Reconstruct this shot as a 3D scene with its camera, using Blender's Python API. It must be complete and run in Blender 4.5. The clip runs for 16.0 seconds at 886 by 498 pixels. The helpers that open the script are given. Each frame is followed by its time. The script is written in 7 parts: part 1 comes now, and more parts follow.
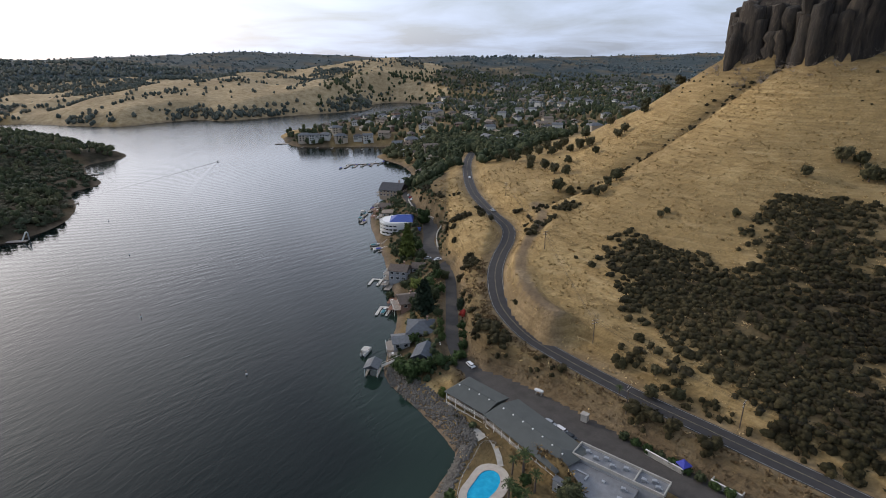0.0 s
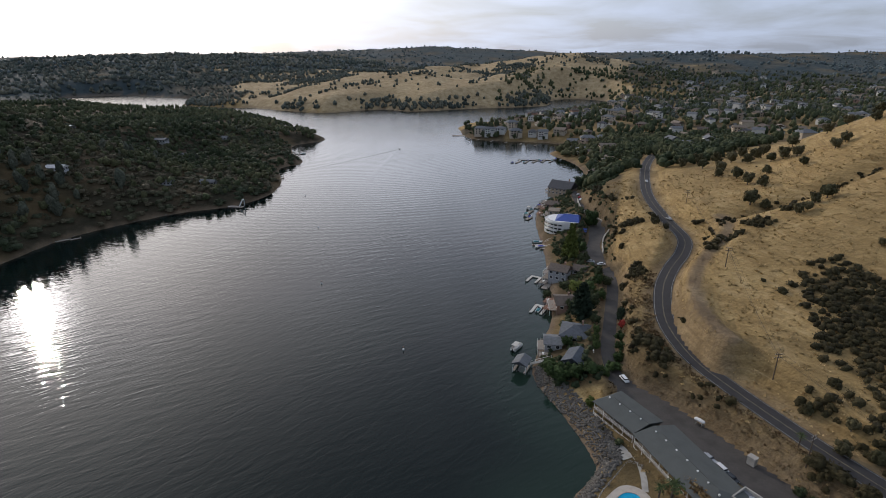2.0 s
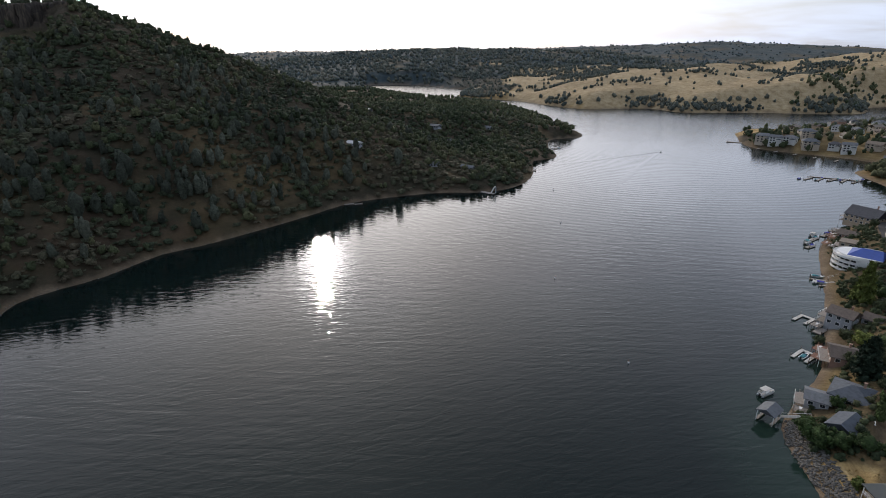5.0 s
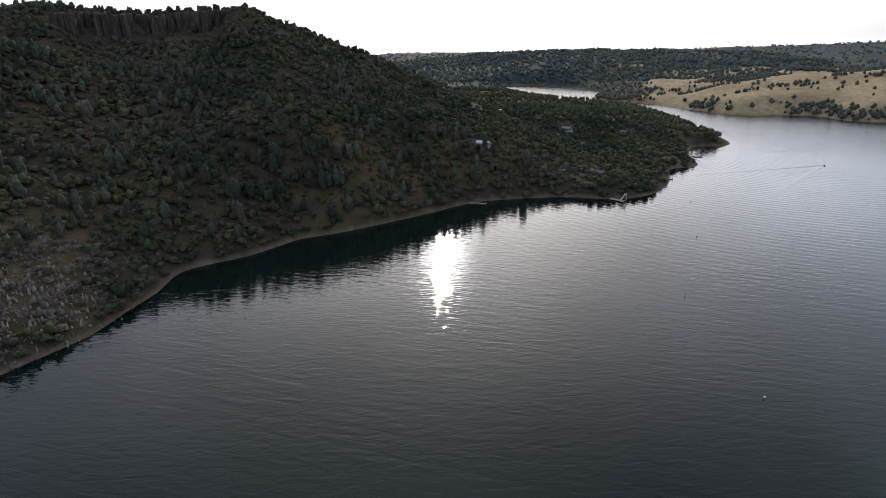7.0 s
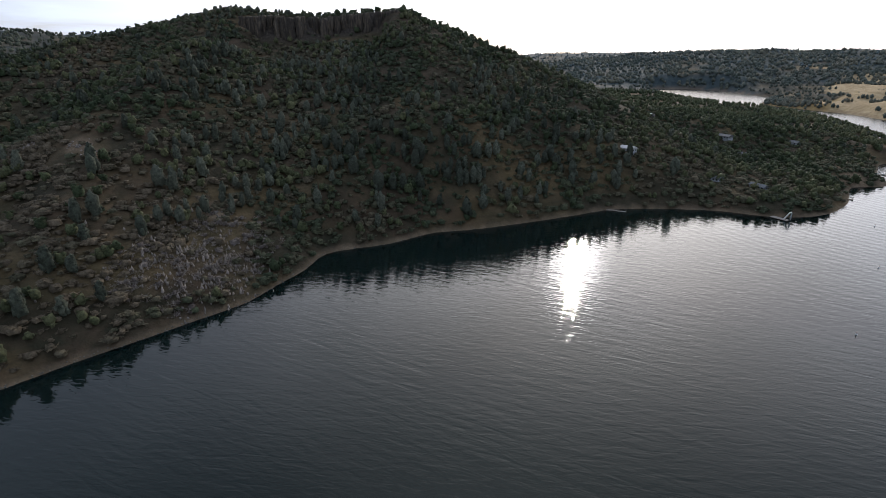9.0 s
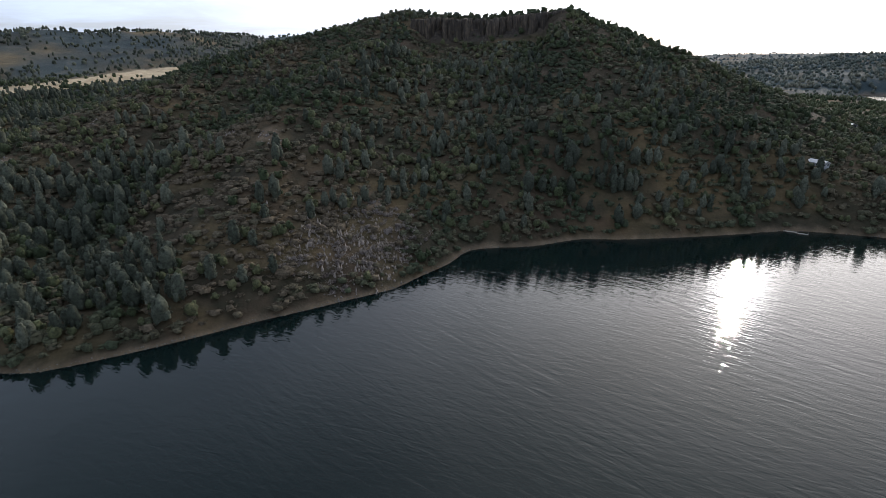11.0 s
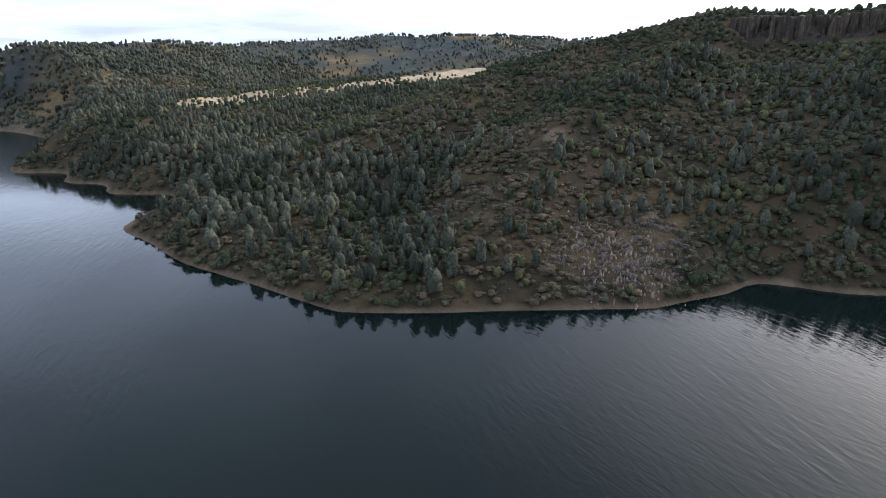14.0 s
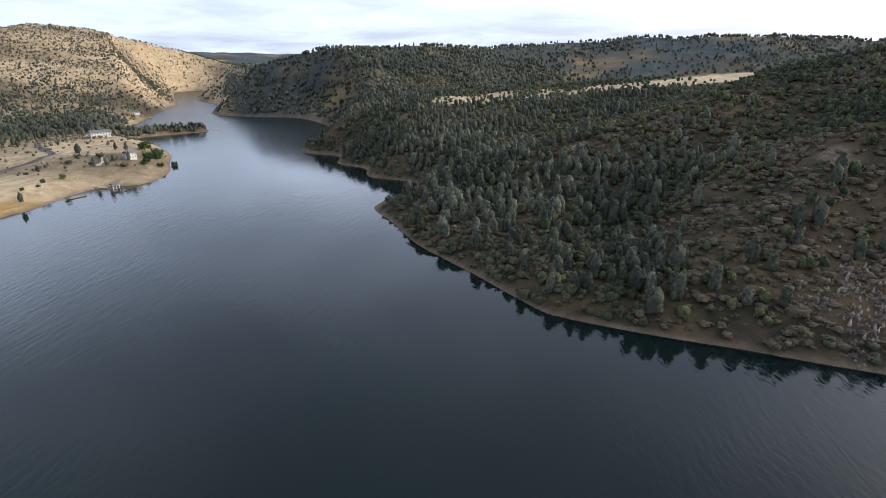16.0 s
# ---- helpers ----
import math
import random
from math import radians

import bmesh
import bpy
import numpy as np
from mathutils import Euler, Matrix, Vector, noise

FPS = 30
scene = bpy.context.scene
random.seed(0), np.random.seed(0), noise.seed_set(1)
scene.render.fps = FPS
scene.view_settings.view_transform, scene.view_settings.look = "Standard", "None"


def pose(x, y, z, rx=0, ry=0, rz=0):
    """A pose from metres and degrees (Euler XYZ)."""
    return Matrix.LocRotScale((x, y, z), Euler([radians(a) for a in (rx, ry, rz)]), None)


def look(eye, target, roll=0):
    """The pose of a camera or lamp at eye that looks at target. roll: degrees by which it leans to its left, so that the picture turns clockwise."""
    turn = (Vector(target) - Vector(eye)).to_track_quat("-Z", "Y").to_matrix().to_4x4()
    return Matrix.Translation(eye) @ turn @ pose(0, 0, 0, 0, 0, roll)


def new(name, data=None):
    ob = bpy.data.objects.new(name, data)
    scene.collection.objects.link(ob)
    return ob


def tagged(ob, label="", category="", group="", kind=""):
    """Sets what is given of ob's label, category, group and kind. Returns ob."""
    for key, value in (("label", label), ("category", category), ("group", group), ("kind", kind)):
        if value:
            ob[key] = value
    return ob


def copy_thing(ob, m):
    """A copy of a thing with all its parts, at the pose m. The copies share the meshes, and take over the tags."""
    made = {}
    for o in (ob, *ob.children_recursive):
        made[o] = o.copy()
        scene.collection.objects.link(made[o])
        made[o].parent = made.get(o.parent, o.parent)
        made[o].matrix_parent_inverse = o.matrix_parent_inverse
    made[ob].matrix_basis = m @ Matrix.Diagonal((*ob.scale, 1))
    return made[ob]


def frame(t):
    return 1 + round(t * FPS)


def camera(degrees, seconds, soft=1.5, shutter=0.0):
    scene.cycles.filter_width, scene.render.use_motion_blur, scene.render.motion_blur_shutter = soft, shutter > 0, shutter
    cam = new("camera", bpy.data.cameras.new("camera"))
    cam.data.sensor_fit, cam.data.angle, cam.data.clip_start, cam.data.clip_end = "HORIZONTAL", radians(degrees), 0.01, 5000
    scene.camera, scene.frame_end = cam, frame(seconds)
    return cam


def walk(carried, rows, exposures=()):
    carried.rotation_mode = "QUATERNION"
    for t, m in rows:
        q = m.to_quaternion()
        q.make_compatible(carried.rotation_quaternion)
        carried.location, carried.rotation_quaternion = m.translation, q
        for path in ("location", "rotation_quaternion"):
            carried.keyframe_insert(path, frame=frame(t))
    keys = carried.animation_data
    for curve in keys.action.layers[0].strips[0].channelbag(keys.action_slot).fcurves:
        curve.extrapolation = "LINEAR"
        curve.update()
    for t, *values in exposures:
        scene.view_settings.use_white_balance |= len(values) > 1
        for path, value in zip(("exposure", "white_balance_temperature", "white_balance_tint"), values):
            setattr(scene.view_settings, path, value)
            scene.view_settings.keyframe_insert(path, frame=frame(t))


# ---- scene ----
EXPOSURES = [(0.0, -0.2, 6250, 12), (1.5, -0.4, 6250, 12), (2.5, -0.55, 6250, 12), (4.0, -0.4, 6250, 12), (7.0, -0.28, 6200, 11), (11.0, 0.08, 6150, 11), (12.5, 0.34, 6150, 12), (13.5, 0.58, 6200, 13), (14.2, 0.62, 6220, 13), (16.0, 0.48, 6300, 13)]
cam = camera(78.7, 16.0, soft=0.9)
# seconds, tilt, lean, turn: the drone hovers at one spot and turns to its left
TURN = [
    (0.0, 70.40, 0.45, -0.01),
    (0.5, 70.28, 0.28, 4.69),
    (1.0, 70.22, 0.25, 9.55),
    (1.5, 70.13, 0.17, 13.99),
    (2.0, 70.04, 0.16, 18.18),
    (2.5, 69.97, 0.15, 22.23),
    (3.0, 69.88, 0.05, 26.26),
    (3.5, 69.78, -0.01, 31.16),
    (4.0, 69.70, -0.10, 36.06),
    (4.5, 69.64, -0.11, 40.69),
    (7.0, 69.73, 0.12, 58.22),
    (7.5, 69.67, -0.05, 61.95),
    (8.0, 69.70, 0.00, 65.61),
    (8.5, 69.72, -0.00, 69.16),
    (11.0, 69.82, 0.07, 88.97),
    (11.5, 69.82, 0.10, 92.93),
    (12.0, 69.88, 0.10, 97.00),
    (12.5, 69.94, 0.08, 101.31),
    (13.0, 69.96, 0.00, 106.40),
    (13.5, 70.01, 0.02, 111.60),
    (14.0, 70.07, 0.06, 118.24),
    (14.5, 70.12, -0.01, 125.50),
    (15.0, 70.20, 0.03, 131.52),
    (15.5, 70.25, -0.03, 137.20),
    (16.0, 70.30, -0.05, 142.64),
]
walk(cam, [(t, pose(0, 0, 120, a, b, c)) for t, a, b, c in TURN], exposures=EXPOSURES)

# ---------------------------------------------------------------- light
SUN_AZ, SUN_EL = 58.2, 20.6          # degrees to the left of +y, and above the horizon
sun_dir = Vector((-math.sin(radians(SUN_AZ)) * math.cos(radians(SUN_EL)),
                  math.cos(radians(SUN_AZ)) * math.cos(radians(SUN_EL)), math.sin(radians(SUN_EL))))
world = bpy.data.worlds.new("sky")
scene.world = world
world.use_nodes = True
wn, wl = world.node_tree.nodes, world.node_tree.links
bg = wn["Background"]
sky = wn.new("ShaderNodeTexSky")
sky.sky_type, sky.sun_disc = "NISHITA", False
sky.sun_elevation, sky.sun_rotation = radians(SUN_EL), radians(-SUN_AZ)
sky.air_density, sky.dust_density, sky.ozone_density = 1.0, 2.0, 1.0
coord = wn.new("ShaderNodeTexCoord")
sep = wn.new("ShaderNodeSeparateXYZ")
wl.new(coord.outputs["Generated"], sep.inputs[0])


def wmath(op, a, b=None, clamp=False):
    n = wn.new("ShaderNodeMath")
    n.operation, n.use_clamp = op, clamp
    for i, v in enumerate((a, b)):
        if v is None:
            continue
        if isinstance(v, (int, float)):
            n.inputs[i].default_value = v
        else:
            wl.new(v, n.inputs[i])
    return n.outputs[0]


# a flat layer of cloud high above: the view ray's foot on it
den = wmath("ADD", wmath("MAXIMUM", sep.outputs[2], 0.0), 0.13)
cu, cv = wmath("DIVIDE", sep.outputs[0], den), wmath("DIVIDE", sep.outputs[1], den)
comb = wn.new("ShaderNodeCombineXYZ")
wl.new(cu, comb.inputs[0]), wl.new(cv, comb.inputs[1])
cloud = wn.new("ShaderNodeTexNoise")
cloud.inputs["Scale"].default_value, cloud.inputs["Detail"].default_value = 0.9, 5
cloud.inputs["Roughness"].default_value, cloud.inputs["Distortion"].default_value = 0.55, 0.4
wl.new(comb.outputs[0], cloud.inputs["Vector"])
cover = wn.new("ShaderNodeMapRange")
cover.inputs[1].default_value, cover.inputs[2].default_value = 0.36, 0.62
cover.inputs[3].default_value, cover.inputs[4].default_value = 0.55, 0.97
wl.new(cloud.outputs["Fac"], cover.inputs[0])
# the veil is brightest round the sun
near = wn.new("ShaderNodeVectorMath")
near.operation = "DOT_PRODUCT"
near.inputs[1].default_value = sun_dir
wl.new(coord.outputs["Generated"], near.inputs[0])
halo = wmath("POWER", wmath("MAXIMUM", near.outputs["Value"], 0.0), 4.0)
glow = wmath("ADD", wmath("MULTIPLY", halo, 21.0), 10.5)
halo2 = wmath("POWER", wmath("MAXIMUM", near.outputs["Value"], 0.0), 26.0)
glow = wmath("ADD", glow, wmath("MULTIPLY", halo2, 12.0))
halo3 = wmath("POWER", wmath("MAXIMUM", near.outputs["Value"], 0.0), 1600.0)      # the aureole in thin cloud
glow = wmath("ADD", glow, wmath("MULTIPLY", halo3, 260.0))
veil = wn.new("ShaderNodeMix")
veil.data_type = "RGBA"
veil.inputs["A"].default_value, veil.inputs["B"].default_value = (0.81, 0.93, 1.15, 1), (1.05, 0.99, 0.95, 1)
wl.new(wmath("POWER", wmath("MAXIMUM", near.outputs["Value"], 0.0), 3.0), veil.inputs["Factor"])
bright = wn.new("ShaderNodeVectorMath")
bright.operation = "SCALE"
rise = wn.new("ShaderNodeValToRGB")     # the veil thins overhead
for el, (p, v) in zip([rise.color_ramp.elements[0], rise.color_ramp.elements[1]] + [rise.color_ramp.elements.new(0.5) for _ in range(4)],
                      ((0.0, 0.58), (1.0, 0.27), (0.10, 0.67), (0.22, 0.95), (0.45, 0.57), (0.7, 0.28))):
    el.position, el.color = p, (v, v, v, 1)
wl.new(sep.outputs[2], rise.inputs[0])
wl.new(veil.outputs["Result"], bright.inputs[0]), wl.new(wmath("MULTIPLY", glow, wmath("MULTIPLY", rise.outputs[0], 1.35)), bright.inputs["Scale"])
both = wn.new("ShaderNodeMix")
both.data_type = "RGBA"
wl.new(cover.outputs[0], both.inputs["Factor"])
wl.new(sky.outputs[0], both.inputs["A"]), wl.new(bright.outputs[0], both.inputs["B"])
wl.new(both.outputs["Result"], bg.inputs["Color"])
bg.inputs["Strength"].default_value = 0.1
sun = new("sun", bpy.data.lights.new("sun", "SUN"))
sun.data.energy, sun.data.angle, sun.data.color = 1.85, radians(1.1), (1.0, 0.86, 0.68)
sun.matrix_world = look((0, 0, 500), Vector((0, 0, 500)) - sun_dir)


# ---------------------------------------------------------------- materials
def mat(name, rough=0.9):
    m = bpy.data.materials.new(name)
    m.use_nodes = True
    m.node_tree.nodes["Principled BSDF"].inputs["Roughness"].default_value = rough
    return m


def nod(m, kind, **ins):
    n = m.node_tree.nodes.new("ShaderNode" + kind)
    for k, v in ins.items():
        n.inputs[k.replace("_", " ")].default_value = v
    return n


def link(m, a, b):
    m.node_tree.links.new(a, b)


def bsdf(m):
    return m.node_tree.nodes["Principled BSDF"]


def ramp(m, fac, stops):
    n = m.node_tree.nodes.new("ShaderNodeValToRGB")
    e = n.color_ramp.elements
    while len(e) < len(stops):
        e.new(0.5)
    for el, (p, c) in zip(e, stops):
        el.position, el.color = p, (*c, 1)
    link(m, fac, n.inputs[0])
    return n.outputs[0]


def mixc(m, fac, a, b):
    n = m.node_tree.nodes.new("ShaderNodeMix")
    n.data_type = "RGBA"
    for s, v in (("Factor", fac), ("A", a), ("B", b)):
        if isinstance(v, (tuple, float, int)):
            n.inputs[s].default_value = (*v, 1) if isinstance(v, tuple) else v
        else:
            link(m, v, n.inputs[s])
    return n.outputs["Result"]


def noise_tex(m, scale, detail=4, rough=0.55, src=None, dist=0.0):
    n = nod(m, "TexNoise", Scale=scale, Detail=detail, Roughness=rough, Distortion=dist)
    if src is None:
        src = m.node_tree.nodes.new("ShaderNodeTexCoord").outputs["Object"]
    link(m, src, n.inputs["Vector"])
    return n.outputs["Fac"]


def bump(m, h, dist, strength=1.0):
    n = nod(m, "Bump", Distance=dist, Strength=strength)
    link(m, h, n.inputs["Height"])
    link(m, n.outputs[0], bsdf(m).inputs["Normal"])


def plain(name, colour, rough=0.8, metal=0.0, vary=0.25, scale=1.5, relief=0.01, by_object=0.0):
    """A surface with blotches and grain at two scales."""
    m = mat(name, rough)
    c2 = tuple(v * (1 - vary) for v in colour)
    c3 = tuple(min(1, v * (1 + vary * 0.6)) for v in colour)
    big, fine = noise_tex(m, scale), noise_tex(m, scale * 9, 3, 0.7)
    col = ramp(m, big, [(0.3, c2), (0.52, colour), (0.75, c3)])
    col = mixc(m, ramp(m, fine, [(0.35, (0, 0, 0)), (0.7, (0.5, 0.5, 0.5))]), col, c2)
    if by_object:
        info = nod(m, "ObjectInfo")
        hsv = nod(m, "HueSaturation")
        mp = nod(m, "MapRange")
        mp.inputs[3].default_value, mp.inputs[4].default_value = 1 - by_object, 1 + by_object
        link(m, info.outputs["Random"], mp.inputs[0]), link(m, mp.outputs[0], hsv.inputs["Value"])
        link(m, col, hsv.inputs["Color"])
        col = hsv.outputs[0]
    link(m, col, bsdf(m).inputs["Base Color"])
    bsdf(m).inputs["Metallic"].default_value = metal
    if relief:
        bump(m, fine, relief)
    return m


def attr(m, name):
    n = m.node_tree.nodes.new("ShaderNodeAttribute")
    n.attribute_name = name
    return n.outputs["Fac"]


def make_ground_mat():
    m = mat("ground_cover", 0.95)
    big, mid, fine = noise_tex(m, 0.012, 5, 0.6), noise_tex(m, 0.09, 6, 0.65), noise_tex(m, 0.9, 5, 0.7)
    grass = ramp(m, mid, [(0.28, (0.235, 0.155, 0.062)), (0.5, (0.345, 0.238, 0.100)), (0.74, (0.46, 0.335, 0.155))])
    grass = mixc(m, ramp(m, fine, [(0.42, (0, 0, 0)), (0.68, (0.5, 0.5, 0.5))]), grass, (0.15, 0.098, 0.043))
    lay = nod(m, "Mapping")
    lay.inputs["Scale"].default_value = (0.045, 0.045, 0.75)
    link(m, nod(m, "NewGeometry").outputs["Position"], lay.inputs["Vector"])
    terrace = noise_tex(m, 1.0, 5, 0.62, lay.outputs[0], 0.5)
    grass = mixc(m, ramp(m, terrace, [(0.36, (0.62, 0.62, 0.62)), (0.5, (0, 0, 0))]), grass, (0.17, 0.112, 0.048))
    grass = mixc(m, ramp(m, terrace, [(0.55, (0, 0, 0)), (0.72, (0.6, 0.6, 0.6))]), grass, (0.50, 0.375, 0.20))
    grass = mixc(m, ramp(m, big, [(0.45, (0, 0, 0)), (0.62, (0.5, 0.5, 0.5))]), grass, (0.20, 0.14, 0.062))
    # paler grass; on the far golden hills it has haze put into the colour
    pale = ramp(m, mid, [(0.3, (0.24, 0.185, 0.115)), (0.5, (0.42, 0.335, 0.215)), (0.72, (0.56, 0.465, 0.32))])
    pale = mixc(m, ramp(m, big, [(0.45, (0, 0, 0)), (0.62, (0.45, 0.45, 0.45))]), pale, (0.27, 0.20, 0.12))
    grass = mixc(m, attr(m, "pale"), grass, pale)
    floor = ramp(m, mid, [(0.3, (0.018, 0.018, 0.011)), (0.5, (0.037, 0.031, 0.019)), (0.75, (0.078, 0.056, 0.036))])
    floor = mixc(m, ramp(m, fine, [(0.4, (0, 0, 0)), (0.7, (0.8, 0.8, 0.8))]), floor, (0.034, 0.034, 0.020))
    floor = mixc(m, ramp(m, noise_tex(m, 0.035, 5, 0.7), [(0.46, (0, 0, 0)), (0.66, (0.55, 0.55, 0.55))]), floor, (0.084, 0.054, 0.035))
    dirt = ramp(m, mid, [(0.3, (0.115, 0.080, 0.052)), (0.55, (0.19, 0.138, 0.090)), (0.75, (0.28, 0.215, 0.145))])
    dirt = mixc(m, ramp(m, fine, [(0.4, (0, 0, 0)), (0.65, (0.7, 0.7, 0.7))]), dirt, (0.10, 0.08, 0.06))
    rock = ramp(m, noise_tex(m, 0.35, 6, 0.7), [(0.3, (0.022, 0.019, 0.017)), (0.5, (0.050, 0.042, 0.035)), (0.7, (0.105, 0.088, 0.070))])
    # far tree cover: foliage tone with distance haze put into its blue-grey
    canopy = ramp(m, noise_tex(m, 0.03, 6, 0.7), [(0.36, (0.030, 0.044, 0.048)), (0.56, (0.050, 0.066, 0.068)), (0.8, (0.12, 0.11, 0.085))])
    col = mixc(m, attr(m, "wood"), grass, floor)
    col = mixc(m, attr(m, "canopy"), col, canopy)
    col = mixc(m, attr(m, "bare"), col, dirt)
    col = mixc(m, attr(m, "crag"), col, rock)
    link(m, col, bsdf(m).inputs["Base Color"])
    bsdf(m).inputs["Specular IOR Level"].default_value = 0.15
    bump(m, noise_tex(m, 0.32, 5, 0.68), 1.3, 1.0)
    return m


def make_water_mat():
    m = mat("lake_water", 0.035)
    b = bsdf(m)
    co = m.node_tree.nodes.new("ShaderNodeTexCoord").outputs["Object"]
    big = noise_tex(m, 0.006, 3, 0.5, co)
    col = ramp(m, big, [(0.35, (0.003, 0.0074, 0.0074)), (0.65, (0.0048, 0.0108, 0.0098))])
    shoal = attr(m, "shoal")
    col = mixc(m, shoal, col, (0.014, 0.028, 0.021))
    link(m, col, b.inputs["Base Color"])
    b.inputs["IOR"].default_value = 1.333
    rg = nod(m, "MapRange")
    rg.inputs[3].default_value, rg.inputs[4].default_value = 0.035, 0.27       # rougher with distance from the camera, for waves below a pixel
    link(m, attr(m, "far_rough"), rg.inputs[0]), link(m, rg.outputs[0], b.inputs["Roughness"])
    # short ripples in long crests, a broader swell, and calm patches
    turn = nod(m, "Mapping")
    turn.inputs["Rotation"].default_value = (0, 0, radians(-44))
    link(m, co, turn.inputs["Vector"])
    mp = nod(m, "Mapping")
    mp.inputs["Scale"].default_value = (0.055, 0.30, 1)
    link(m, turn.outputs[0], mp.inputs["Vector"])
    r1 = noise_tex(m, 1.0, 3, 0.5, mp.outputs[0], 0.6)
    mp2 = nod(m, "Mapping")
    turn2 = nod(m, "Mapping")
    turn2.inputs["Rotation"].default_value = (0, 0, radians(-63))
    link(m, co, turn2.inputs["Vector"])
    mp2.inputs["Scale"].default_value = (0.13, 0.42, 1)
    link(m, turn2.outputs[0], mp2.inputs["Vector"])
    r2 = noise_tex(m, 1.0, 2, 0.5, mp2.outputs[0], 0.8)
    calm = ramp(m, noise_tex(m, 0.012, 2, 0.5, co), [(0.38, (0.25, 0.25, 0.25)), (0.6, (1, 1, 1))])
    mul = nod(m, "Math")
    mul.operation = "MULTIPLY"
    link(m, r1, mul.inputs[0]), link(m, calm, mul.inputs[1])
    b1 = nod(m, "Bump", Distance=0.12, Strength=1.0)
    link(m, mul.outputs[0], b1.inputs["Height"])
    b2 = nod(m, "Bump", Distance=0.075, Strength=1.0)
    link(m, r2, b2.inputs["Height"]), link(m, b1.outputs[0], b2.inputs["Normal"])
    b3 = nod(m, "Bump", Distance=0.006, Strength=1.0)
    link(m, noise_tex(m, 1.1, 2, 0.5, co), b3.inputs["Height"]), link(m, b2.outputs[0], b3.inputs["Normal"])
    shift = nod(m, "Mapping")
    shift.inputs["Location"].default_value = (330, -690, 0)
    link(m, co, shift.inputs["Vector"])
    ring = nod(m, "TexWave", Scale=0.042, Distortion=2.0, Detail=1.0)
    ring.inputs["Detail Scale"].default_value = 0.4
    ring.wave_type, ring.rings_direction = "RINGS", "Z"
    link(m, shift.outputs[0], ring.inputs["Vector"])
    away = nod(m, "VectorMath")
    away.operation = "LENGTH"
    link(m, shift.outputs[0], away.inputs[0])
    dim = nod(m, "MapRange")
    dim.inputs[1].default_value, dim.inputs[2].default_value, dim.inputs[3].default_value, dim.inputs[4].default_value = 90.0, 560.0, 1.0, 0.0
    link(m, away.outputs["Value"], dim.inputs[0])
    swell = nod(m, "Math")
    swell.operation = "MULTIPLY"
    link(m, ring.outputs["Fac"], swell.inputs[0]), link(m, dim.outputs[0], swell.inputs[1])
    b4 = nod(m, "Bump", Distance=0.07, Strength=1.0)
    link(m, swell.outputs[0], b4.inputs["Height"]), link(m, b3.outputs[0], b4.inputs["Normal"])
    link(m, b4.outputs[0], b.inputs["Normal"])
    return m


def make_leaf_mat(name, dark, mid, light, rough=0.85, grain=0.9):
    """Foliage: each plant has its own tone between dark and light; leaves mottle it and give it relief."""
    m = mat(name, rough)
    info = nod(m, "NewGeometry")
    tone = attr(m, "tone")
    col = ramp(m, tone, [(0.05, dark), (0.5, mid), (0.95, light)])
    where = info.outputs["Position"]
    fine, leafy = noise_tex(m, grain, 3, 0.65, where), noise_tex(m, grain * 3.3, 2, 0.6, where)
    hsv = nod(m, "HueSaturation")
    v = nod(m, "MapRange")
    v.inputs[1].default_value, v.inputs[2].default_value, v.inputs[3].default_value, v.inputs[4].default_value = 0.3, 0.7, 0.55, 1.5
    link(m, fine, v.inputs[0])
    w = nod(m, "MapRange")
    w.inputs[3].default_value, w.inputs[4].default_value = 0.8, 1.2
    link(m, info.outputs["Random Per Island"], w.inputs[0])
    mul = nod(m, "Math")
    mul.operation = "MULTIPLY"
    link(m, v.outputs[0], mul.inputs[0]), link(m, w.outputs[0], mul.inputs[1])
    link(m, mul.outputs[0], hsv.inputs["Value"]), link(m, col, hsv.inputs["Color"])
    link(m, hsv.outputs[0], bsdf(m).inputs["Base Color"])
    bsdf(m).inputs["Specular IOR Level"].default_value = 0.15
    bump(m, leafy, 0.5, 0.9)
    return m


GROUND, WATER = make_ground_mat(), make_water_mat()
PINE = make_leaf_mat("grey_pine_needles", (0.034, 0.040, 0.028), (0.052, 0.059, 0.042), (0.086, 0.092, 0.066), grain=0.7)
OAK = make_leaf_mat("oak_leaves", (0.030, 0.042, 0.020), (0.050, 0.060, 0.028), (0.080, 0.082, 0.040))
HILL_OAK = make_leaf_mat("dry_oak_leaves", (0.040, 0.040, 0.018), (0.064, 0.058, 0.028), (0.098, 0.084, 0.042))
SHRUB = make_leaf_mat("chaparral_leaves", (0.024, 0.019, 0.009), (0.034, 0.030, 0.013), (0.056, 0.045, 0.020), grain=1.5)
SCRUB = make_leaf_mat("hill_scrub_leaves", (0.040, 0.050, 0.028), (0.062, 0.064, 0.037), (0.098, 0.078, 0.052))
# far oaks: leaf tones lightened, with distance haze put into the colour
HAZY_WOOD = make_leaf_mat("hazed_wood_leaves", (0.056, 0.070, 0.060), (0.078, 0.088, 0.072), (0.115, 0.112, 0.082), grain=0.4)
ASPHALT = plain("asphalt", (0.034, 0.032, 0.033), 0.95, vary=0.3, scale=0.4, relief=0.01)
LINE = plain("road_paint", (0.40, 0.39, 0.36), 0.7, vary=0.3, scale=0.6, relief=0)
YELLOW_LINE = plain("worn_yellow_paint", (0.24, 0.20, 0.12), 0.8, vary=0.4, scale=0.5, relief=0)
BARK = plain("bark", (0.11, 0.085, 0.065), 0.9, vary=0.4, scale=3, relief=0.03)

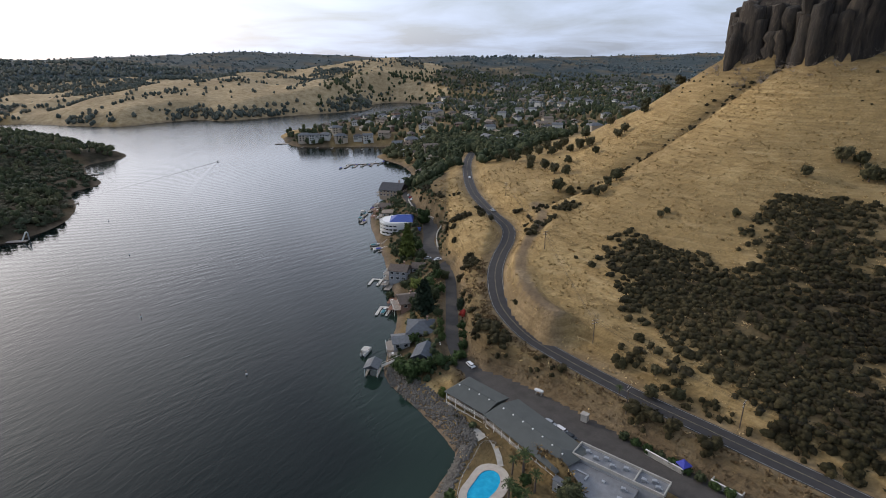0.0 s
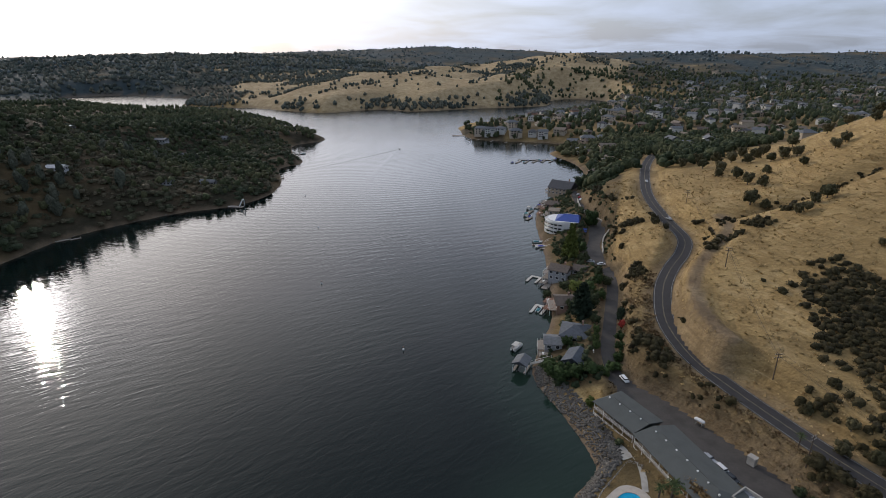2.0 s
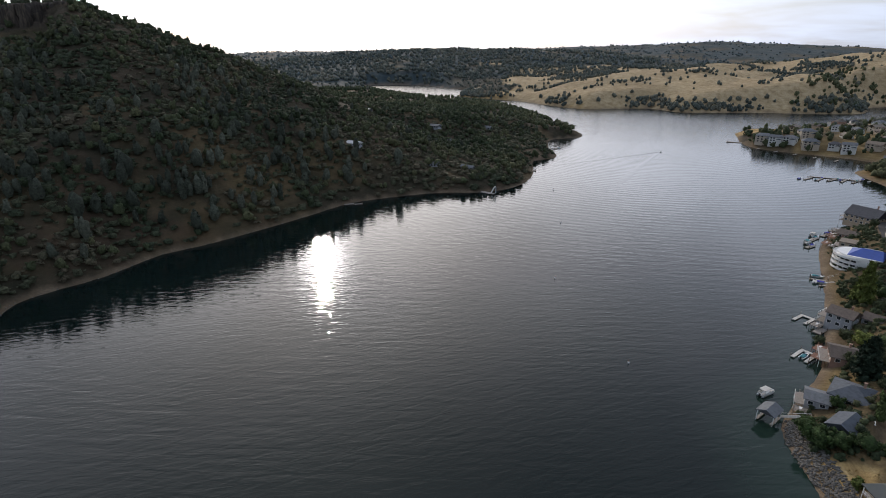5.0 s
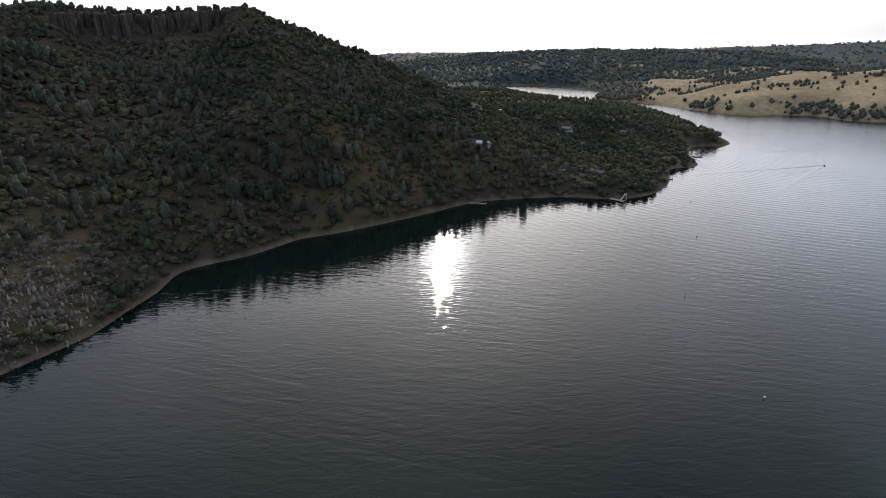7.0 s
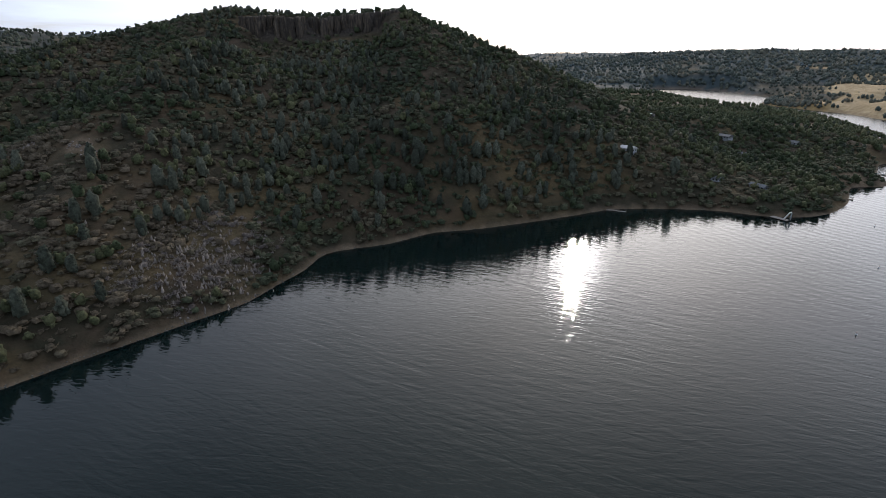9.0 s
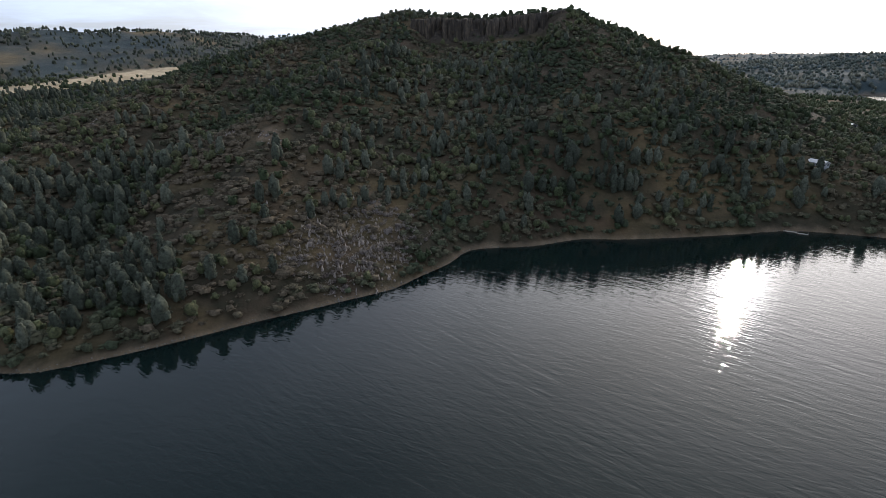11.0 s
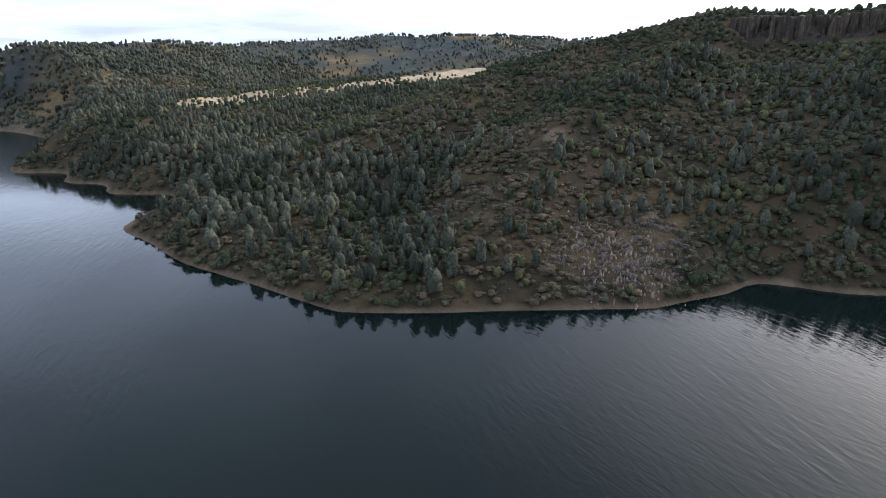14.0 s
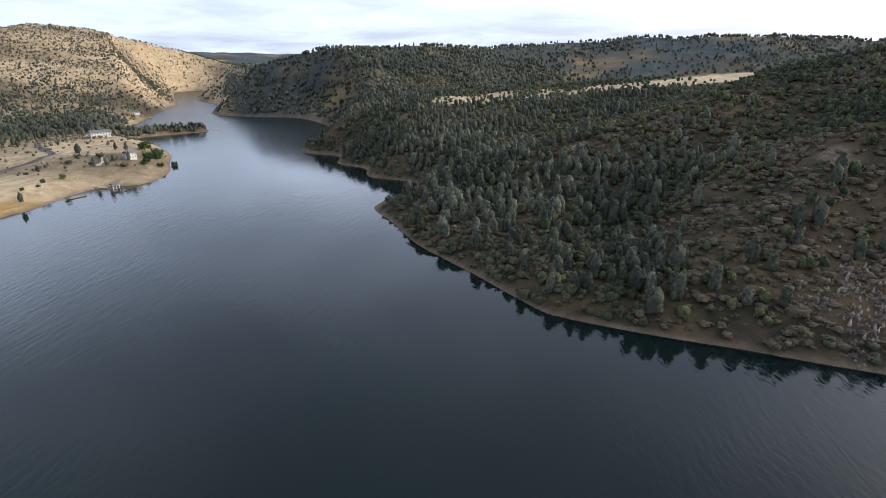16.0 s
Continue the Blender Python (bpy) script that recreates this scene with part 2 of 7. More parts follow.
# ---------------------------------------------------------------- the lie of the land
EAST_SHORE = [(40, 80), (-5, 112), (-4, 124), (1, 134), (3, 142), (-6, 158), (-14, 170), (-22, 181), (-25, 193), (-24, 216),
              (-23, 239), (-29, 274), (-40, 328), (-54, 385), (-58, 420), (-57, 445), (-49, 477), (-36, 522), (-33, 570), (-50, 632),
              (-86, 692), (-62, 740), (-95, 772), (-206, 778), (-256, 868), (-264, 915), (-214, 940), (-163, 1098), (-104, 1203), (-54, 1331),
              (-40, 1450), (-69, 1532), (-149, 1559)]
NORTH_SHORE = [(-190, 1490), (-188, 1338), (-339, 1217), (-439, 1127), (-513, 1150), (-562, 1108), (-605, 1045), (-697, 1055), (-814, 1092), (-943, 1084),
               (-1046, 1116), (-1152, 1272), (-1260, 1292), (-1417, 1330), (-1500, 1276), (-1540, 1180), (-1300, 1040), (-1072, 985), (-844, 975), (-720, 930), (-520, 800)]
WEST_SHORE = [(-418, 712), (-430, 650), (-398, 596), (-352, 545), (-356, 505), (-318, 452), (-297, 401), (-303, 360), (-332, 327), (-354, 275),
              (-358, 246), (-352, 210), (-346, 165), (-343, 126), (-344, 98), (-331, 65), (-325, 25), (-301, 9), (-282, -8),
              (-265, -22), (-252, -44), (-240, -64), (-229, -84), (-213, -109), (-202, -128), (-190, -152), (-187, -165), (-189, -194),
              (-191, -216), (-193, -249), (-196, -288), (-209, -335), (-218, -378), (-232, -391), (-262, -391), (-276, -404), (-302, -440),
              (-289, -470), (-280, -497), (-298, -535), (-287, -577), (-310, -625), (-288, -684)]
SOUTH_SHORE = [(-338, -760), (-430, -890), (-452, -1065), (-386, -1151), (-332, -1249), (-375, -1380), (-414, -1509), (-425, -1745),
               (-600, -2100), (-440, -2080), (-326, -1575), (-228, -1325), (-205, -1255), (-165, -1150), (-138, -1040), (-147, -994), (-200, -994), (-244, -986), (-240, -966), (-150, -958),
               (-122, -930), (-143, -876), (-142, -760), (-128, -698), (-117, -645), (-92, -603), (-71, -596), (-56, -606), (-24, -587),
               (7, -546), (27, -534), (62, -470), (85, -330), (90, -150), (75, 0)]
LAKE = np.array(EAST_SHORE + NORTH_SHORE + WEST_SHORE + SOUTH_SHORE, float)


def polar(az, r, z):
    return (-r * math.sin(radians(az)), r * math.cos(radians(az)), z)


# knolls of the golden hills across the lake
KNOLLS = [([polar(*p) for p in ps], 0.26, 34) for ps in (
    ((20.5, 1310, 30), (24, 1345, 42), (28.5, 1300, 34)), ((8, 1500, 54), (11.5, 1450, 66), (15, 1460, 52)), ((16, 1570, 66), (20, 1590, 76), (24.5, 1610, 64)),
    ((3.5, 1620, 66), (7, 1640, 80), (9.5, 1660, 66)), ((10.5, 1360, 30), (13.5, 1315, 42), (17, 1300, 30)), ((26, 1520, 52), (30, 1450, 46), (33, 1370, 26)),
    ((17.5, 1410, 46), (20, 1440, 52), (22, 1450, 44)), ((2, 1900, 96), (5.9, 1900, 111), (8, 1900, 98)))]
# crests: points with height, fall per metre, roundness
RIDGES = [
    ([polar(*p) for p in ((92, 720, 158), (84, 700, 158), (77.5, 690, 164), (73, 680, 145), (69, 665, 126), (65.5, 670, 104), (58, 700, 68),
                          (48, 740, 42), (38, 790, 24), (33, 800, 12))], 0.43, 14),
    ([polar(*p) for p in ((93, 722, 158), (99, 700, 142), (104, 680, 130), (109.5, 640, 112), (113, 600, 98), (118, 560, 80), (125, 520, 57),
                          (133, 490, 37), (141, 470, 17), (147, 462, 4))], 0.40, 16),
    ([(-560, -60, 128), (-430, -110, 84), (-330, -112, 47), (-265, -106, 22), (-236, -98, 8)], 0.5, 12),
    ([(-620, 120, 120), (-520, 110, 78), (-420, 105, 36)], 0.42, 14),
    ([(-560, -675, 60), (-830, -560, 76), (-1000, -470, 90)], 0.12, 60),
    ([polar(*p) for p in ((95, 2100, 160), (107, 1900, 163), (116, 1750, 172), (126, 1700, 163), (130, 1650, 153), (139, 1500, 138), (146, 1400, 136),
                          (153, 1300, 132), (157, 1330, 110), (161, 1340, 50))], 0.24, 30),
    ([(-590, -1158, 132), (-470, -960, 70), (-390, -780, 30)], 0.32, 20),
    ([(-785, -1160, 138), (-640, -860, 70), (-440, -560, 30)], 0.25, 20),
    ([polar(*p) for p in ((205, 1850, 180), (190, 1880, 186), (180, 1950, 188), (177.7, 2000, 195), (176, 2050, 195), (174.3, 2150, 187), (172.3, 2300, 172), (170.2, 2500, 146), (168.8, 2700, 118), (168.2, 2800, 80))], 0.25, 60),
    ([polar(*p) for p in ((150, 3500, 130), (160, 3600, 128), (168, 3400, 138), (178, 3600, 130))], 0.08, 80),
    ([polar(*p) for p in ((-1, 1750, 60), (3, 1850, 92), (5.9, 1900, 109), (10, 1850, 88), (15, 1900, 84), (20, 1800, 75), (26, 1700, 65), (30, 1650, 44),
                          (36, 1500, 20))], 0.27, 50),
    *KNOLLS,
    ([polar(*p) for p in ((28, 2500, 82), (31, 2600, 106), (41, 2700, 114), (48, 2700, 110), (53, 2800, 100), (58, 3000, 88), (66, 3000, 62))], 0.12, 80),
    ([polar(*p) for p in ((-2, 4500, 118), (7, 4500, 116), (10, 4400, 134), (20, 4400, 164), (27, 4400, 140), (37, 4400, 118), (62, 4500, 92))], 0.10, 90),
    ([polar(*p) for p in ((3, 2500, 108), (-2, 2500, 113), (-5.4, 2600, 119), (-9, 2700, 98), (-14, 2900, 78))], 0.12, 80),
    ([polar(*p) for p in ((-10, 4700, 108), (-17, 4700, 114), (-22, 4700, 116), (-24.5, 4700, 132), (-28, 4700, 116))], 0.10, 60),
    # the grassy hill's near spur
    ([(240, 345, 105), (175, 312, 70), (112, 290, 44), (66, 284, 27)], 0.42, 14),
]
HILL = (300.0, 410.0, 85.0)                    # the grassy hill's crag: centre and radius of its foot
HILL_RISE = ([0, 57, 116, 177, 230, 300, 420, 700], [119, 79, 47, 32, 24, 15, 10, 6])
ROAD = [(30.0, 560.0, 27), (22.0, 500.0, 27), (20.0, 440.0, 26), (22.0, 392.0, 25), (30.0, 345.0, 24), (38.0, 312.0, 23), (36.0, 290.0, 22), (29.7, 270.2, 20.2), (25.4, 250.7, 19), (24.1, 232.4, 17.6), (24.9, 216.9, 16.2),
        (28.9, 202.8, 14.9), (35.0, 189.7, 14), (44.8, 176.4, 13.4), (54.6, 164.2, 13), (66.3, 149.8, 13), (79.2, 135.9, 13), (89.9, 124.1, 13), (98.4, 115.0, 13), (112.4, 99.5, 13), (144.5, 64.2, 13)]
LANE = [(-36, 470, 7), (-33, 455, 7), (-29, 436, 7), (-24, 416, 7), (-17, 396, 7), (-11, 378, 7), (-9.5, 355, 7), (-10.2, 330, 7), (-9, 308, 7), (-1, 293, 6.6), (3, 272, 6.2), (3.3, 250, 6), (3.3, 225, 6), (3.5, 203, 5.5), (9, 183, 5), (24, 172, 5),
        (38, 158, 5), (54, 141, 5), (68, 126, 5), (90, 104, 5)]
TRACK = [(58, 330, 33), (57, 300, 33), (46, 275, 29), (38, 250, 27), (36, 230, 26), (38, 208, 25), (46, 190, 25)]


def catmull(pts, step=4.0):
    p = np.array([pts[0], *pts, pts[-1]], float)
    out = []
    for i in range(1, len(p) - 2):
        n = max(2, int(np.linalg.norm(p[i + 1] - p[i]) / step))
        t = np.linspace(0, 1, n, endpoint=False)[:, None]
        a, b, c, d = p[i - 1], p[i], p[i + 1], p[i + 2]
        out.append(0.5 * (2 * b + (c - a) * t + (2 * a - 5 * b + 4 * c - d) * t * t + (3 * b - a - 3 * c + d) * t ** 3))
    out.append(p[-1:])
    return np.concatenate(out)


def to_line(px, py, line):
    """Distance to a polyline and, there, its height (0 for a plan line)."""
    best, hz = np.full(px.shape, 1e9), np.zeros(px.shape)
    for a, b in zip(line[:-1], line[1:]):
        dx, dy = b[0] - a[0], b[1] - a[1]
        t = np.clip(((px - a[0]) * dx + (py - a[1]) * dy) / (dx * dx + dy * dy + 1e-9), 0, 1)
        d = np.hypot(px - a[0] - t * dx, py - a[1] - t * dy)
        m = d < best
        best = np.where(m, d, best)
        if len(a) > 2:
            hz = np.where(m, a[2] + t * (b[2] - a[2]), hz)
    return best, hz


def inside(px, py, poly):
    c = np.zeros(px.shape, bool)
    for a, b in zip(poly, np.roll(poly, -1, 0)):
        if a[1] == b[1]:
            continue
        c ^= ((a[1] > py) != (b[1] > py)) & (px < (b[0] - a[0]) * (py - a[1]) / (b[1] - a[1]) + a[0])
    return c


def wave(px, py, scale, seed=0):
    """Smooth lattice noise, -1 to 1."""
    u, v = px / scale + seed * 17.31, py / scale - seed * 9.77
    i, j = np.floor(u), np.floor(v)
    fu, fv = u - i, v - j
    fu, fv = fu * fu * fu * (fu * (fu * 6 - 15) + 10), fv * fv * fv * (fv * (fv * 6 - 15) + 10)

    def h(a, b):
        s = np.sin(a * 127.1 + b * 311.7 + seed * 74.7) * 43758.5453
        return (s - np.floor(s)) * 2 - 1
    return (h(i, j) * (1 - fu) + h(i + 1, j) * fu) * (1 - fv) + (h(i, j + 1) * (1 - fu) + h(i + 1, j + 1) * fu) * fv


def fract(px, py, scale, octaves=4, seed=0):
    s, a, tot = 0.0, 1.0, 0.0
    for k in range(octaves):
        s, tot = s + a * wave(px, py, scale / 2 ** k, seed + k), tot + a
        a *= 0.5
    return s / tot


SHORE = catmull([(*p, 0) for p in LAKE] + [(*LAKE[0], 0)], 9)[:, :2]
ROAD_C, LANE_C, TRACK_C = catmull(ROAD), catmull(LANE), catmull(TRACK)
PADS = [  # level ground: plan polygon, height, blend
    (np.array([(-19, 302), (-6, 293), (0, 300), (-3, 318), (-4.6, 334), (-2.5, 358), (-9, 382), (-16, 378), (-15, 340), (-17, 318)], float), 6.85, 6.0),
    (np.array([(1, 158), (9, 150), (14, 142), (32, 118), (44, 103), (50, 88), (20, 82), (-2, 104), (2, 112), (4, 128), (8, 142), (2, 156)], float), 3.4, 5.0),
    (np.array([(6, 168), (9, 181), (30, 168), (66, 133), (98, 100), (70, 84), (44, 108), (37, 126), (20, 152)], float), 5.0, 5.0),
]


def shore_dist(px, py):
    d = np.full(px.shape, 1e9)
    for a, b in zip(SHORE[:-1], SHORE[1:]):
        dx, dy = b[0] - a[0], b[1] - a[1]
        t = np.clip(((px - a[0]) * dx + (py - a[1]) * dy) / (dx * dx + dy * dy + 1e-9), 0, 1)
        d = np.minimum(d, (px - a[0] - t * dx) ** 2 + (py - a[1] - t * dy) ** 2)
    d = np.sqrt(d)
    return np.where(inside(px, py, SHORE), -d, d)


def smooth(x, a, b):
    t = np.clip((x - a) / (b - a), 0, 1)
    return t * t * (3 - 2 * t)


def crag_edge(px, py):
    """Distance outward from the crag's foot, fluted like columns."""
    dx, dy = px - HILL[0], py - HILL[1]
    th = np.arctan2(dy, dx)
    flute = 5 * np.sin(9 * th + 1.3) + 3 * np.sin(23 * th) + 1.6 * np.sin(57 * th + 2)
    return np.hypot(dx, dy) - HILL[2], flute


def height(px, py, sd=None):
    px, py = np.asarray(px, float), np.asarray(py, float)
    if sd is None:
        sd = shore_dist(px, py)
    r = np.hypot(px, py)
    east = (px > -130 - 0.1 * py) & (py > 0)
    base = 3 + np.minimum(np.maximum(sd, 0) * 0.035, 45)
    base = base + 3.0 * fract(px, py, 260, 3, 3)
    acc = np.exp(np.clip(base / 7, -50, 50))
    for pts, k, r0 in RIDGES:
        best = np.full(px.shape, -1e9)
        for a, b in zip(pts[:-1], pts[1:]):
            dx, dy = b[0] - a[0], b[1] - a[1]
            t = np.clip(((px - a[0]) * dx + (py - a[1]) * dy) / (dx * dx + dy * dy), 0, 1)
            d = np.hypot(px - a[0] - t * dx, py - a[1] - t * dy)
            best = np.maximum(best, a[2] + t * (b[2] - a[2]) - k * (np.sqrt(d * d + r0 * r0) - r0))
        acc = acc + np.exp(np.clip(best / 7, -50, 60))
    rho, flute = crag_edge(px, py)
    cone = np.interp(rho, *HILL_RISE)
    acc = acc + np.exp(cone / 7)
    z = 7 * np.log(acc)
    rough = np.clip(sd / 60, 0, 1)
    z = z + rough * (5.0 * fract(px, py, 120, 4, 11) + 1.6 * fract(px, py, 28, 3, 5)) * np.where(rho < 260, 0.45, 1.0) * (1 + 0.8 * (r > 1500))
    roll = smooth(py, 1050, 1250) * smooth(-px, -150, 80) * (1 - smooth(r, 2000, 2300))
    z = z + roll * rough * 13 * (0.5 - 1.4 * np.abs(fract(px, py, 150, 3, 31)))
    # the gully down the grassy hill
    gd, _ = to_line(px, py, [(228, 372), (190, 372), (150, 362), (112, 345), (80, 330), (50, 322)])
    z = z - 6 * np.exp(-(gd / 9) ** 2)
    # a low cliff under the western hill's flat top
    waz = np.degrees(np.arctan2(-px, py)) + 0.35 * np.sin(px * 0.21) + 0.3 * np.sin(py * 0.17 + px * 0.05)
    rim = smooth(waz, 77.5, 79.5) * (1 - smooth(waz, 90, 92.5))
    step = rim * smooth(r, 520, 655) * (1 - smooth(r, 672, 684))
    z = z - 17 * step
    crag = smooth(-(rho + flute), -2, 9)
    z = z + crag * (36 + 5 * fract(px, py, 40, 3, 8) + 0.12 * np.clip(-rho, 0, 60))
    # steep wooded banks on the west, gentler elsewhere
    bank = np.where(px < -150, 0.55, 0.32)
    land = np.maximum(sd, 0)
    cap = 0.25 + land * bank + (land / 45) ** 2 * 8 + 0.6 * smooth(sd, 0, 4)
    z = np.where(sd > 0, -5 * np.log(np.exp(-np.clip(z, -50, 400) / 5) + np.exp(-cap / 5) + 1e-30), z)
    z = np.where(sd > 0, np.maximum(z, 0.1 + np.minimum(sd * 0.25, 1.6)), np.maximum(-9, 0.3 * sd - 0.1))
    # roads and yards are cut in level
    for line, half, soft in ((LANE_C, 3.6, 5), (ROAD_C, 5.2, np.where(px < np.interp(py, ROAD_C[::-1, 1], ROAD_C[::-1, 0]), 7.0, 13.0)), (TRACK_C, 2.4, 6)):
        d, hz = to_line(px, py, line[::2])
        w = 1 - smooth(d, half, half + soft)
        z = np.where(sd > 0, z * (1 - w) + (hz - 0.15) * w, z)
    for poly, hz, soft in PADS:
        d, _ = to_line(px, py, [*poly, poly[0]])
        w = np.where(inside(px, py, poly), 1.0, 1 - smooth(d, 0, soft))
        dr, _ = to_line(px, py, ROAD_C[::2])
        w = w * smooth(dr, 5, 11)
        z = np.where(sd > 0, z * (1 - w) + hz * w, z)
    return z


def mesh_object(name, verts, faces, material, attrs=(), smooth_faces=True):
    """faces: an (n, 3) or (n, 4) array."""
    me = bpy.data.meshes.new(name)
    n, k = faces.shape
    me.vertices.add(len(verts)), me.loops.add(n * k), me.polygons.add(n)
    me.vertices.foreach_set("co", np.asarray(verts, np.float32).ravel())
    me.loops.foreach_set("vertex_index", np.asarray(faces, np.int32).ravel())
    me.polygons.foreach_set("loop_start", np.arange(0, n * k, k, dtype=np.int32))
    if smooth_faces:
        me.polygons.foreach_set("use_smooth", np.ones(n, bool))
    for an, vals in attrs:
        at = me.attributes.new(an, "FLOAT", "POINT")
        at.data.foreach_set("value", np.asarray(vals, np.float32))
    me.materials.append(material)
    me.update(calc_edges=True)
    return new(name, me)


SANDY = [(-228, -384, 17), (-364, 520, 16), (-352, 545, 12), (-408, 590, 18), (-383, -304, 8), (-376, -305, 6), (-371, -105, 8), (-386, -116, 9), (-336, -40, 9), (-405, -150, 7), (-447, -271, 7)]      # bare spots


def cover_masks(px, py, z, sd):
    """How far the ground is wood floor, bare earth, rock, haze-tinted canopy or paler grass."""
    az, r = np.degrees(np.arctan2(-px, py)), np.hypot(px, py)
    az = np.where(az < -100, az + 360, az)
    n1, n2 = fract(px, py, 150, 4, 21), fract(px, py, 40, 3, 22)
    wood = np.zeros(px.shape)
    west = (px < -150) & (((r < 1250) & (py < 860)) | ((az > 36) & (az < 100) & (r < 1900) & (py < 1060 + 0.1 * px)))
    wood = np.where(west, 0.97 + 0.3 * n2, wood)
    far = r > 1500
    wood = np.where(far, np.clip(0.95 + 0.5 * n1, 0, 1), wood)
    wob = 3 * n1
    golden = (py > 1050) & (az + wob > 0) & (az + wob < 38) & (r + 150 * n1 < 2150)
    wood = np.where(golden, np.clip(-0.55 + 0.9 * n1, 0, 0.4), wood)
    wood = np.where((az + 2 * n1 > 163.5 - 6 * (1 - smooth(r, 700, 1000))) & (r < 2900), np.clip(0.12 + 0.8 * n1 + 0.3 * n2 + 0.5 * smooth(r, 880, 1000) * (1 - smooth(r, 1300, 1550)), 0, 0.9), wood)
    swest = (az > 98) & (az + 2 * n1 < 163.5 - 6 * (1 - smooth(r, 700, 1000))) & (r > 700)
    wood = np.where(swest, np.clip(0.86 + 0.7 * n1 + 0.3 * n2, 0, 1), wood)
    fd, _ = to_line(px, py, [polar(141, 830, 0), polar(132, 900, 0), polar(124, 960, 0), polar(114, 1090, 0)])
    wood = wood * smooth(fd + 20 * n2, 34, 58)
    town = (px > -300) & (py > 560) & (az < 12) & (r < 2600)
    wood = np.where(town & ~golden, np.clip(0.55 + 0.9 * n2, 0, 1), wood)
    bare = (1 - smooth(sd, 0.6, np.where(px < -150, 3.2, 5.5) + 2.5 * n2)) * np.where(px < -150, 0.7, 0.95)
    for cx, cy, cr in SANDY:
        bare = np.maximum(bare, 0.9 * (1 - smooth(np.hypot(px - cx, py - cy) + 4 * n2, cr * 0.5, cr)))
    dr, _ = to_line(px, py, ROAD_C[::3])
    dl, _ = to_line(px, py, LANE_C[::2])
    dt, _ = to_line(px, py, TRACK_C[::2])
    bare = np.maximum(bare, 0.5 * (1 - smooth(dr + 2 * n2, 5, 9)))
    bare = np.maximum(bare, 0.75 * (1 - smooth(dt + n2, 2, 4)))
    bare = np.maximum(bare, 0.6 * (1 - smooth(dl + 2 * n2, 4, 8)))
    gd, _ = to_line(px, py, [(228, 372), (190, 372), (150, 362), (112, 345), (80, 330), (50, 322)])
    wood = np.maximum(wood, 0.8 * (1 - smooth(gd + 5 * n2, 2, 8)) * np.clip(0.45 + 1.6 * n2, 0.1, 1))
    thicket = np.array([(62, 240), (92, 260), (104, 233), (126, 216), (134, 236), (163, 252), (200, 245), (260, 215), (280, 110), (200, 40), (142, 72), (114, 102), (99, 121), (93, 138), (82, 158), (80, 180), (76, 214)], float)
    td, _ = to_line(px, py, [*thicket, thicket[0]])
    wood = np.maximum(wood, np.where(inside(px, py, thicket), 0.85 * smooth(td + 9 * n2, 0, 14) * np.clip(0.8 + 1.2 * fract(px, py, 38, 4, 49), 0.15, 1), 0))
    rho, flute = crag_edge(px, py)
    crag = smooth(-(rho + flute), -4, 2)
    crag = np.maximum(crag, smooth(az, 77.5, 79.5) * (1 - smooth(az, 90, 92.5)) * smooth(r, 664, 671) * (1 - smooth(r, 683, 688)))
    scree = smooth(-rho, -38, -8) * np.clip(0.35 + 0.9 * n2, 0, 1) * (rho > -10)
    wood = np.maximum(wood, 0.7 * scree)
    # the haze-tinted canopy colour comes in with distance from the camera
    canopy_haze = np.where(far & ~golden & ((az < 158) | (r > 3000)), np.clip(0.85 + 0.9 * n1, 0, 1), 0) * smooth(r, 1500, 1900)
    canopy_haze = np.where(swest & (r > 900), np.maximum(canopy_haze, np.clip(0.30 + 0.45 * smooth(r, 1150, 1450) + 0.8 * n1, 0, 0.9) * smooth(fd + 20 * n2, 34, 60)), canopy_haze)
    # golden hills are paled to imitate haze; southern slopes have paler grass
    pale = np.where(golden, 0.5, 0) + np.where((az > 155) & (az < 230) & (r > 560), 0.75, 0)
    pale = np.maximum(pale, 0.9 * (1 - smooth(fd + 20 * n2, 40, 70)))
    roadx = np.interp(py, ROAD_C[::-1, 1], ROAD_C[::-1, 0])
    below = (px > 3) & (px < roadx - 4) & (py > 82) & (py < 255)
    wood = np.where(below, np.maximum(wood, np.clip(0.62 + 0.5 * n2, 0.3, 0.9)), wood)
    above = (px > roadx + 4) & (px > 38) & (px < 150) & (py < 200) & (py > 60)
    wood = np.where(above, np.maximum(wood, np.clip(0.42 + 0.9 * n2, 0.1, 0.8)), wood)
    strip = (px > -70) & (px < 2) & (py > 176) & (py < 480)
    wood = np.where(strip, np.clip(0.75 + 0.5 * n2, 0, 1), wood)
    return np.clip(wood, 0, 1), np.clip(bare, 0, 1), crag, canopy_haze, pale


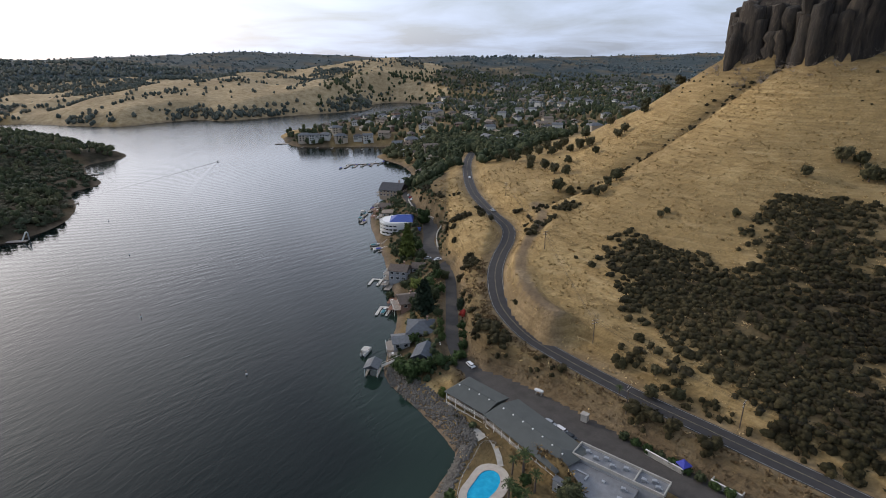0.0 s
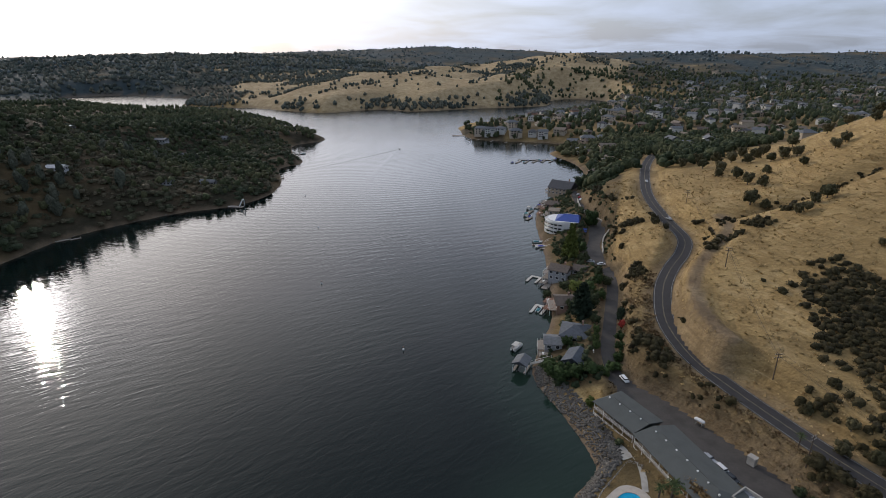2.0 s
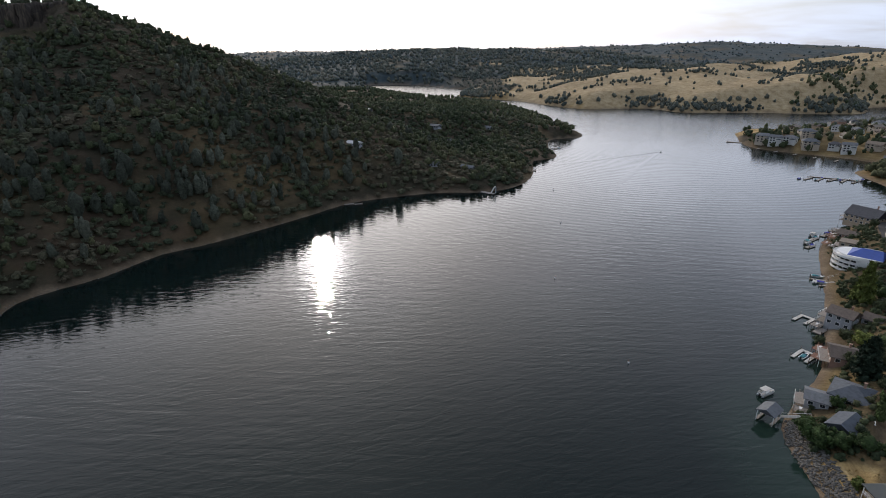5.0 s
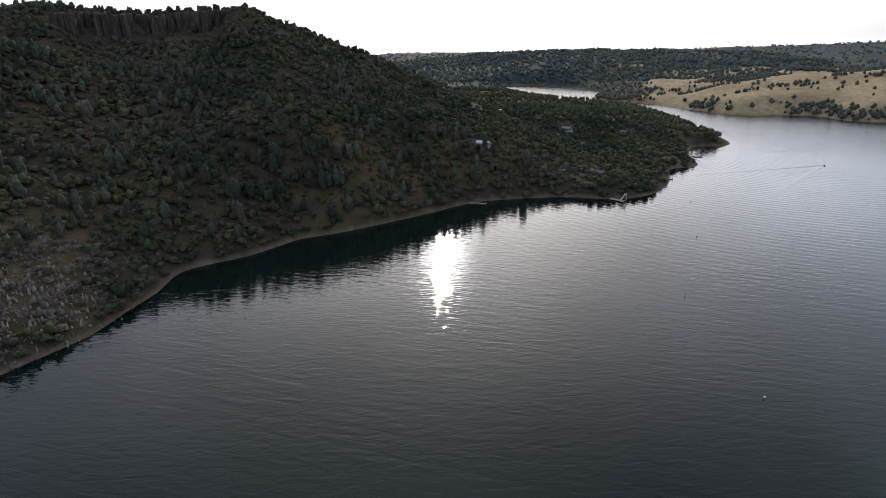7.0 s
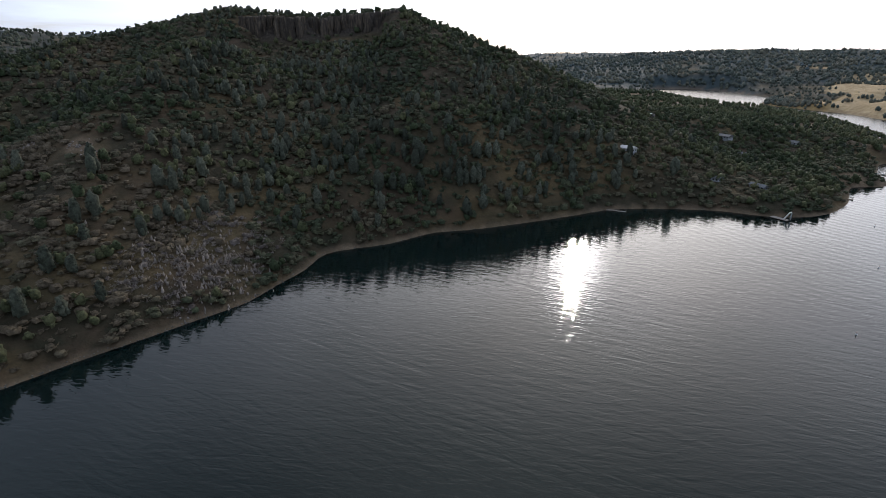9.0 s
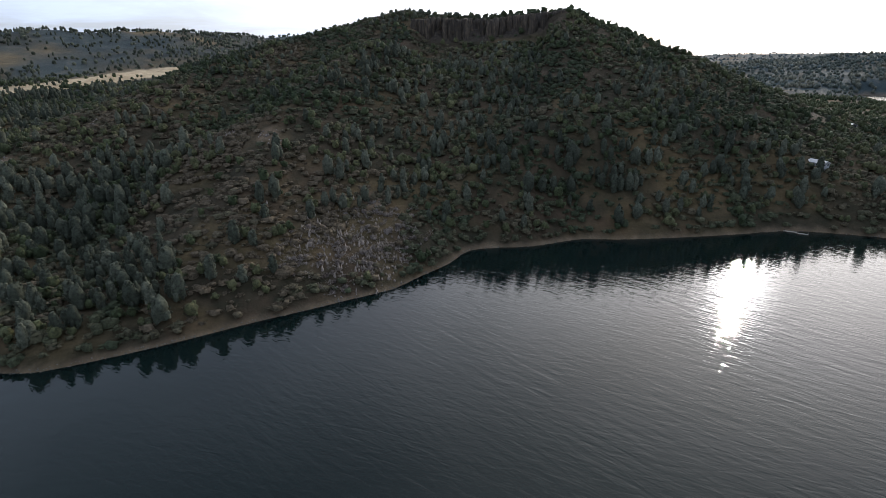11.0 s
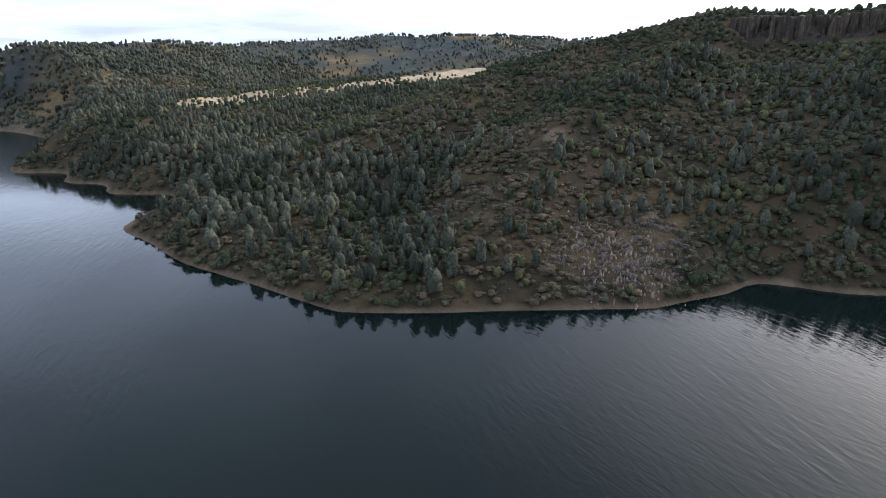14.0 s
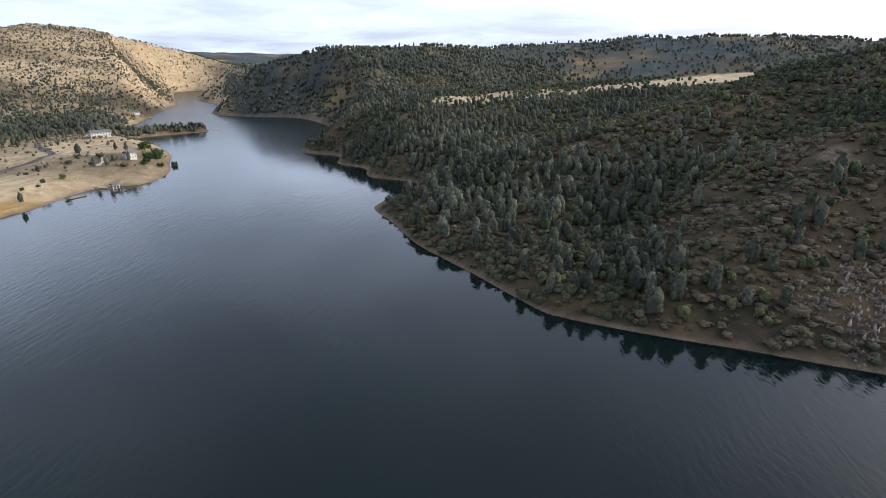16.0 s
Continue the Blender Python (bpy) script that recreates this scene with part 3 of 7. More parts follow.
def build_ground():
    az = np.concatenate([np.arange(-42, 186, 0.47), np.arange(186, 318, 3.0)])
    rad = [30.0]
    while rad[-1] < 4950:
        rad.append(rad[-1] * (1.0112 if rad[-1] > 95 else 1.06))
    rad = np.array(rad)
    A, R = np.meshgrid(np.radians(az), rad)
    px, py = -R * np.sin(A), R * np.cos(A)
    sd = shore_dist(px, py)
    z = height(px, py, sd)
    wood, bare, crag, canopy_haze, pale = cover_masks(px, py, z, sd)
    nr, na = px.shape
    ids = np.arange(nr * na).reshape(nr, na)
    nxt = np.roll(ids, -1, 1)
    faces = np.stack([ids[:-1], ids[1:], nxt[1:], nxt[:-1]], -1).reshape(-1, 4)
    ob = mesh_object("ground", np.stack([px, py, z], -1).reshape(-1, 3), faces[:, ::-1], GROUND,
                     [("wood", wood.ravel()), ("bare", bare.ravel()), ("crag", crag.ravel()), ("canopy", canopy_haze.ravel()), ("pale", pale.ravel())])
    return tagged(ob, "dry golden hills and dark wooded slopes round a lake", "ground", kind="structure")


build_ground()


def build_water():
    az = np.arange(0, 360, 2.0)
    rad = np.array([1.0] + [20 * 1.045 ** k for k in range(126)])
    A, R = np.meshgrid(np.radians(az), rad)
    px, py = -R * np.sin(A), R * np.cos(A)
    sd = shore_dist(px, py)
    shoal = (1 - smooth(-sd, 0, 34)) * smooth(px, -180, -60) * smooth(py, 60, 120) * (py < 480)
    nr, na = px.shape
    ids = np.arange(nr * na).reshape(nr, na)
    nxt = np.roll(ids, -1, 1)
    faces = np.stack([ids[:-1], ids[1:], nxt[1:], nxt[:-1]], -1).reshape(-1, 4)
    keep = ~((sd.ravel()[faces] > 60).all(1))
    # the roughness share is set by distance from the camera, to fit its view
    ob = mesh_object("water", np.stack([px, py, px * 0], -1).reshape(-1, 3), faces[keep][:, ::-1], WATER, [("shoal", shoal.ravel()), ("far_rough", smooth(R, 420, 1150).ravel())])
    return tagged(ob, "dark rippled lake water reflecting the pale sky", "water", kind="structure")


build_water()


# ---------------------------------------------------------------- plants
OCTA = np.array([(1, 0, 0), (-1, 0, 0), (0, 1, 0), (0, -1, 0), (0, 0, 1), (0, 0, -1)], float)
OCTA_F = np.array([(0, 2, 4), (2, 1, 4), (1, 3, 4), (3, 0, 4), (2, 0, 5), (1, 2, 5), (3, 1, 5), (0, 3, 5)])


class Soup:
    """Gathers triangles: clumps, leaf sprays and tapered limbs."""

    def __init__(self, seed):
        self.rng, self.v, self.f, self.n = np.random.default_rng(seed), [], [], 0

    def add(self, v, f):
        self.v.append(v), self.f.append(f + self.n)
        self.n += len(v)

    def clump(self, c, size):
        r = self.rng
        v = OCTA * np.array(size) * r.uniform(0.7, 1.25, (6, 1))
        a = r.uniform(0, 6.28)
        ca, sa = math.cos(a), math.sin(a)
        t = r.uniform(-0.5, 0.5)
        v = np.stack([v[:, 0] * ca - v[:, 1] * sa + t * v[:, 2], v[:, 0] * sa + v[:, 1] * ca, v[:, 2]], 1)
        self.add(v + np.array(c), OCTA_F)

    def lump(self, c, size, seg=6, rings=3, rough=0.16, low=2.2):
        """A lumpy dome of foliage, open underneath."""
        r = self.rng
        phi = np.linspace(low, np.pi / (2 * rings), rings)
        th = np.arange(seg) * 2 * np.pi / seg + r.uniform(0, 6.28)
        rows = [np.stack([np.sin(p) * np.cos(th + 0.5 * k), np.sin(p) * np.sin(th + 0.5 * k), np.full(seg, np.cos(p))], 1) for k, p in enumerate(phi)]
        v = np.concatenate([*rows, [(0, 0, 1.0)]]) * (1 + rough * r.normal(size=(seg * rings + 1, 1)).clip(-1.6, 1.6))
        i = np.arange(seg)
        j = (i + 1) % seg
        f = []
        for k in range(rings - 1):
            a, b = k * seg, (k + 1) * seg
            f += [np.stack([a + i, a + j, b + i], 1), np.stack([a + j, b + j, b + i], 1)]
        a = (rings - 1) * seg
        f.append(np.stack([a + i, a + j, np.full(seg, seg * rings)], 1))
        self.add(v * np.array(size) + np.array(c), np.concatenate(f))

    def sprays(self, centres, size, out=None, outward=0.5):
        """Small bent leaf sprays, one triangle each, turned every way."""
        r, n = self.rng, len(centres)
        d1 = r.normal(size=(n, 3))
        if out is not None:
            d1 = d1 * (1 - outward) + out * outward * 1.6
        d1 /= np.linalg.norm(d1, axis=1)[:, None] + 1e-9
        d2 = np.cross(d1, r.normal(size=(n, 3)))
        d2 /= np.linalg.norm(d2, axis=1)[:, None] + 1e-9
        s = size * r.uniform(0.6, 1.3, (n, 1))
        v = np.stack([centres - d2 * s * 0.45 - d1 * s * 0.2, centres + d2 * s * 0.45 - d1 * s * 0.1, centres + d1 * s], 1).reshape(-1, 3)
        self.add(v, np.arange(3 * n).reshape(n, 3))

    def limb(self, a, b, r0, r1, sides=5):
        a, b = np.array(a, float), np.array(b, float)
        d = (b - a) / np.linalg.norm(b - a)
        u = np.cross(d, (0.31, 0.9, 0.2))
        u /= np.linalg.norm(u)
        w = np.cross(d, u)
        th = np.arange(sides) * 2 * np.pi / sides
        ring = np.cos(th)[:, None] * u + np.sin(th)[:, None] * w
        v = np.concatenate([a + ring * r0, b + ring * r1])
        i = np.arange(sides)
        j = (i + 1) % sides
        f = np.concatenate([np.stack([i, j, i + sides], 1), np.stack([j, j + sides, i + sides], 1)])
        self.add(v, f)

    def arrays(self):
        return np.concatenate(self.v), np.concatenate(self.f)


def ball(rng, n):
    d = rng.normal(size=(n, 3))
    return d / np.linalg.norm(d, axis=1)[:, None]


def pine_shape(seed, lobes, sprays, spray=0.06, seg=6, rings=3):
    """A grey pine about 1 high: a full, uneven, blunt crown. Returns crown and trunk."""
    s, t = Soup(seed), Soup(seed + 900)
    r = s.rng
    lean = r.normal(0, 0.035, 2)
    wide = r.uniform(0.21, 0.29)
    t.limb((0, 0, -0.06), (lean[0] * 0.4, lean[1] * 0.4, 0.45), 0.018, 0.013)
    t.limb((lean[0] * 0.4, lean[1] * 0.4, 0.45), (lean[0], lean[1], 0.9), 0.013, 0.004)
    s.lump((lean[0] * 0.4, lean[1] * 0.4, 0.45), (wide * 0.84, wide * 0.84, 0.46), seg + 1, rings + 2, 0.17, 2.4)
    for k in range(lobes):
        h = 0.2 + 0.68 * (k + r.uniform(0, 0.9)) / lobes
        w = wide * min(1.0, 0.55 + 1.6 * h) * (1 - max(0.0, h - 0.25) ** 1.5 * 1.25)
        a = k * 2.4 + r.uniform(-0.5, 0.5)
        off = w * r.uniform(0.5, 0.85)
        c = np.array([lean[0] * h + off * math.cos(a), lean[1] * h + off * math.sin(a), h])
        if k % 2 == 0:
            t.limb((lean[0] * h * 0.8, lean[1] * h * 0.8, h - 0.08), c, 0.006, 0.002, 3)
        q = 0.115 * r.uniform(0.75, 1.25) * (1.15 - 0.4 * h)
        s.lump(c, (q, q, q * 1.15), max(5, seg - 1), max(2, rings - 1), 0.2, 2.5)
        if sprays:
            d = ball(r, sprays)
            d[:, 2] = np.abs(d[:, 2]) * 0.9 - 0.15
            s.sprays(c + d * q * r.uniform(0.85, 1.25, (sprays, 1)), spray, d * 0.7 + np.array((0, 0, 0.5)), 0.6)
    return s.arrays(), t.arrays()


def oak_shape(seed, lobes, sprays, spray=0.09, low=0.1, seg=6, rings=3):
    """A broad oak about 1 high and 1.1 wide."""
    s, t = Soup(seed), Soup(seed + 900)
    r = s.rng
    t.limb((0, 0, -0.06), (0.02, 0.01, 0.3), 0.05, 0.035)
    s.lump((0, 0, 0.46 + 0.3 * low), (0.36, 0.36, 0.40), seg + 1, rings, 0.16, 2.3)
    for k in range(lobes):
        a = k * 2.4 + r.uniform(-0.4, 0.4)
        h = low + 0.2 + (0.66 - low) * r.uniform(0, 1) ** 0.8
        off = 0.42 * math.sqrt(max(0.05, 1 - ((h - 0.42) / 0.6) ** 2)) * r.uniform(0.6, 1.0)
        c = np.array([off * math.cos(a), off * math.sin(a), h])
        t.limb((0.02, 0.01, 0.28), c, 0.025, 0.006, 3)
        q = 0.16 * r.uniform(0.7, 1.25)
        s.lump(c, (q, q, q * 0.85), max(5, seg - 1), max(2, rings - 1), 0.2, 2.4)
        if sprays:
            d = ball(r, sprays)
            s.sprays(c + d * q * r.uniform(0.85, 1.25, (sprays, 1)), spray, d, 0.4)
    return s.arrays(), t.arrays()


def shrub_shape(seed, lobes, sprays, spray=0.16):
    s = Soup(seed)
    r = s.rng
    for k in range(lobes):
        a = r.uniform(0, 6.28)
        off = 0.34 * math.sqrt(r.uniform(0, 1))
        q = 0.34 * r.uniform(0.8, 1.2)
        c = np.array([off * math.cos(a), off * math.sin(a), 0.3 * r.uniform(0.6, 1.3)])
        s.lump(c, (q, q, q * 1.15), 5, 2, 0.2, 2.2)
        d = ball(r, sprays)
        d[:, 2] = np.abs(d[:, 2])
        s.sprays(c + d * q * r.uniform(0.85, 1.2, (sprays, 1)), spray, d, 0.5)
    return s.arrays()


def far_crown(seed, tall=1.0):
    """A far tree about 1 high: overlapping lobes and some ragged sprays."""
    s = Soup(seed)
    r = s.rng
    s.lump((0, 0, 0.42), (0.34 / tall, 0.34 / tall, 0.5), 6, 3, 0.18, 2.3)
    for k in range(1):
        a = k * 2.9 + r.uniform(-0.5, 0.5)
        s.clump((0.24 / tall * math.cos(a), 0.24 / tall * math.sin(a), 0.36 + 0.12 * k), (0.24 / tall, 0.24 / tall, 0.26))
    d = ball(r, 6)
    s.sprays(np.array((0, 0, 0.5)) + d * (0.36 / tall, 0.36 / tall, 0.42), 0.16, d, 0.4)
    return s.arrays()


def dead_shape(seed):
    """A leafless grey bush of bare twigs."""
    s = Soup(seed)
    r = s.rng
    for _ in range(9):
        d = r.normal(size=3)
        d[2] = abs(d[2]) + 0.5
        d /= np.linalg.norm(d)
        m = d * 0.5
        s.limb((0, 0, -0.1), m, 0.03, 0.02, 3)
        for _ in range(3):
            s.limb(m, m + d * 0.3 + r.normal(0, 0.22, 3), 0.02, 0.006, 3)
    return s.arrays()


def scatter(name, shapes, places, material, seed=1):
    """One mesh of many plants. places: x, y, z, width, height, tone."""
    rng = np.random.default_rng(seed)
    vs, fs, ts, n = [], [], [], 0
    which = rng.integers(0, len(shapes), len(places))
    turn = rng.uniform(0, 2 * np.pi, len(places))
    for k, (v, f) in enumerate(shapes):
        p, a = places[which == k], turn[which == k]
        if not len(p):
            continue
        ca, sa = np.cos(a)[:, None], np.sin(a)[:, None]
        x = (v[None, :, 0] * ca - v[None, :, 1] * sa) * p[:, 3:4] + p[:, 0:1]
        y = (v[None, :, 0] * sa + v[None, :, 1] * ca) * p[:, 3:4] + p[:, 1:2]
        z = v[None, :, 2] * p[:, 4:5] + p[:, 2:3]
        vs.append(np.stack([x, y, z], -1).reshape(-1, 3))
        fs.append((f[None] + (np.arange(len(p)) * len(v))[:, None, None]).reshape(-1, 3) + n)
        ts.append(np.repeat(p[:, 5], len(v)))
        n += len(p) * len(v)
    return mesh_object(name, np.concatenate(vs), np.concatenate(fs), material, [("tone", np.concatenate(ts))])


def sprinkle(seed, count, box, keep):
    """Places in a box, kept with the chance that keep(x, y, sd) gives."""
    rng = np.random.default_rng(seed)
    x, y = rng.uniform(box[0], box[1], count), rng.uniform(box[2], box[3], count)
    sd = shore_dist(x, y)
    ok = (sd > 1.2) & (rng.uniform(0, 1, count) < keep(x, y, sd))
    x, y, sd = x[ok], y[ok], sd[ok]
    return x, y, height(x, y, sd), rng


def stand(x, y, z, rng, lo, hi, slim=1.0, jitter=0.15):
    h = lo + (hi - lo) * rng.beta(2, 2.4, len(x))
    w = h * slim * rng.uniform(1 - jitter, 1 + jitter, len(x))
    tone = np.clip(0.5 + 0.75 * fract(x, y, 55, 3, 91) + rng.uniform(-0.32, 0.32, len(x)), 0, 1)
    return np.stack([x, y, z - 0.03 * h, w, h, tone], 1)


def azr(x, y):
    az = np.degrees(np.arctan2(-x, y))
    return np.where(az < -100, az + 360, az), np.hypot(x, y)


def far_from_lines(x, y, ways):
    k = np.ones(x.shape, bool)
    for line, d in ways:
        k &= to_line(x, y, line[::3])[0] > d
    return k


FIELD = [polar(141, 830, 0), polar(132, 900, 0), polar(124, 960, 0), polar(114, 1090, 0)]
SCAR = [(-318, -28), (-290, -36), (-270, -58)]          # burnt rocky slope above the bank
CLEARINGS = [(-384, -114, 16), (-428, -224, 9), (-383, -306, 12), (-372, -245, 7), (-520, 360, 22), (-409, 297, 9), (-355, 368, 9), (-235, -384, 14)]


def open_ground(x, y):
    k = np.ones(x.shape)
    for cx, cy, cr in CLEARINGS:
        k *= 0.12 + 0.88 * smooth(np.hypot(x - cx, y - cy), cr * 0.6, cr * 1.3)
    return k


def west_pines(x, y, sd):
    az, r = azr(x, y)
    n = fract(x, y, 90, 3, 41)
    k = np.clip(0.20 + 0.85 * n, 0.02, 0.6)
    k = np.where((az > 117) & (r < 520), np.clip(0.42 + 0.9 * n, 0.06, 0.9), k)       # the piny nose by the spit
    k = np.where((az > 100) & (az < 117) & (r < 420), k * 0.3, k)                     # the brown slope beside it
    k = np.where(az < 66, k * 0.55, k)
    sc = to_line(x, y, SCAR)[0]
    return k * smooth(sd, 6, 22) * smooth(sc, 14, 30) * open_ground(x, y)


def make_plants():
    # tall pines nearest the water's west bank, each a thing
    x, y, z, rng = sprinkle(11, 3600, (-420, -182, -470, 330), west_pines)
    p = stand(x, y, z, rng, 7.5, 17.5, 1.0)
    gap = np.ones(len(p), bool)
    for i in range(1, len(p)):
        gap[i] = not (np.hypot(p[:i, 0] - p[i, 0], p[:i, 1] - p[i, 1])[gap[:i]] < 3.6).any()
    p = p[gap]
    order = np.argsort(-(p[:, 0] + 0.15 * np.abs(p[:, 1] + 150)))
    near, rest = p[order[:280]], p[order[280:]]
    kinds = []
    for k in range(6):
        (cv, cf), (tv, tf) = pine_shape(100 + k, 14, 20, 0.05)
        kinds.append((cv, cf, tv, tf))
    meshes = {}
    for i, (px, py, pz, w, h, tone) in enumerate(near):
        cv, cf, tv, tf = kinds[i % 6]
        root = new("grey_pine")
        root.matrix_world = pose(px, py, pz, 0, 0, (i * 137.5) % 360) @ Matrix.Diagonal((w, w, h, 1))
        tagged(root, "tall grey-green pine with an open crown on the bank", "tree", "pines on the west bank")
        key = (i % 6, int(tone * 4))
        if key not in meshes:
            a = mesh_object("crown", cv, cf, PINE, [("tone", np.full(len(cv), (key[1] + 0.5) / 4))])
            b = mesh_object("trunk", tv, tf, BARK, (), False)
            meshes[key] = (a.data, b.data)
        else:
            a, b = new("crown", meshes[key][0]), new("trunk", meshes[key][1])
        a.parent = b.parent = root
    low_pines = [pine_shape(200 + k, 5, 10, 0.085, 6, 2)[0] for k in range(7)]
    low_oaks = [oak_shape(300 + k, 3, 3, 0.15, 0.0, 5, 3)[0] for k in range(6)]
    shrubs = [shrub_shape(400 + k, 1 + (k % 3 == 0), 8, 0.26) for k in range(9)]

    def front(x, y):
        az, r = azr(x, y)
        return np.where((az > 60) & (az < 116) & (r > 735), 0.12, 1.0) * np.where((az > 77) & (az < 92.5) & (r > 648) & (r < 692), 0.1, 1.0)
    # the wood behind them
    x, y, z, rng = sprinkle(12, 21000, (-900, -200, -720, 860),
                            lambda x, y, sd: west_pines(x, y, sd) * (azr(x, y)[1] < 1150) * np.where(x > -420, 0.0, 1) * 0.75 * front(x, y))
    back = stand(x, y, z, rng, 6, 14)
    crest = smooth(np.hypot(x, y), 540, 650)
    back[:, 4] *= 1 - 0.4 * crest
    back[:, 3] *= 1 - 0.15 * crest
    q = np.concatenate([rest, back])
    tagged(scatter("pine_wood", low_pines, q, PINE, 2), "grey-green pine wood on the lake's west hill", "wood", kind="stuff")
    x, y, z, rng = sprinkle(13, 18500, (-900, -190, -720, 860),
                            lambda x, y, sd: np.clip(0.36 + 0.6 * fract(x, y, 70, 3, 43), 0.04, 0.8) * smooth(sd, 3, 9) * open_ground(x, y) * front(x, y)
                            * smooth(to_line(x, y, SCAR)[0], 12, 26) * np.where(azr(x, y)[0] < 60, 1.6, 1) * np.where(azr(x, y)[0] > 140, 0.5, 1))
    tagged(scatter("oak_wood", low_oaks, stand(x, y, z, rng, 4, 9.5, 1.05), OAK, 3), "dark green oak wood on the west hill", "wood", kind="stuff")
    x, y, z, rng = sprinkle(14, 37000, (-740, -184, -480, 640),
                            lambda x, y, sd: np.clip(0.72 + 0.5 * fract(x, y, 50, 3, 44), 0.25, 1) * smooth(sd, 1.6, 4.6) * open_ground(x, y) * front(x, y) * smooth(to_line(x, y, SCAR)[0], 4, 18))
    low = stand(x, y, z, rng, 2.0, 4.8, 2.2)
    az, r = azr(x, y)
    rusty = smooth(az, 99, 103) * (1 - smooth(az, 115, 120)) * (1 - smooth(r, 380, 460))
    low[:, 5] = np.clip(low[:, 5] + 0.5 * rusty - 0.2 * (az < 94), 0, 1)
    low[:, 4] *= 1 - 0.2 * rusty
    tagged(scatter("chaparral", shrubs, low, SCRUB, 4), "dense brown-green chaparral under the trees", "shrubs", kind="stuff")
    x, y, z, rng = sprinkle(36, 5500, (-1500, -520, 600, 1060), lambda x, y, sd: (azr(x, y)[0] > 33) * (azr(x, y)[1] > 860) * smooth(sd, 4, 10) * np.clip(0.6 + 0.9 * fract(x, y, 110, 3, 56), 0.06, 1) * (azr(x, y)[1] < 1700))
    tagged(scatter("point_wood", [far_crown(720 + k) for k in range(5)], stand(x, y, z, rng, 5, 11, 1.1), OAK, 36), "oak wood on the low back of the western point", "wood", kind="stuff")
    dead = [dead_shape(500 + k) for k in range(4)]
    x, y, z, rng = sprinkle(15, 3600, (-345, -235, -110, 30), lambda x, y, sd: (1 - smooth(to_line(x, y, SCAR)[0], 8, 30)) * smooth(sd, 3, 9) * 0.55)
    puffs = stand(x[::4], y[::4], z[::4], rng, 1.6, 3.6, 1.5)
    tagged(scatter("grey_brush", shrubs, puffs, GREY_TWIGS, 40), "grey-mauve leafless thickets on the burnt slope", "shrubs", kind="stuff")
    x, y, z = x[::2], y[::2], z[::2]
    tagged(scatter("dead_brush", dead, stand(x, y, z, rng, 1.8, 3.8, 1.3), DEADWOOD, 5), "bleached leafless brush on a rocky slope", "shrubs", kind="stuff")

    # south-western plateau and the far southern banks
    def south(x, y, sd):
        az, r = azr(x, y)
        n = fract(x, y, 130, 4, 45)
        k = np.clip(0.42 + 0.8 * n, 0.06, 1) * smooth(to_line(x, y, FIELD)[0] + 20 * n, 36, 62)
        k = np.where(az + 2 * n > 163.5 - 6 * (1 - smooth(r, 700, 1000)), np.clip(0.16 + 0.5 * n + 0.55 * smooth(r, 850, 960) * (1 - smooth(r, 1250, 1600)) * smooth(az, 166, 170) + 0.3 * smooth(r, 1500, 1800) * (1 - smooth(az, 169, 172)), 0.05, 1) * np.where(r < 850, 0.08, 1), k)
        k = np.where((az > 149) & (az < 165) & (r > 950) & (r < 1700), np.clip(k + 0.4, 0, 1), k)
        return k * smooth(sd, 5, 12) * (r < 2700) * (r > 440) * np.where(r > 1300, 0.75, 1)
    # woods are thinned to fit the camera's view: a fifth on slopes facing away
    def faces_camera(x, y):
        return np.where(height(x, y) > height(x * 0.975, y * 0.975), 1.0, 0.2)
    keep = lambda x, y, sd: south(x, y, sd) * ((x < -190) | (y < -560)) * ~((x > -560) & (y > -440)) * (azr(x, y)[0] > 97) * faces_camera(x, y)
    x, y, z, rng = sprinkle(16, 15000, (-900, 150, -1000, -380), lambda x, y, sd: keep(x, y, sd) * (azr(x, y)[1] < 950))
    far_pines = [pine_shape(600 + k, 2, 5, 0.11, 6, 2)[0] for k in range(6)]
    tagged(scatter("south_wood", far_pines, stand(x, y, z, rng, 6, 14, 1.0), PINE, 6), "mixed pines and oaks on the hills past the spit", "wood", kind="stuff")
    small = [pine_shape(620 + k, 0, 0, 0.11, 4, 1)[0] for k in range(3)] + [oak_shape(640 + k, 0, 0, 0.1, 0.0, 5, 3)[0] for k in range(4)]
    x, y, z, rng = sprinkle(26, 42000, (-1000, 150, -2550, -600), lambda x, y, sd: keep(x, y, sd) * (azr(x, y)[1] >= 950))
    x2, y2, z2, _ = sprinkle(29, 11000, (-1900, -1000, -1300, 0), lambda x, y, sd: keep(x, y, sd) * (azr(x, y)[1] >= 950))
    q = np.concatenate([stand(x, y, z, rng, 6, 12, 1.15), stand(x2, y2, z2, rng, 6, 12, 1.15)])
    q[:, 3:5] *= np.where((azr(q[:, 0], q[:, 1])[0] > 162) & (np.hypot(q[:, 0], q[:, 1]) > 1150), 0.62, 1.0)[:, None]
    tagged(scatter("south_far_wood", small, q, PINE, 26), "dense woods on the far southern hills", "wood", kind="stuff")
    x, y, z, rng = sprinkle(41, 12000, (-800, -280, -960, -430), lambda x, y, sd: (azr(x, y)[0] > 118) * (azr(x, y)[0] < 158) * ~((x > -740) & (y > -480)) * np.clip(0.6 + 0.7 * fract(x, y, 60, 3, 44), 0.15, 1) * smooth(sd, 3, 7) * smooth(to_line(x, y, FIELD)[0], 34, 50))
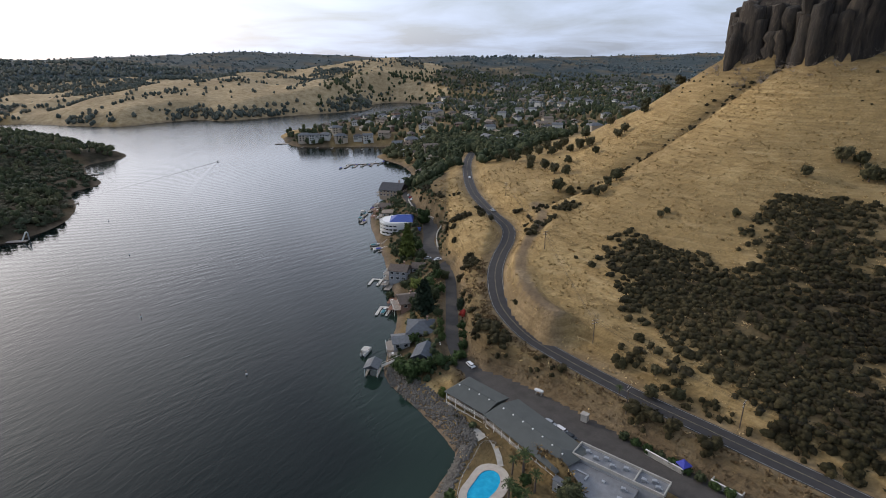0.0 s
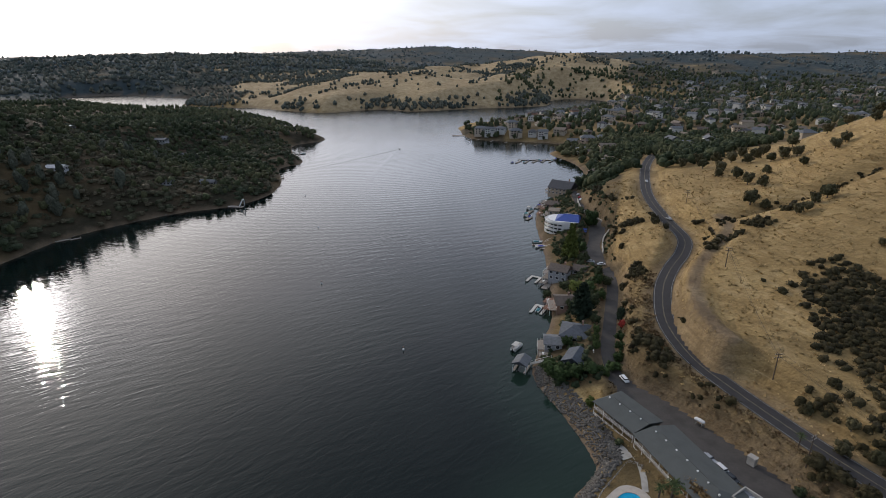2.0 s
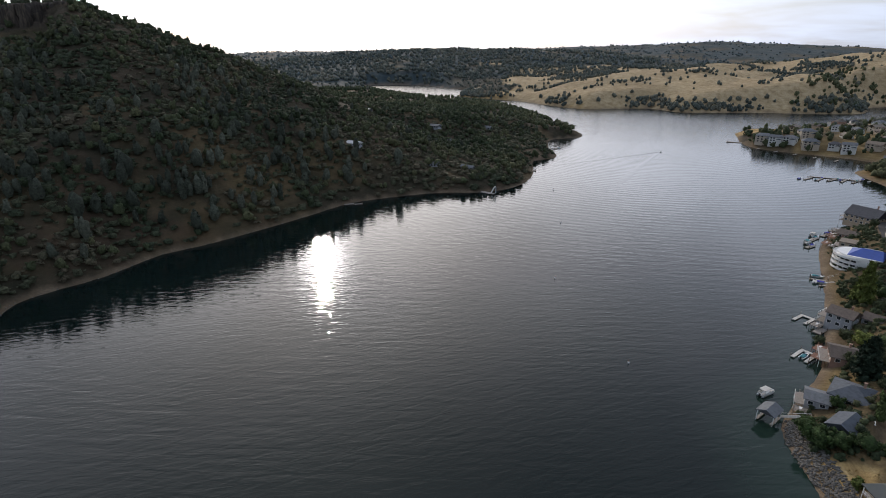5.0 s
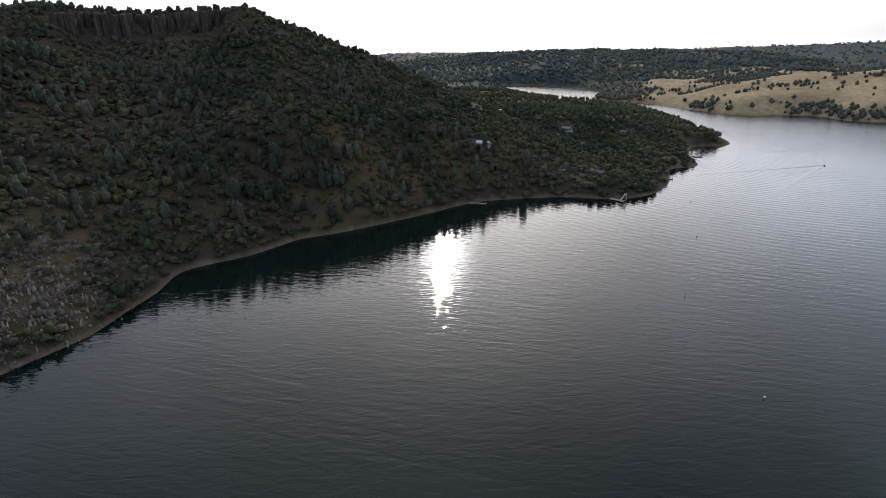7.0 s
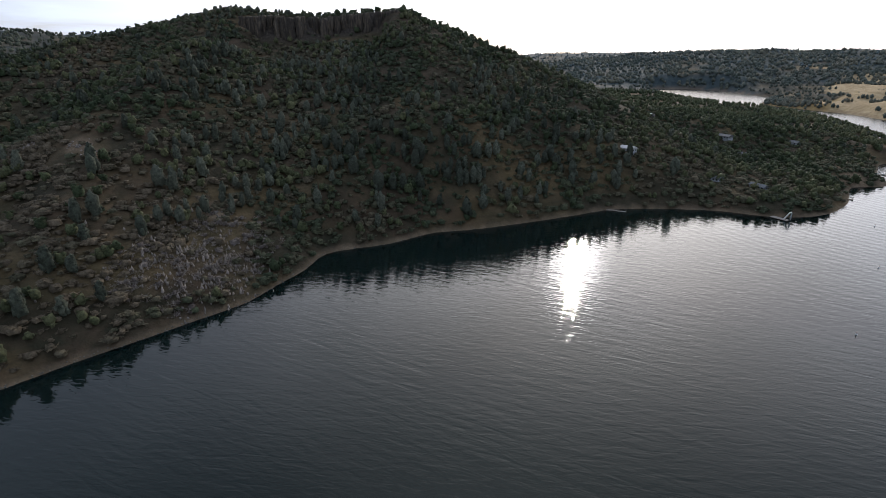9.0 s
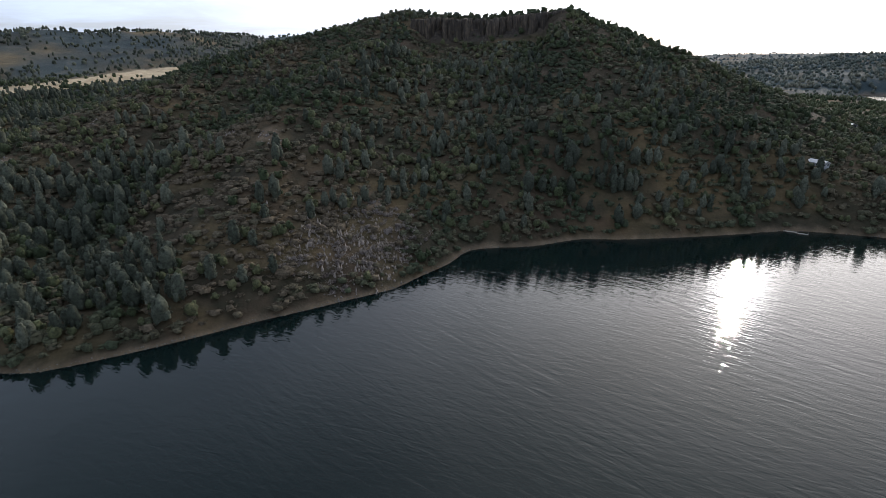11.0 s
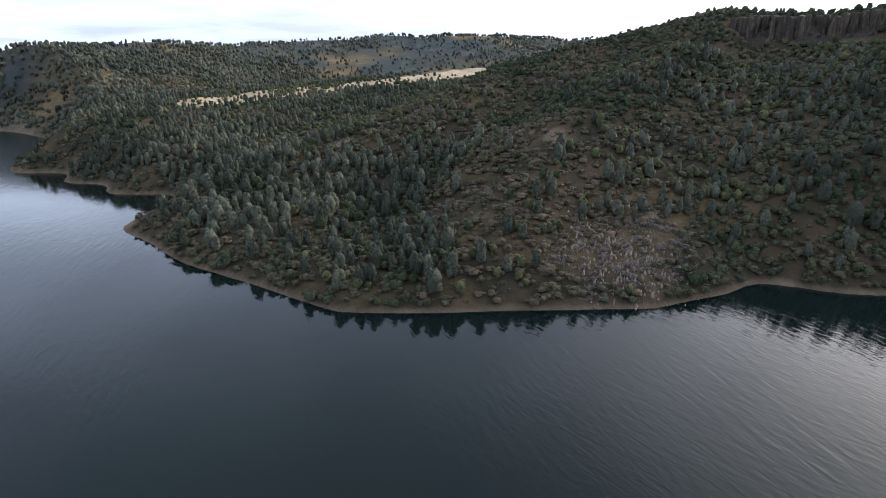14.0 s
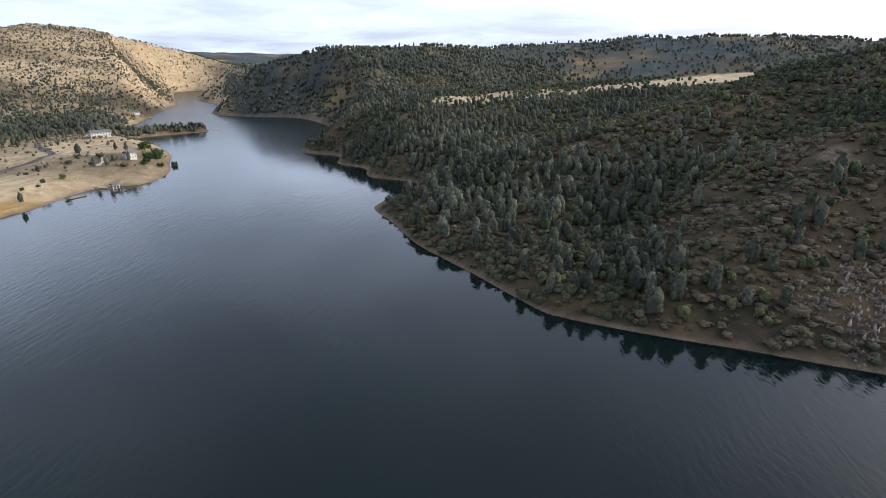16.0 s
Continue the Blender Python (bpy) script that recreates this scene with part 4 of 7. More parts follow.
    tagged(scatter("south_brush", [shrub_shape(490 + k, 1, 4, 0.28) for k in range(4)], stand(x, y, z, rng, 2.0, 4.6, 2.0), SCRUB, 41), "olive-brown brush under the pines past the spit", "shrubs", kind="stuff")
    scrub = [shrub_shape(480 + k, 1, 3, 0.3) for k in range(4)]
    x, y, z, rng = sprinkle(34, 26000, (-420, 420, -2150, -640), lambda x, y, sd: (azr(x, y)[0] > 162) * (azr(x, y)[0] < 187) * np.clip(0.6 + 0.8 * fract(x, y, 70, 4, 59), 0.12, 1) * smooth(sd, 3, 8) * np.where(azr(x, y)[1] < 850, 0.22, 1.0))
    tagged(scatter("hill_scrub", scrub, stand(x, y, z, rng, 1.6, 5.0, 1.5), SOUTH_SCRUB, 34), "grey-brown scrub dotting the pale southern hill", "shrubs", kind="stuff")
    # northern woods
    far_oaks = [far_crown(700 + k) for k in range(6)]

    def valley(x, y):
        return np.min([to_line(x, y, pts)[0] for pts, k, r0 in KNOLLS], axis=0)

    def north(x, y, sd):
        az, r = azr(x, y)
        n = fract(x, y, 170, 4, 46)
        k = np.clip(0.62 + 0.8 * n, 0.05, 1)
        gold = (y > 1050) & (az + 3 * n > 0) & (az + 3 * n < 38) & (r < 2150)
        k = np.where(gold, np.clip(0.025 + 0.35 * np.clip(n - 0.1, 0, 1) + 0.6 * (sd < 34) * (n > -0.1) + 0.45 * (valley(x, y) > 62) * (n > 0.02), 0, 1), k)
        return k * (az > -34) * (az < 70) * smooth(sd, 4, 10)
    x, y, z, rng = sprinkle(17, 12000, (-1500, 700, 960, 2500), lambda x, y, sd: north(x, y, sd) * (azr(x, y)[1] < 2150))
    tagged(scatter("north_wood", far_oaks, stand(x, y, z, rng, 5, 11, 1.15), HAZY_WOOD, 7), "oaks scattered over golden hills across the lake", "wood", kind="stuff")
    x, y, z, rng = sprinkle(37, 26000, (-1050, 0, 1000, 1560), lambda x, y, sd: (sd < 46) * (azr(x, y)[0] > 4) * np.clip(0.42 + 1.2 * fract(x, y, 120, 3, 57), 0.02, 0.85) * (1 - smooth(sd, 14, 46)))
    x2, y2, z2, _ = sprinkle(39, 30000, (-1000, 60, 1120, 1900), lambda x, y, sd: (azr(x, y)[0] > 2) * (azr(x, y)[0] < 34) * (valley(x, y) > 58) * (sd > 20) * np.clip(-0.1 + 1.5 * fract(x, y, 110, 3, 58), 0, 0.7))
    tagged(scatter("lakeside_oaks", far_oaks, np.concatenate([stand(x, y, z, rng, 5, 12, 1.2), stand(x2, y2, z2, rng, 5, 10, 1.2)]), HAZY_WOOD, 37), "dark oaks along the far shore and in the hollows", "wood", kind="stuff")
    r2 = np.random.default_rng(77)
    rr, aa = np.sqrt(r2.uniform(2050 ** 2, 4800 ** 2, 7000)), r2.uniform(-34, 70, 7000)
    x, y = -rr * np.sin(np.radians(aa)), rr * np.cos(np.radians(aa))
    ok = r2.uniform(0, 1, len(x)) < np.clip(0.5 + 1.1 * fract(x, y, 330, 4, 47), 0.04, 1)
    x, y = x[ok], y[ok]
    tiny = [tuple(a[:n] for a, n in zip(far_crown(800 + k), (19, 30))) for k in range(3)]
    tagged(scatter("far_wood", tiny, stand(x, y, height(x, y), r2, 8, 14, 1.7), HAZY_RIDGE, 8), "far haze-tinted woods on the ridges", "wood", kind="stuff")
    rr, aa = np.sqrt(r2.uniform(1880 ** 2, 2780 ** 2, 5000)), r2.uniform(24, 68, 5000)
    x, y = -rr * np.sin(np.radians(aa)), rr * np.cos(np.radians(aa))
    ok = (r2.uniform(0, 1, len(x)) < np.clip(0.75 + 0.9 * fract(x, y, 210, 4, 48), 0.1, 1)) & (shore_dist(x, y) > 6)
    x, y = x[ok], y[ok]
    tagged(scatter("ridge_wood", tiny, stand(x, y, height(x, y), r2, 7, 15, 1.5), HAZY_WOOD, 38), "oak woods on the ridge behind the lake's far arm", "wood", kind="stuff")
    # town trees
    x, y, z, rng = sprinkle(18, 9500, (-290, 640, 480, 2000),
                            lambda x, y, sd: (azr(x, y)[0] > -30) * (azr(x, y)[0] < 18) * np.clip(0.55 + 0.8 * fract(x, y, 80, 3, 48), 0.08, 1) * (height(x, y, sd) < 75)
                            * (np.hypot(x - HILL[0], y - HILL[1]) > 320 - 0.12 * (y - 400)) * (y > 560 - 0.4 * x) * smooth(sd, 3, 8))
    town_oaks = [far_crown(850 + k, 1.0 + 0.15 * (k % 3)) for k in range(6)]
    tagged(scatter("town_trees", town_oaks, stand(x, y, z, rng, 5, 13, 1.2), OAK, 9), "dark trees between the houses of the town", "wood", kind="stuff")
    # brush on the grassy hill
    patch = np.array([(58, 242), (74, 254), (92, 264), (96, 248), (104, 233), (122, 222), (126, 216), (134, 236), (163, 256), (190, 250), (255, 215), (275, 110), (200, 40), (142, 72),
                      (114, 102), (99, 121), (93, 138), (82, 158), (78, 176), (68, 190), (74, 214)], float)
    x, y, z, rng = sprinkle(19, 15000, (55, 275, 50, 275), lambda x, y, sd: inside(x, y, patch) * np.clip(0.62 + 1.3 * fract(x, y, 38, 4, 49) - 0.5 * (1 - smooth(to_line(x, y, [*patch, patch[0]])[0], 0, 14)), 0.03, 1) * 0.85
                            * far_from_lines(x, y, [(ROAD_C, 9)]))
    brush = [shrub_shape(450 + k, 2, 6, 0.2) for k in range(6)]
    tagged(scatter("hill_brush", brush, stand(x, y, z, rng, 1.2, 2.8, 2.0), SHRUB, 10), "dark dry brush thicket on the golden hill", "shrubs", kind="stuff")
    x, y, z, rng = sprinkle(20, 5200, (-5, 420, 120, 470),
                            lambda x, y, sd: np.clip(fract(x, y, 34, 3, 50) - 0.26 + 0.32 * (x > 50) * (y < 185) * (x > 185 - 0.72 * y), 0, 1) * 0.8 * far_from_lines(x, y, [(ROAD_C, 7.5), (LANE_C, 6), (TRACK_C, 4)])
                            * (np.hypot(x - HILL[0], y - HILL[1]) > 100) * ~inside(x, y, PADS[2][0]) * ~inside(x, y, PADS[1][0]) * np.where(np.hypot(x - HILL[0], y - HILL[1]) < 135, 1.4, 0.8))
    tagged(scatter("scattered_brush", brush, stand(x, y, z, rng, 0.6, 2.0, 1.45), SHRUB, 11), "low dry bushes dotted over golden grass", "shrubs", kind="stuff")
    x, y, z, rng = sprinkle(21, 900, (170, 300, 290, 420), lambda x, y, sd: (np.abs(crag_edge(x, y)[0] - 10) < 14) * 0.45)
    tagged(scatter("pale_brush", dead, stand(x, y, z, rng, 2, 4.2, 1.4), DEADWOOD, 12), "pale leafless bushes below the crag", "shrubs", kind="stuff")
    x, y, z, rng = sprinkle(24, 700, (205, 390, 320, 500), lambda x, y, sd: (crag_edge(x, y)[0] < -12) * 0.4)
    tagged(scatter("crag_brush", brush, stand(x, y, z, rng, 1.5, 4.5, 1.3), SHRUB, 18), "dark bushes on top of the crag", "shrubs", kind="stuff")
    gx = np.array([220, 200, 178, 160, 140, 120, 104, 90]) + 0.0
    x = np.repeat(gx, 9) + rng.normal(0, 6, 72)
    y = np.interp(x, [80, 112, 150, 190, 228], [330, 345, 362, 372, 372]) + rng.normal(0, 3, 72)
    tagged(scatter("gully_brush", brush, stand(x, y, height(x, y), rng, 1.2, 3.0, 1.5), SHRUB, 13), "brush in the hill's dry gully", "shrubs", kind="stuff")
    tuft = []
    for k in range(4):
        t = Soup(470 + k)
        c = np.stack([t.rng.normal(0, 0.45, 5), t.rng.normal(0, 0.45, 5), np.full(5, 0.15)], 1)
        t.sprays(c, 0.9, np.tile((0.0, 0.0, 1.0), (5, 1)), 0.55)
        tuft.append(t.arrays())
    x, y, z, rng = sprinkle(22, 20000, (-4, 260, 112, 440), lambda x, y, sd: np.clip(0.55 + 0.8 * fract(x, y, 18, 3, 52), 0.05, 1) * far_from_lines(x, y, [(ROAD_C, 5.6), (LANE_C, 5), (TRACK_C, 3)])
                            * (crag_edge(x, y)[0] > 6) * ~inside(x, y, PADS[2][0]) * ~inside(x, y, PADS[1][0]) * (np.hypot(x, y) < 440) * 0.75)
    tagged(scatter("grass_tufts", tuft, stand(x, y, z, rng, 0.35, 0.85, 1.5), STRAW, 14), "clumps of dry straw-coloured grass on the slopes", "grass", kind="stuff")
    x, y, z, rng = sprinkle(27, 16000, (4, 120, 96, 262), lambda x, y, sd: np.clip(0.6 + 0.9 * fract(x, y, 9, 3, 53), 0.05, 1) * (x < np.interp(y, ROAD_C[::-1, 1], ROAD_C[::-1, 0])) * far_from_lines(x, y, [(ROAD_C, 5.2), (LANE_C, 4.4)]) * ~inside(x, y, PADS[2][0]) * ~inside(x, y, PADS[1][0]) * (sd > 18))
    tagged(scatter("bank_grass", tuft, stand(x, y, z, rng, 0.4, 1.0, 1.4), BROWN_GRASS, 17), "matted brown dry grass on the road bank", "grass", kind="stuff")
    x, y, z, rng = sprinkle(28, 1700, (-110, 150, 452, 760), lambda x, y, sd: 0.75 * (y > 470 + 0.18 * x) * far_from_lines(x, y, [(ROAD_C, 8), (LANE_C, 8)]) * smooth(sd, 4, 9) * (x < 60 + 0.5 * (y - 450)) * (np.hypot(x + 19, y - 548) > 13))
    tagged(scatter("bend_oaks", low_oaks, stand(x, y, z, rng, 6, 13, 1.15), OAK, 19), "dark oaks crowding behind the road's far bend", "wood", kind="stuff")
    t = Soup(63)
    rx, ry = -286 + t.rng.normal(0, 15, 420), -44 + t.rng.normal(0, 17, 420)
    for px, py, pz in zip(rx, ry, height(rx, ry)):
        q = t.rng.uniform(0.3, 1.1)
        t.clump((px, py, pz + 0.2), (q, q * 0.8, q * t.rng.uniform(0.8, 3.2)))
    for cx, cy, cr in SANDY[4:]:
        rx, ry = cx + t.rng.normal(0, cr * 0.4, 22), cy + t.rng.normal(0, cr * 0.4, 22)
        for px, py, pz in zip(rx, ry, height(rx, ry)):
            q = t.rng.uniform(0.4, 1.3)
            t.clump((px, py, pz + 0.2), (q, q, q * t.rng.uniform(0.6, 1.3)))
    v, f = t.arrays()
    tagged(mesh_object("scar_rocks", v, f, SCAR_ROCK, (), False), "broken grey rock columns on the burnt slope", "rocks", kind="stuff")
    clusters = [(9, 331, 6, 3.5, 26), (25, 342, 4, 3, 12), (23, 323, 3, 3, 8), (13, 264, 4, 5, 20), (8, 267, 3, 4, 14), (-4, 385, 4, 6, 12), (4, 320, 3, 3, 6), (16, 196, 4, 6, 20), (23, 187, 4, 5, 16), (68, 170, 5, 5, 16), (77, 157, 4, 6, 16), (60, 145, 1.5, 1.5, 9),
                (62.5, 142.5, 1.5, 1.5, 9), (65, 140.5, 1.5, 1.5, 9), (69, 136, 1.5, 2, 10), (76, 128, 2, 2, 10), (72, 299, 7, 4, 24), (56, 288, 5, 4, 16), (47, 279, 3, 4, 10), (88, 311, 5, 4, 16), (100, 128, 4, 8, 22), (108, 116, 5, 8, 24), (118, 104, 6, 8, 24), (30, 208, 2, 6, 8), (-15, 425, 4, 9, 16)]
    x = np.concatenate([rng.normal(a, c * 0.55, n) for a, b, c, d, n in clusters])
    y = np.concatenate([rng.normal(b, d * 0.55, n) for a, b, c, d, n in clusters])
    k = far_from_lines(x, y, [(ROAD_C, 4.6), (LANE_C, 4.5)])
    x, y = x[k], y[k]
    tagged(scatter("bank_bushes", brush, stand(x, y, height(x, y), rng, 1.5, 3.6, 1.6), SHRUB, 35), "large dark bush clumps on the dry road banks", "shrubs", kind="stuff")
    spots = [(10, 332, 5), (14, 330, 4), (25, 339, 4), (12, 272, 3), (13, 266, 5), (15, 260, 3), (-5, 394, 5), (10, 226, 4), (13, 203, 5), (16, 198, 4), (20, 189, 4), (24, 186, 3), (12, 214, 3), (9, 240, 3), (77, 150, 6), (80, 144, 6), (69, 168, 5), (86, 140, 5), (92, 134, 5),
             (100, 122, 6), (96, 114, 4), (0, 350, 3), (4, 300, 3), (8, 380, 4), (-14, 420, 5), (-18, 440, 5), (-12, 402, 4), (48, 300, 6), (54, 312, 6), (45, 330, 4), (62, 318, 5), (40, 166, 3), (35, 172, 3)]
    x = np.concatenate([np.full(6, a) + rng.normal(0, c * 0.4, 6) for a, b, c in spots])
    y = np.concatenate([np.full(6, b) + rng.normal(0, c * 0.4, 6) for a, b, c in spots])
    k = far_from_lines(x, y, [(ROAD_C, 5.5), (LANE_C, 4.5)])
    x, y = x[k], y[k]
    tagged(scatter("slope_bushes", brush, stand(x, y, height(x, y), rng, 1.4, 3.0, 1.4), SHRUB, 15), "dark bush clusters on the bank between two roads", "shrubs", kind="stuff")
    x, y, z, rng = sprinkle(23, 3800, (-70, 2, 176, 500), lambda x, y, sd: 0.6 * smooth(sd, 3, 7) * far_from_lines(x, y, [(LANE_C, 6.5)]) * (sd < 48))
    tagged(scatter("garden_shrubs", brush, stand(x, y, z, rng, 0.9, 3.2, 1.5), OAK, 16), "dark green garden shrubs between the lake houses", "shrubs", kind="stuff")
    # oaks on the grassy hill, each a thing
    spots = [(73, 338, 9), (80, 334, 6), (87, 303, 6), (92, 305, 5), (103, 318, 8), (97, 314, 6), (107, 427, 9), (113, 420, 8), (101, 432, 7), (157, 434, 8), (182, 268, 6), (202, 273, 9), (208, 268, 8),
             (206, 258, 9), (212, 255, 7), (108, 260, 4), (112, 262, 3.5), (84, 368, 7), (78, 378, 8), (69, 426, 8), (75, 398, 8), (66, 410, 7), (134, 406, 7), (128, 402, 7), (138, 246, 4.5),
             (88, 440, 8), (95, 452, 9), (80, 455, 9), (60, 448, 8), (72, 470, 9), (90, 475, 9), (104, 470, 9), (120, 462, 8), (60, 480, 9), (48, 470, 8), (140, 462, 8), (170, 466, 8), (186, 470, 9),
             (200, 476, 9), (154, 470, 8), (110, 392, 6), (92, 398, 6), (68, 152, 5), (72, 160, 4.5), (76, 150, 5), (63, 168, 4)]
    oaks = [oak_shape(900 + k, 14, 26, 0.075, 0.02) for k in range(4)]
    made = {}
    hz = height(np.array([s[0] for s in spots]), np.array([s[1] for s in spots]))
    for i, ((ox, oy, oh), oz) in enumerate(zip(spots, hz)):
        root = new("oak_tree")
        root.matrix_world = pose(ox, oy, oz, 0, 0, i * 77 % 360) @ Matrix.Diagonal((oh, oh, oh, 1))
        tagged(root, "dark rounded oak standing on dry golden grass", "tree", "oaks on the grassy hill")
        if i % 4 not in made:
            (cv, cf), (tv, tf) = oaks[i % 4]
            a = mesh_object("crown", cv, cf, HILL_OAK, [("tone", np.full(len(cv), 0.2 + 0.2 * (i % 4)))])
            b = mesh_object("trunk", tv, tf, BARK, (), False)
            made[i % 4] = (a.data, b.data)
        else:
            a, b = new("crown", made[i % 4][0]), new("trunk", made[i % 4][1])
        a.parent = b.parent = root


GREY_TWIGS = make_leaf_mat("grey_mauve_twigs", (0.085, 0.069, 0.060), (0.120, 0.099, 0.086), (0.165, 0.140, 0.122), grain=1.6)
SOUTH_SCRUB = make_leaf_mat("grey_scrub_leaves", (0.070, 0.072, 0.050), (0.110, 0.098, 0.068), (0.175, 0.140, 0.100))
# the blue-green lift is distance haze put into the leaf colour
HAZY_RIDGE = make_leaf_mat("hazed_ridge_leaves", (0.060, 0.080, 0.082), (0.080, 0.102, 0.105), (0.110, 0.125, 0.120), grain=0.15)
DEADWOOD = plain("bleached_twigs", (0.25, 0.215, 0.185), 0.9, vary=0.4, scale=0.3, relief=0)
STRAW = make_leaf_mat("dry_grass_blades", (0.27, 0.185, 0.08), (0.38, 0.27, 0.125), (0.48, 0.35, 0.175), 0.9)
BROWN_GRASS = make_leaf_mat("brown_grass_blades", (0.07, 0.046, 0.023), (0.14, 0.092, 0.046), (0.25, 0.175, 0.092), 0.9)
SCAR_ROCK = plain("grey_broken_rock", (0.23, 0.195, 0.165), 0.9, vary=0.5, scale=0.4, relief=0.04)
make_plants()


# ---------------------------------------------------------------- rock faces
def make_rock(name, k):
    """k: how pale the stone is."""
    m = mat(name, 0.95)
    info = nod(m, "NewGeometry")
    st = nod(m, "Mapping")
    st.inputs["Scale"].default_value = (0.5, 0.5, 0.07)
    link(m, info.outputs["Position"], st.inputs["Vector"])
    streak, fine = noise_tex(m, 1.0, 5, 0.65, st.outputs[0], 0.4), noise_tex(m, 1.6, 4, 0.7, info.outputs["Position"])
    col = ramp(m, streak, [(p, tuple(k * v for v in c)) for p, c in ((0.32, (0.013, 0.010, 0.008)), (0.5, (0.034, 0.027, 0.020)), (0.74, (0.098, 0.075, 0.050)))])
    col = mixc(m, ramp(m, fine, [(0.4, (0, 0, 0)), (0.7, (0.6, 0.6, 0.6))]), col, (0.020, 0.016, 0.012))
    one = nod(m, "MapRange")
    one.inputs[3].default_value, one.inputs[4].default_value = 0.7, 1.3
    link(m, nod(m, "ObjectInfo").outputs["Random"], one.inputs[0])
    hsv = nod(m, "HueSaturation")
    link(m, one.outputs[0], hsv.inputs["Value"]), link(m, col, hsv.inputs["Color"]), link(m, hsv.outputs[0], bsdf(m).inputs["Base Color"])
    bump(m, fine, 0.6)
    return m


def column_shape(seed):
    """A weathered rock column, 1 wide and 1 high, with a broken top."""
    r = np.random.default_rng(seed)
    seg, lev = 9, 8
    th = np.arange(seg) * 2 * np.pi / seg + r.uniform(0, 1)
    own = 0.5 * r.uniform(0.72, 1.2, seg)
    rows = []
    for k in range(lev):
        t = k / (lev - 1)
        rad = own * (1.12 - 0.26 * t ** 2) * r.uniform(0.92, 1.07, seg)
        rows.append(np.stack([rad * np.cos(th) + 0.06 * r.normal(), rad * np.sin(th) + 0.06 * r.normal(), np.full(seg, t) + (0.025 * r.normal(size=seg) if k else 0)], 1))
    v = np.concatenate([*rows, rows[-1].mean(0, keepdims=True) + (0, 0, 0.04)])
    i = np.arange(seg)
    j = (i + 1) % seg
    f = [np.stack([k * seg + i, k * seg + j, k * seg + seg + j], 1) for k in range(lev - 1)] + [np.stack([k * seg + i, k * seg + seg + j, k * seg + seg + i], 1) for k in range(lev - 1)]
    f.append(np.stack([(lev - 1) * seg + i, (lev - 1) * seg + j, np.full(seg, lev * seg)], 1))
    return v, np.concatenate(f)


ROCK, GREY_ROCK = make_rock("weathered_column_rock", 1.0), make_rock("grey_column_rock", 1.9)
COLUMN = [mesh_object("rock_column", *column_shape(60 + k), ROCK, (), False) for k in range(5)]
COLUMN_MESH = [c.data for c in COLUMN]
for c in COLUMN:
    bpy.data.objects.remove(c)


def rock_face(root, places, material):
    """places: x, y, foot, top, width."""
    rng = np.random.default_rng(61)
    for i, (x, y, z0, z1, w) in enumerate(places):
        ob = new("rock_column", COLUMN_MESH[i % 5])
        ob.parent = root
        ob.material_slots[0].link = "OBJECT"
        ob.material_slots[0].material = material
        ob.matrix_basis = pose(x, y, z0, rng.normal(0, 1.5), rng.normal(0, 1.5), rng.uniform(0, 360)) @ Matrix.Diagonal((w, w, z1 - z0, 1))


def build_crags():
    rng = np.random.default_rng(62)
    root = tagged(new("rock_crag"), "dark columned volcanic crag crowning the golden hill", "rock")
    rows = []
    for row, (inset, n, up) in enumerate(((0.0, 30, -9), (5.0, 27, -1), (11.0, 24, 3))):
        for k in range(n):
            th = radians(150 + 160 * (k + rng.uniform(0.2, 0.8)) / n)
            flute = 5 * math.sin(9 * th + 1.3) + 3 * math.sin(23 * th)
            rad = HILL[2] - flute - inset + rng.normal(0, 0.8)
            x, y = HILL[0] + rad * math.cos(th), HILL[1] + rad * math.sin(th)
            top = 154 + 4 * math.sin(5 * th + 0.6) + up + rng.uniform(-9, 2)
            rows.append((x, y, 106, top, rng.uniform(8.5, 15.0)))
    rock_face(root, rows, ROCK)
    root = tagged(new("rock_cliff"), "low dark rock cliff under the west hill's flat top", "rock")
    az = np.arange(77.6, 92.4, 0.62) + rng.normal(0, 0.08, len(np.arange(77.6, 92.4, 0.62)))
    rows = []
    for a in az:
        r = 676 + 4 * math.sin(a * 1.7) + rng.normal(0, 1.5)
        x, y, _ = polar(a, r, 0)
        t = float(height(np.array([x * 1.022]), np.array([y * 1.022]))[0])
        rows.append((x, y, t - 24, t - 0.8 + rng.uniform(-0.6, 0.4), rng.uniform(7.5, 10)))
    rock_face(root, rows, GREY_ROCK)


build_crags()


# ---------------------------------------------------------------- building helpers
def part(name, bm, material, parent, label=""):
    me = bpy.data.meshes.new(name)
    bm.to_mesh(me)
    bm.free()
    me.materials.append(material)
    ob = new(name, me)
    ob.parent = parent
    if label:
        ob["label"] = label
    return ob


def share(name, me, parent, m, label=""):
    ob = new(name, me)
    ob.parent, ob.matrix_basis = parent, m
    if label:
        ob["label"] = label
    return ob


def thing(name, m, label, category, group=""):
    ob = new(name)
    ob.matrix_basis = m
    return tagged(ob, label, category, group)


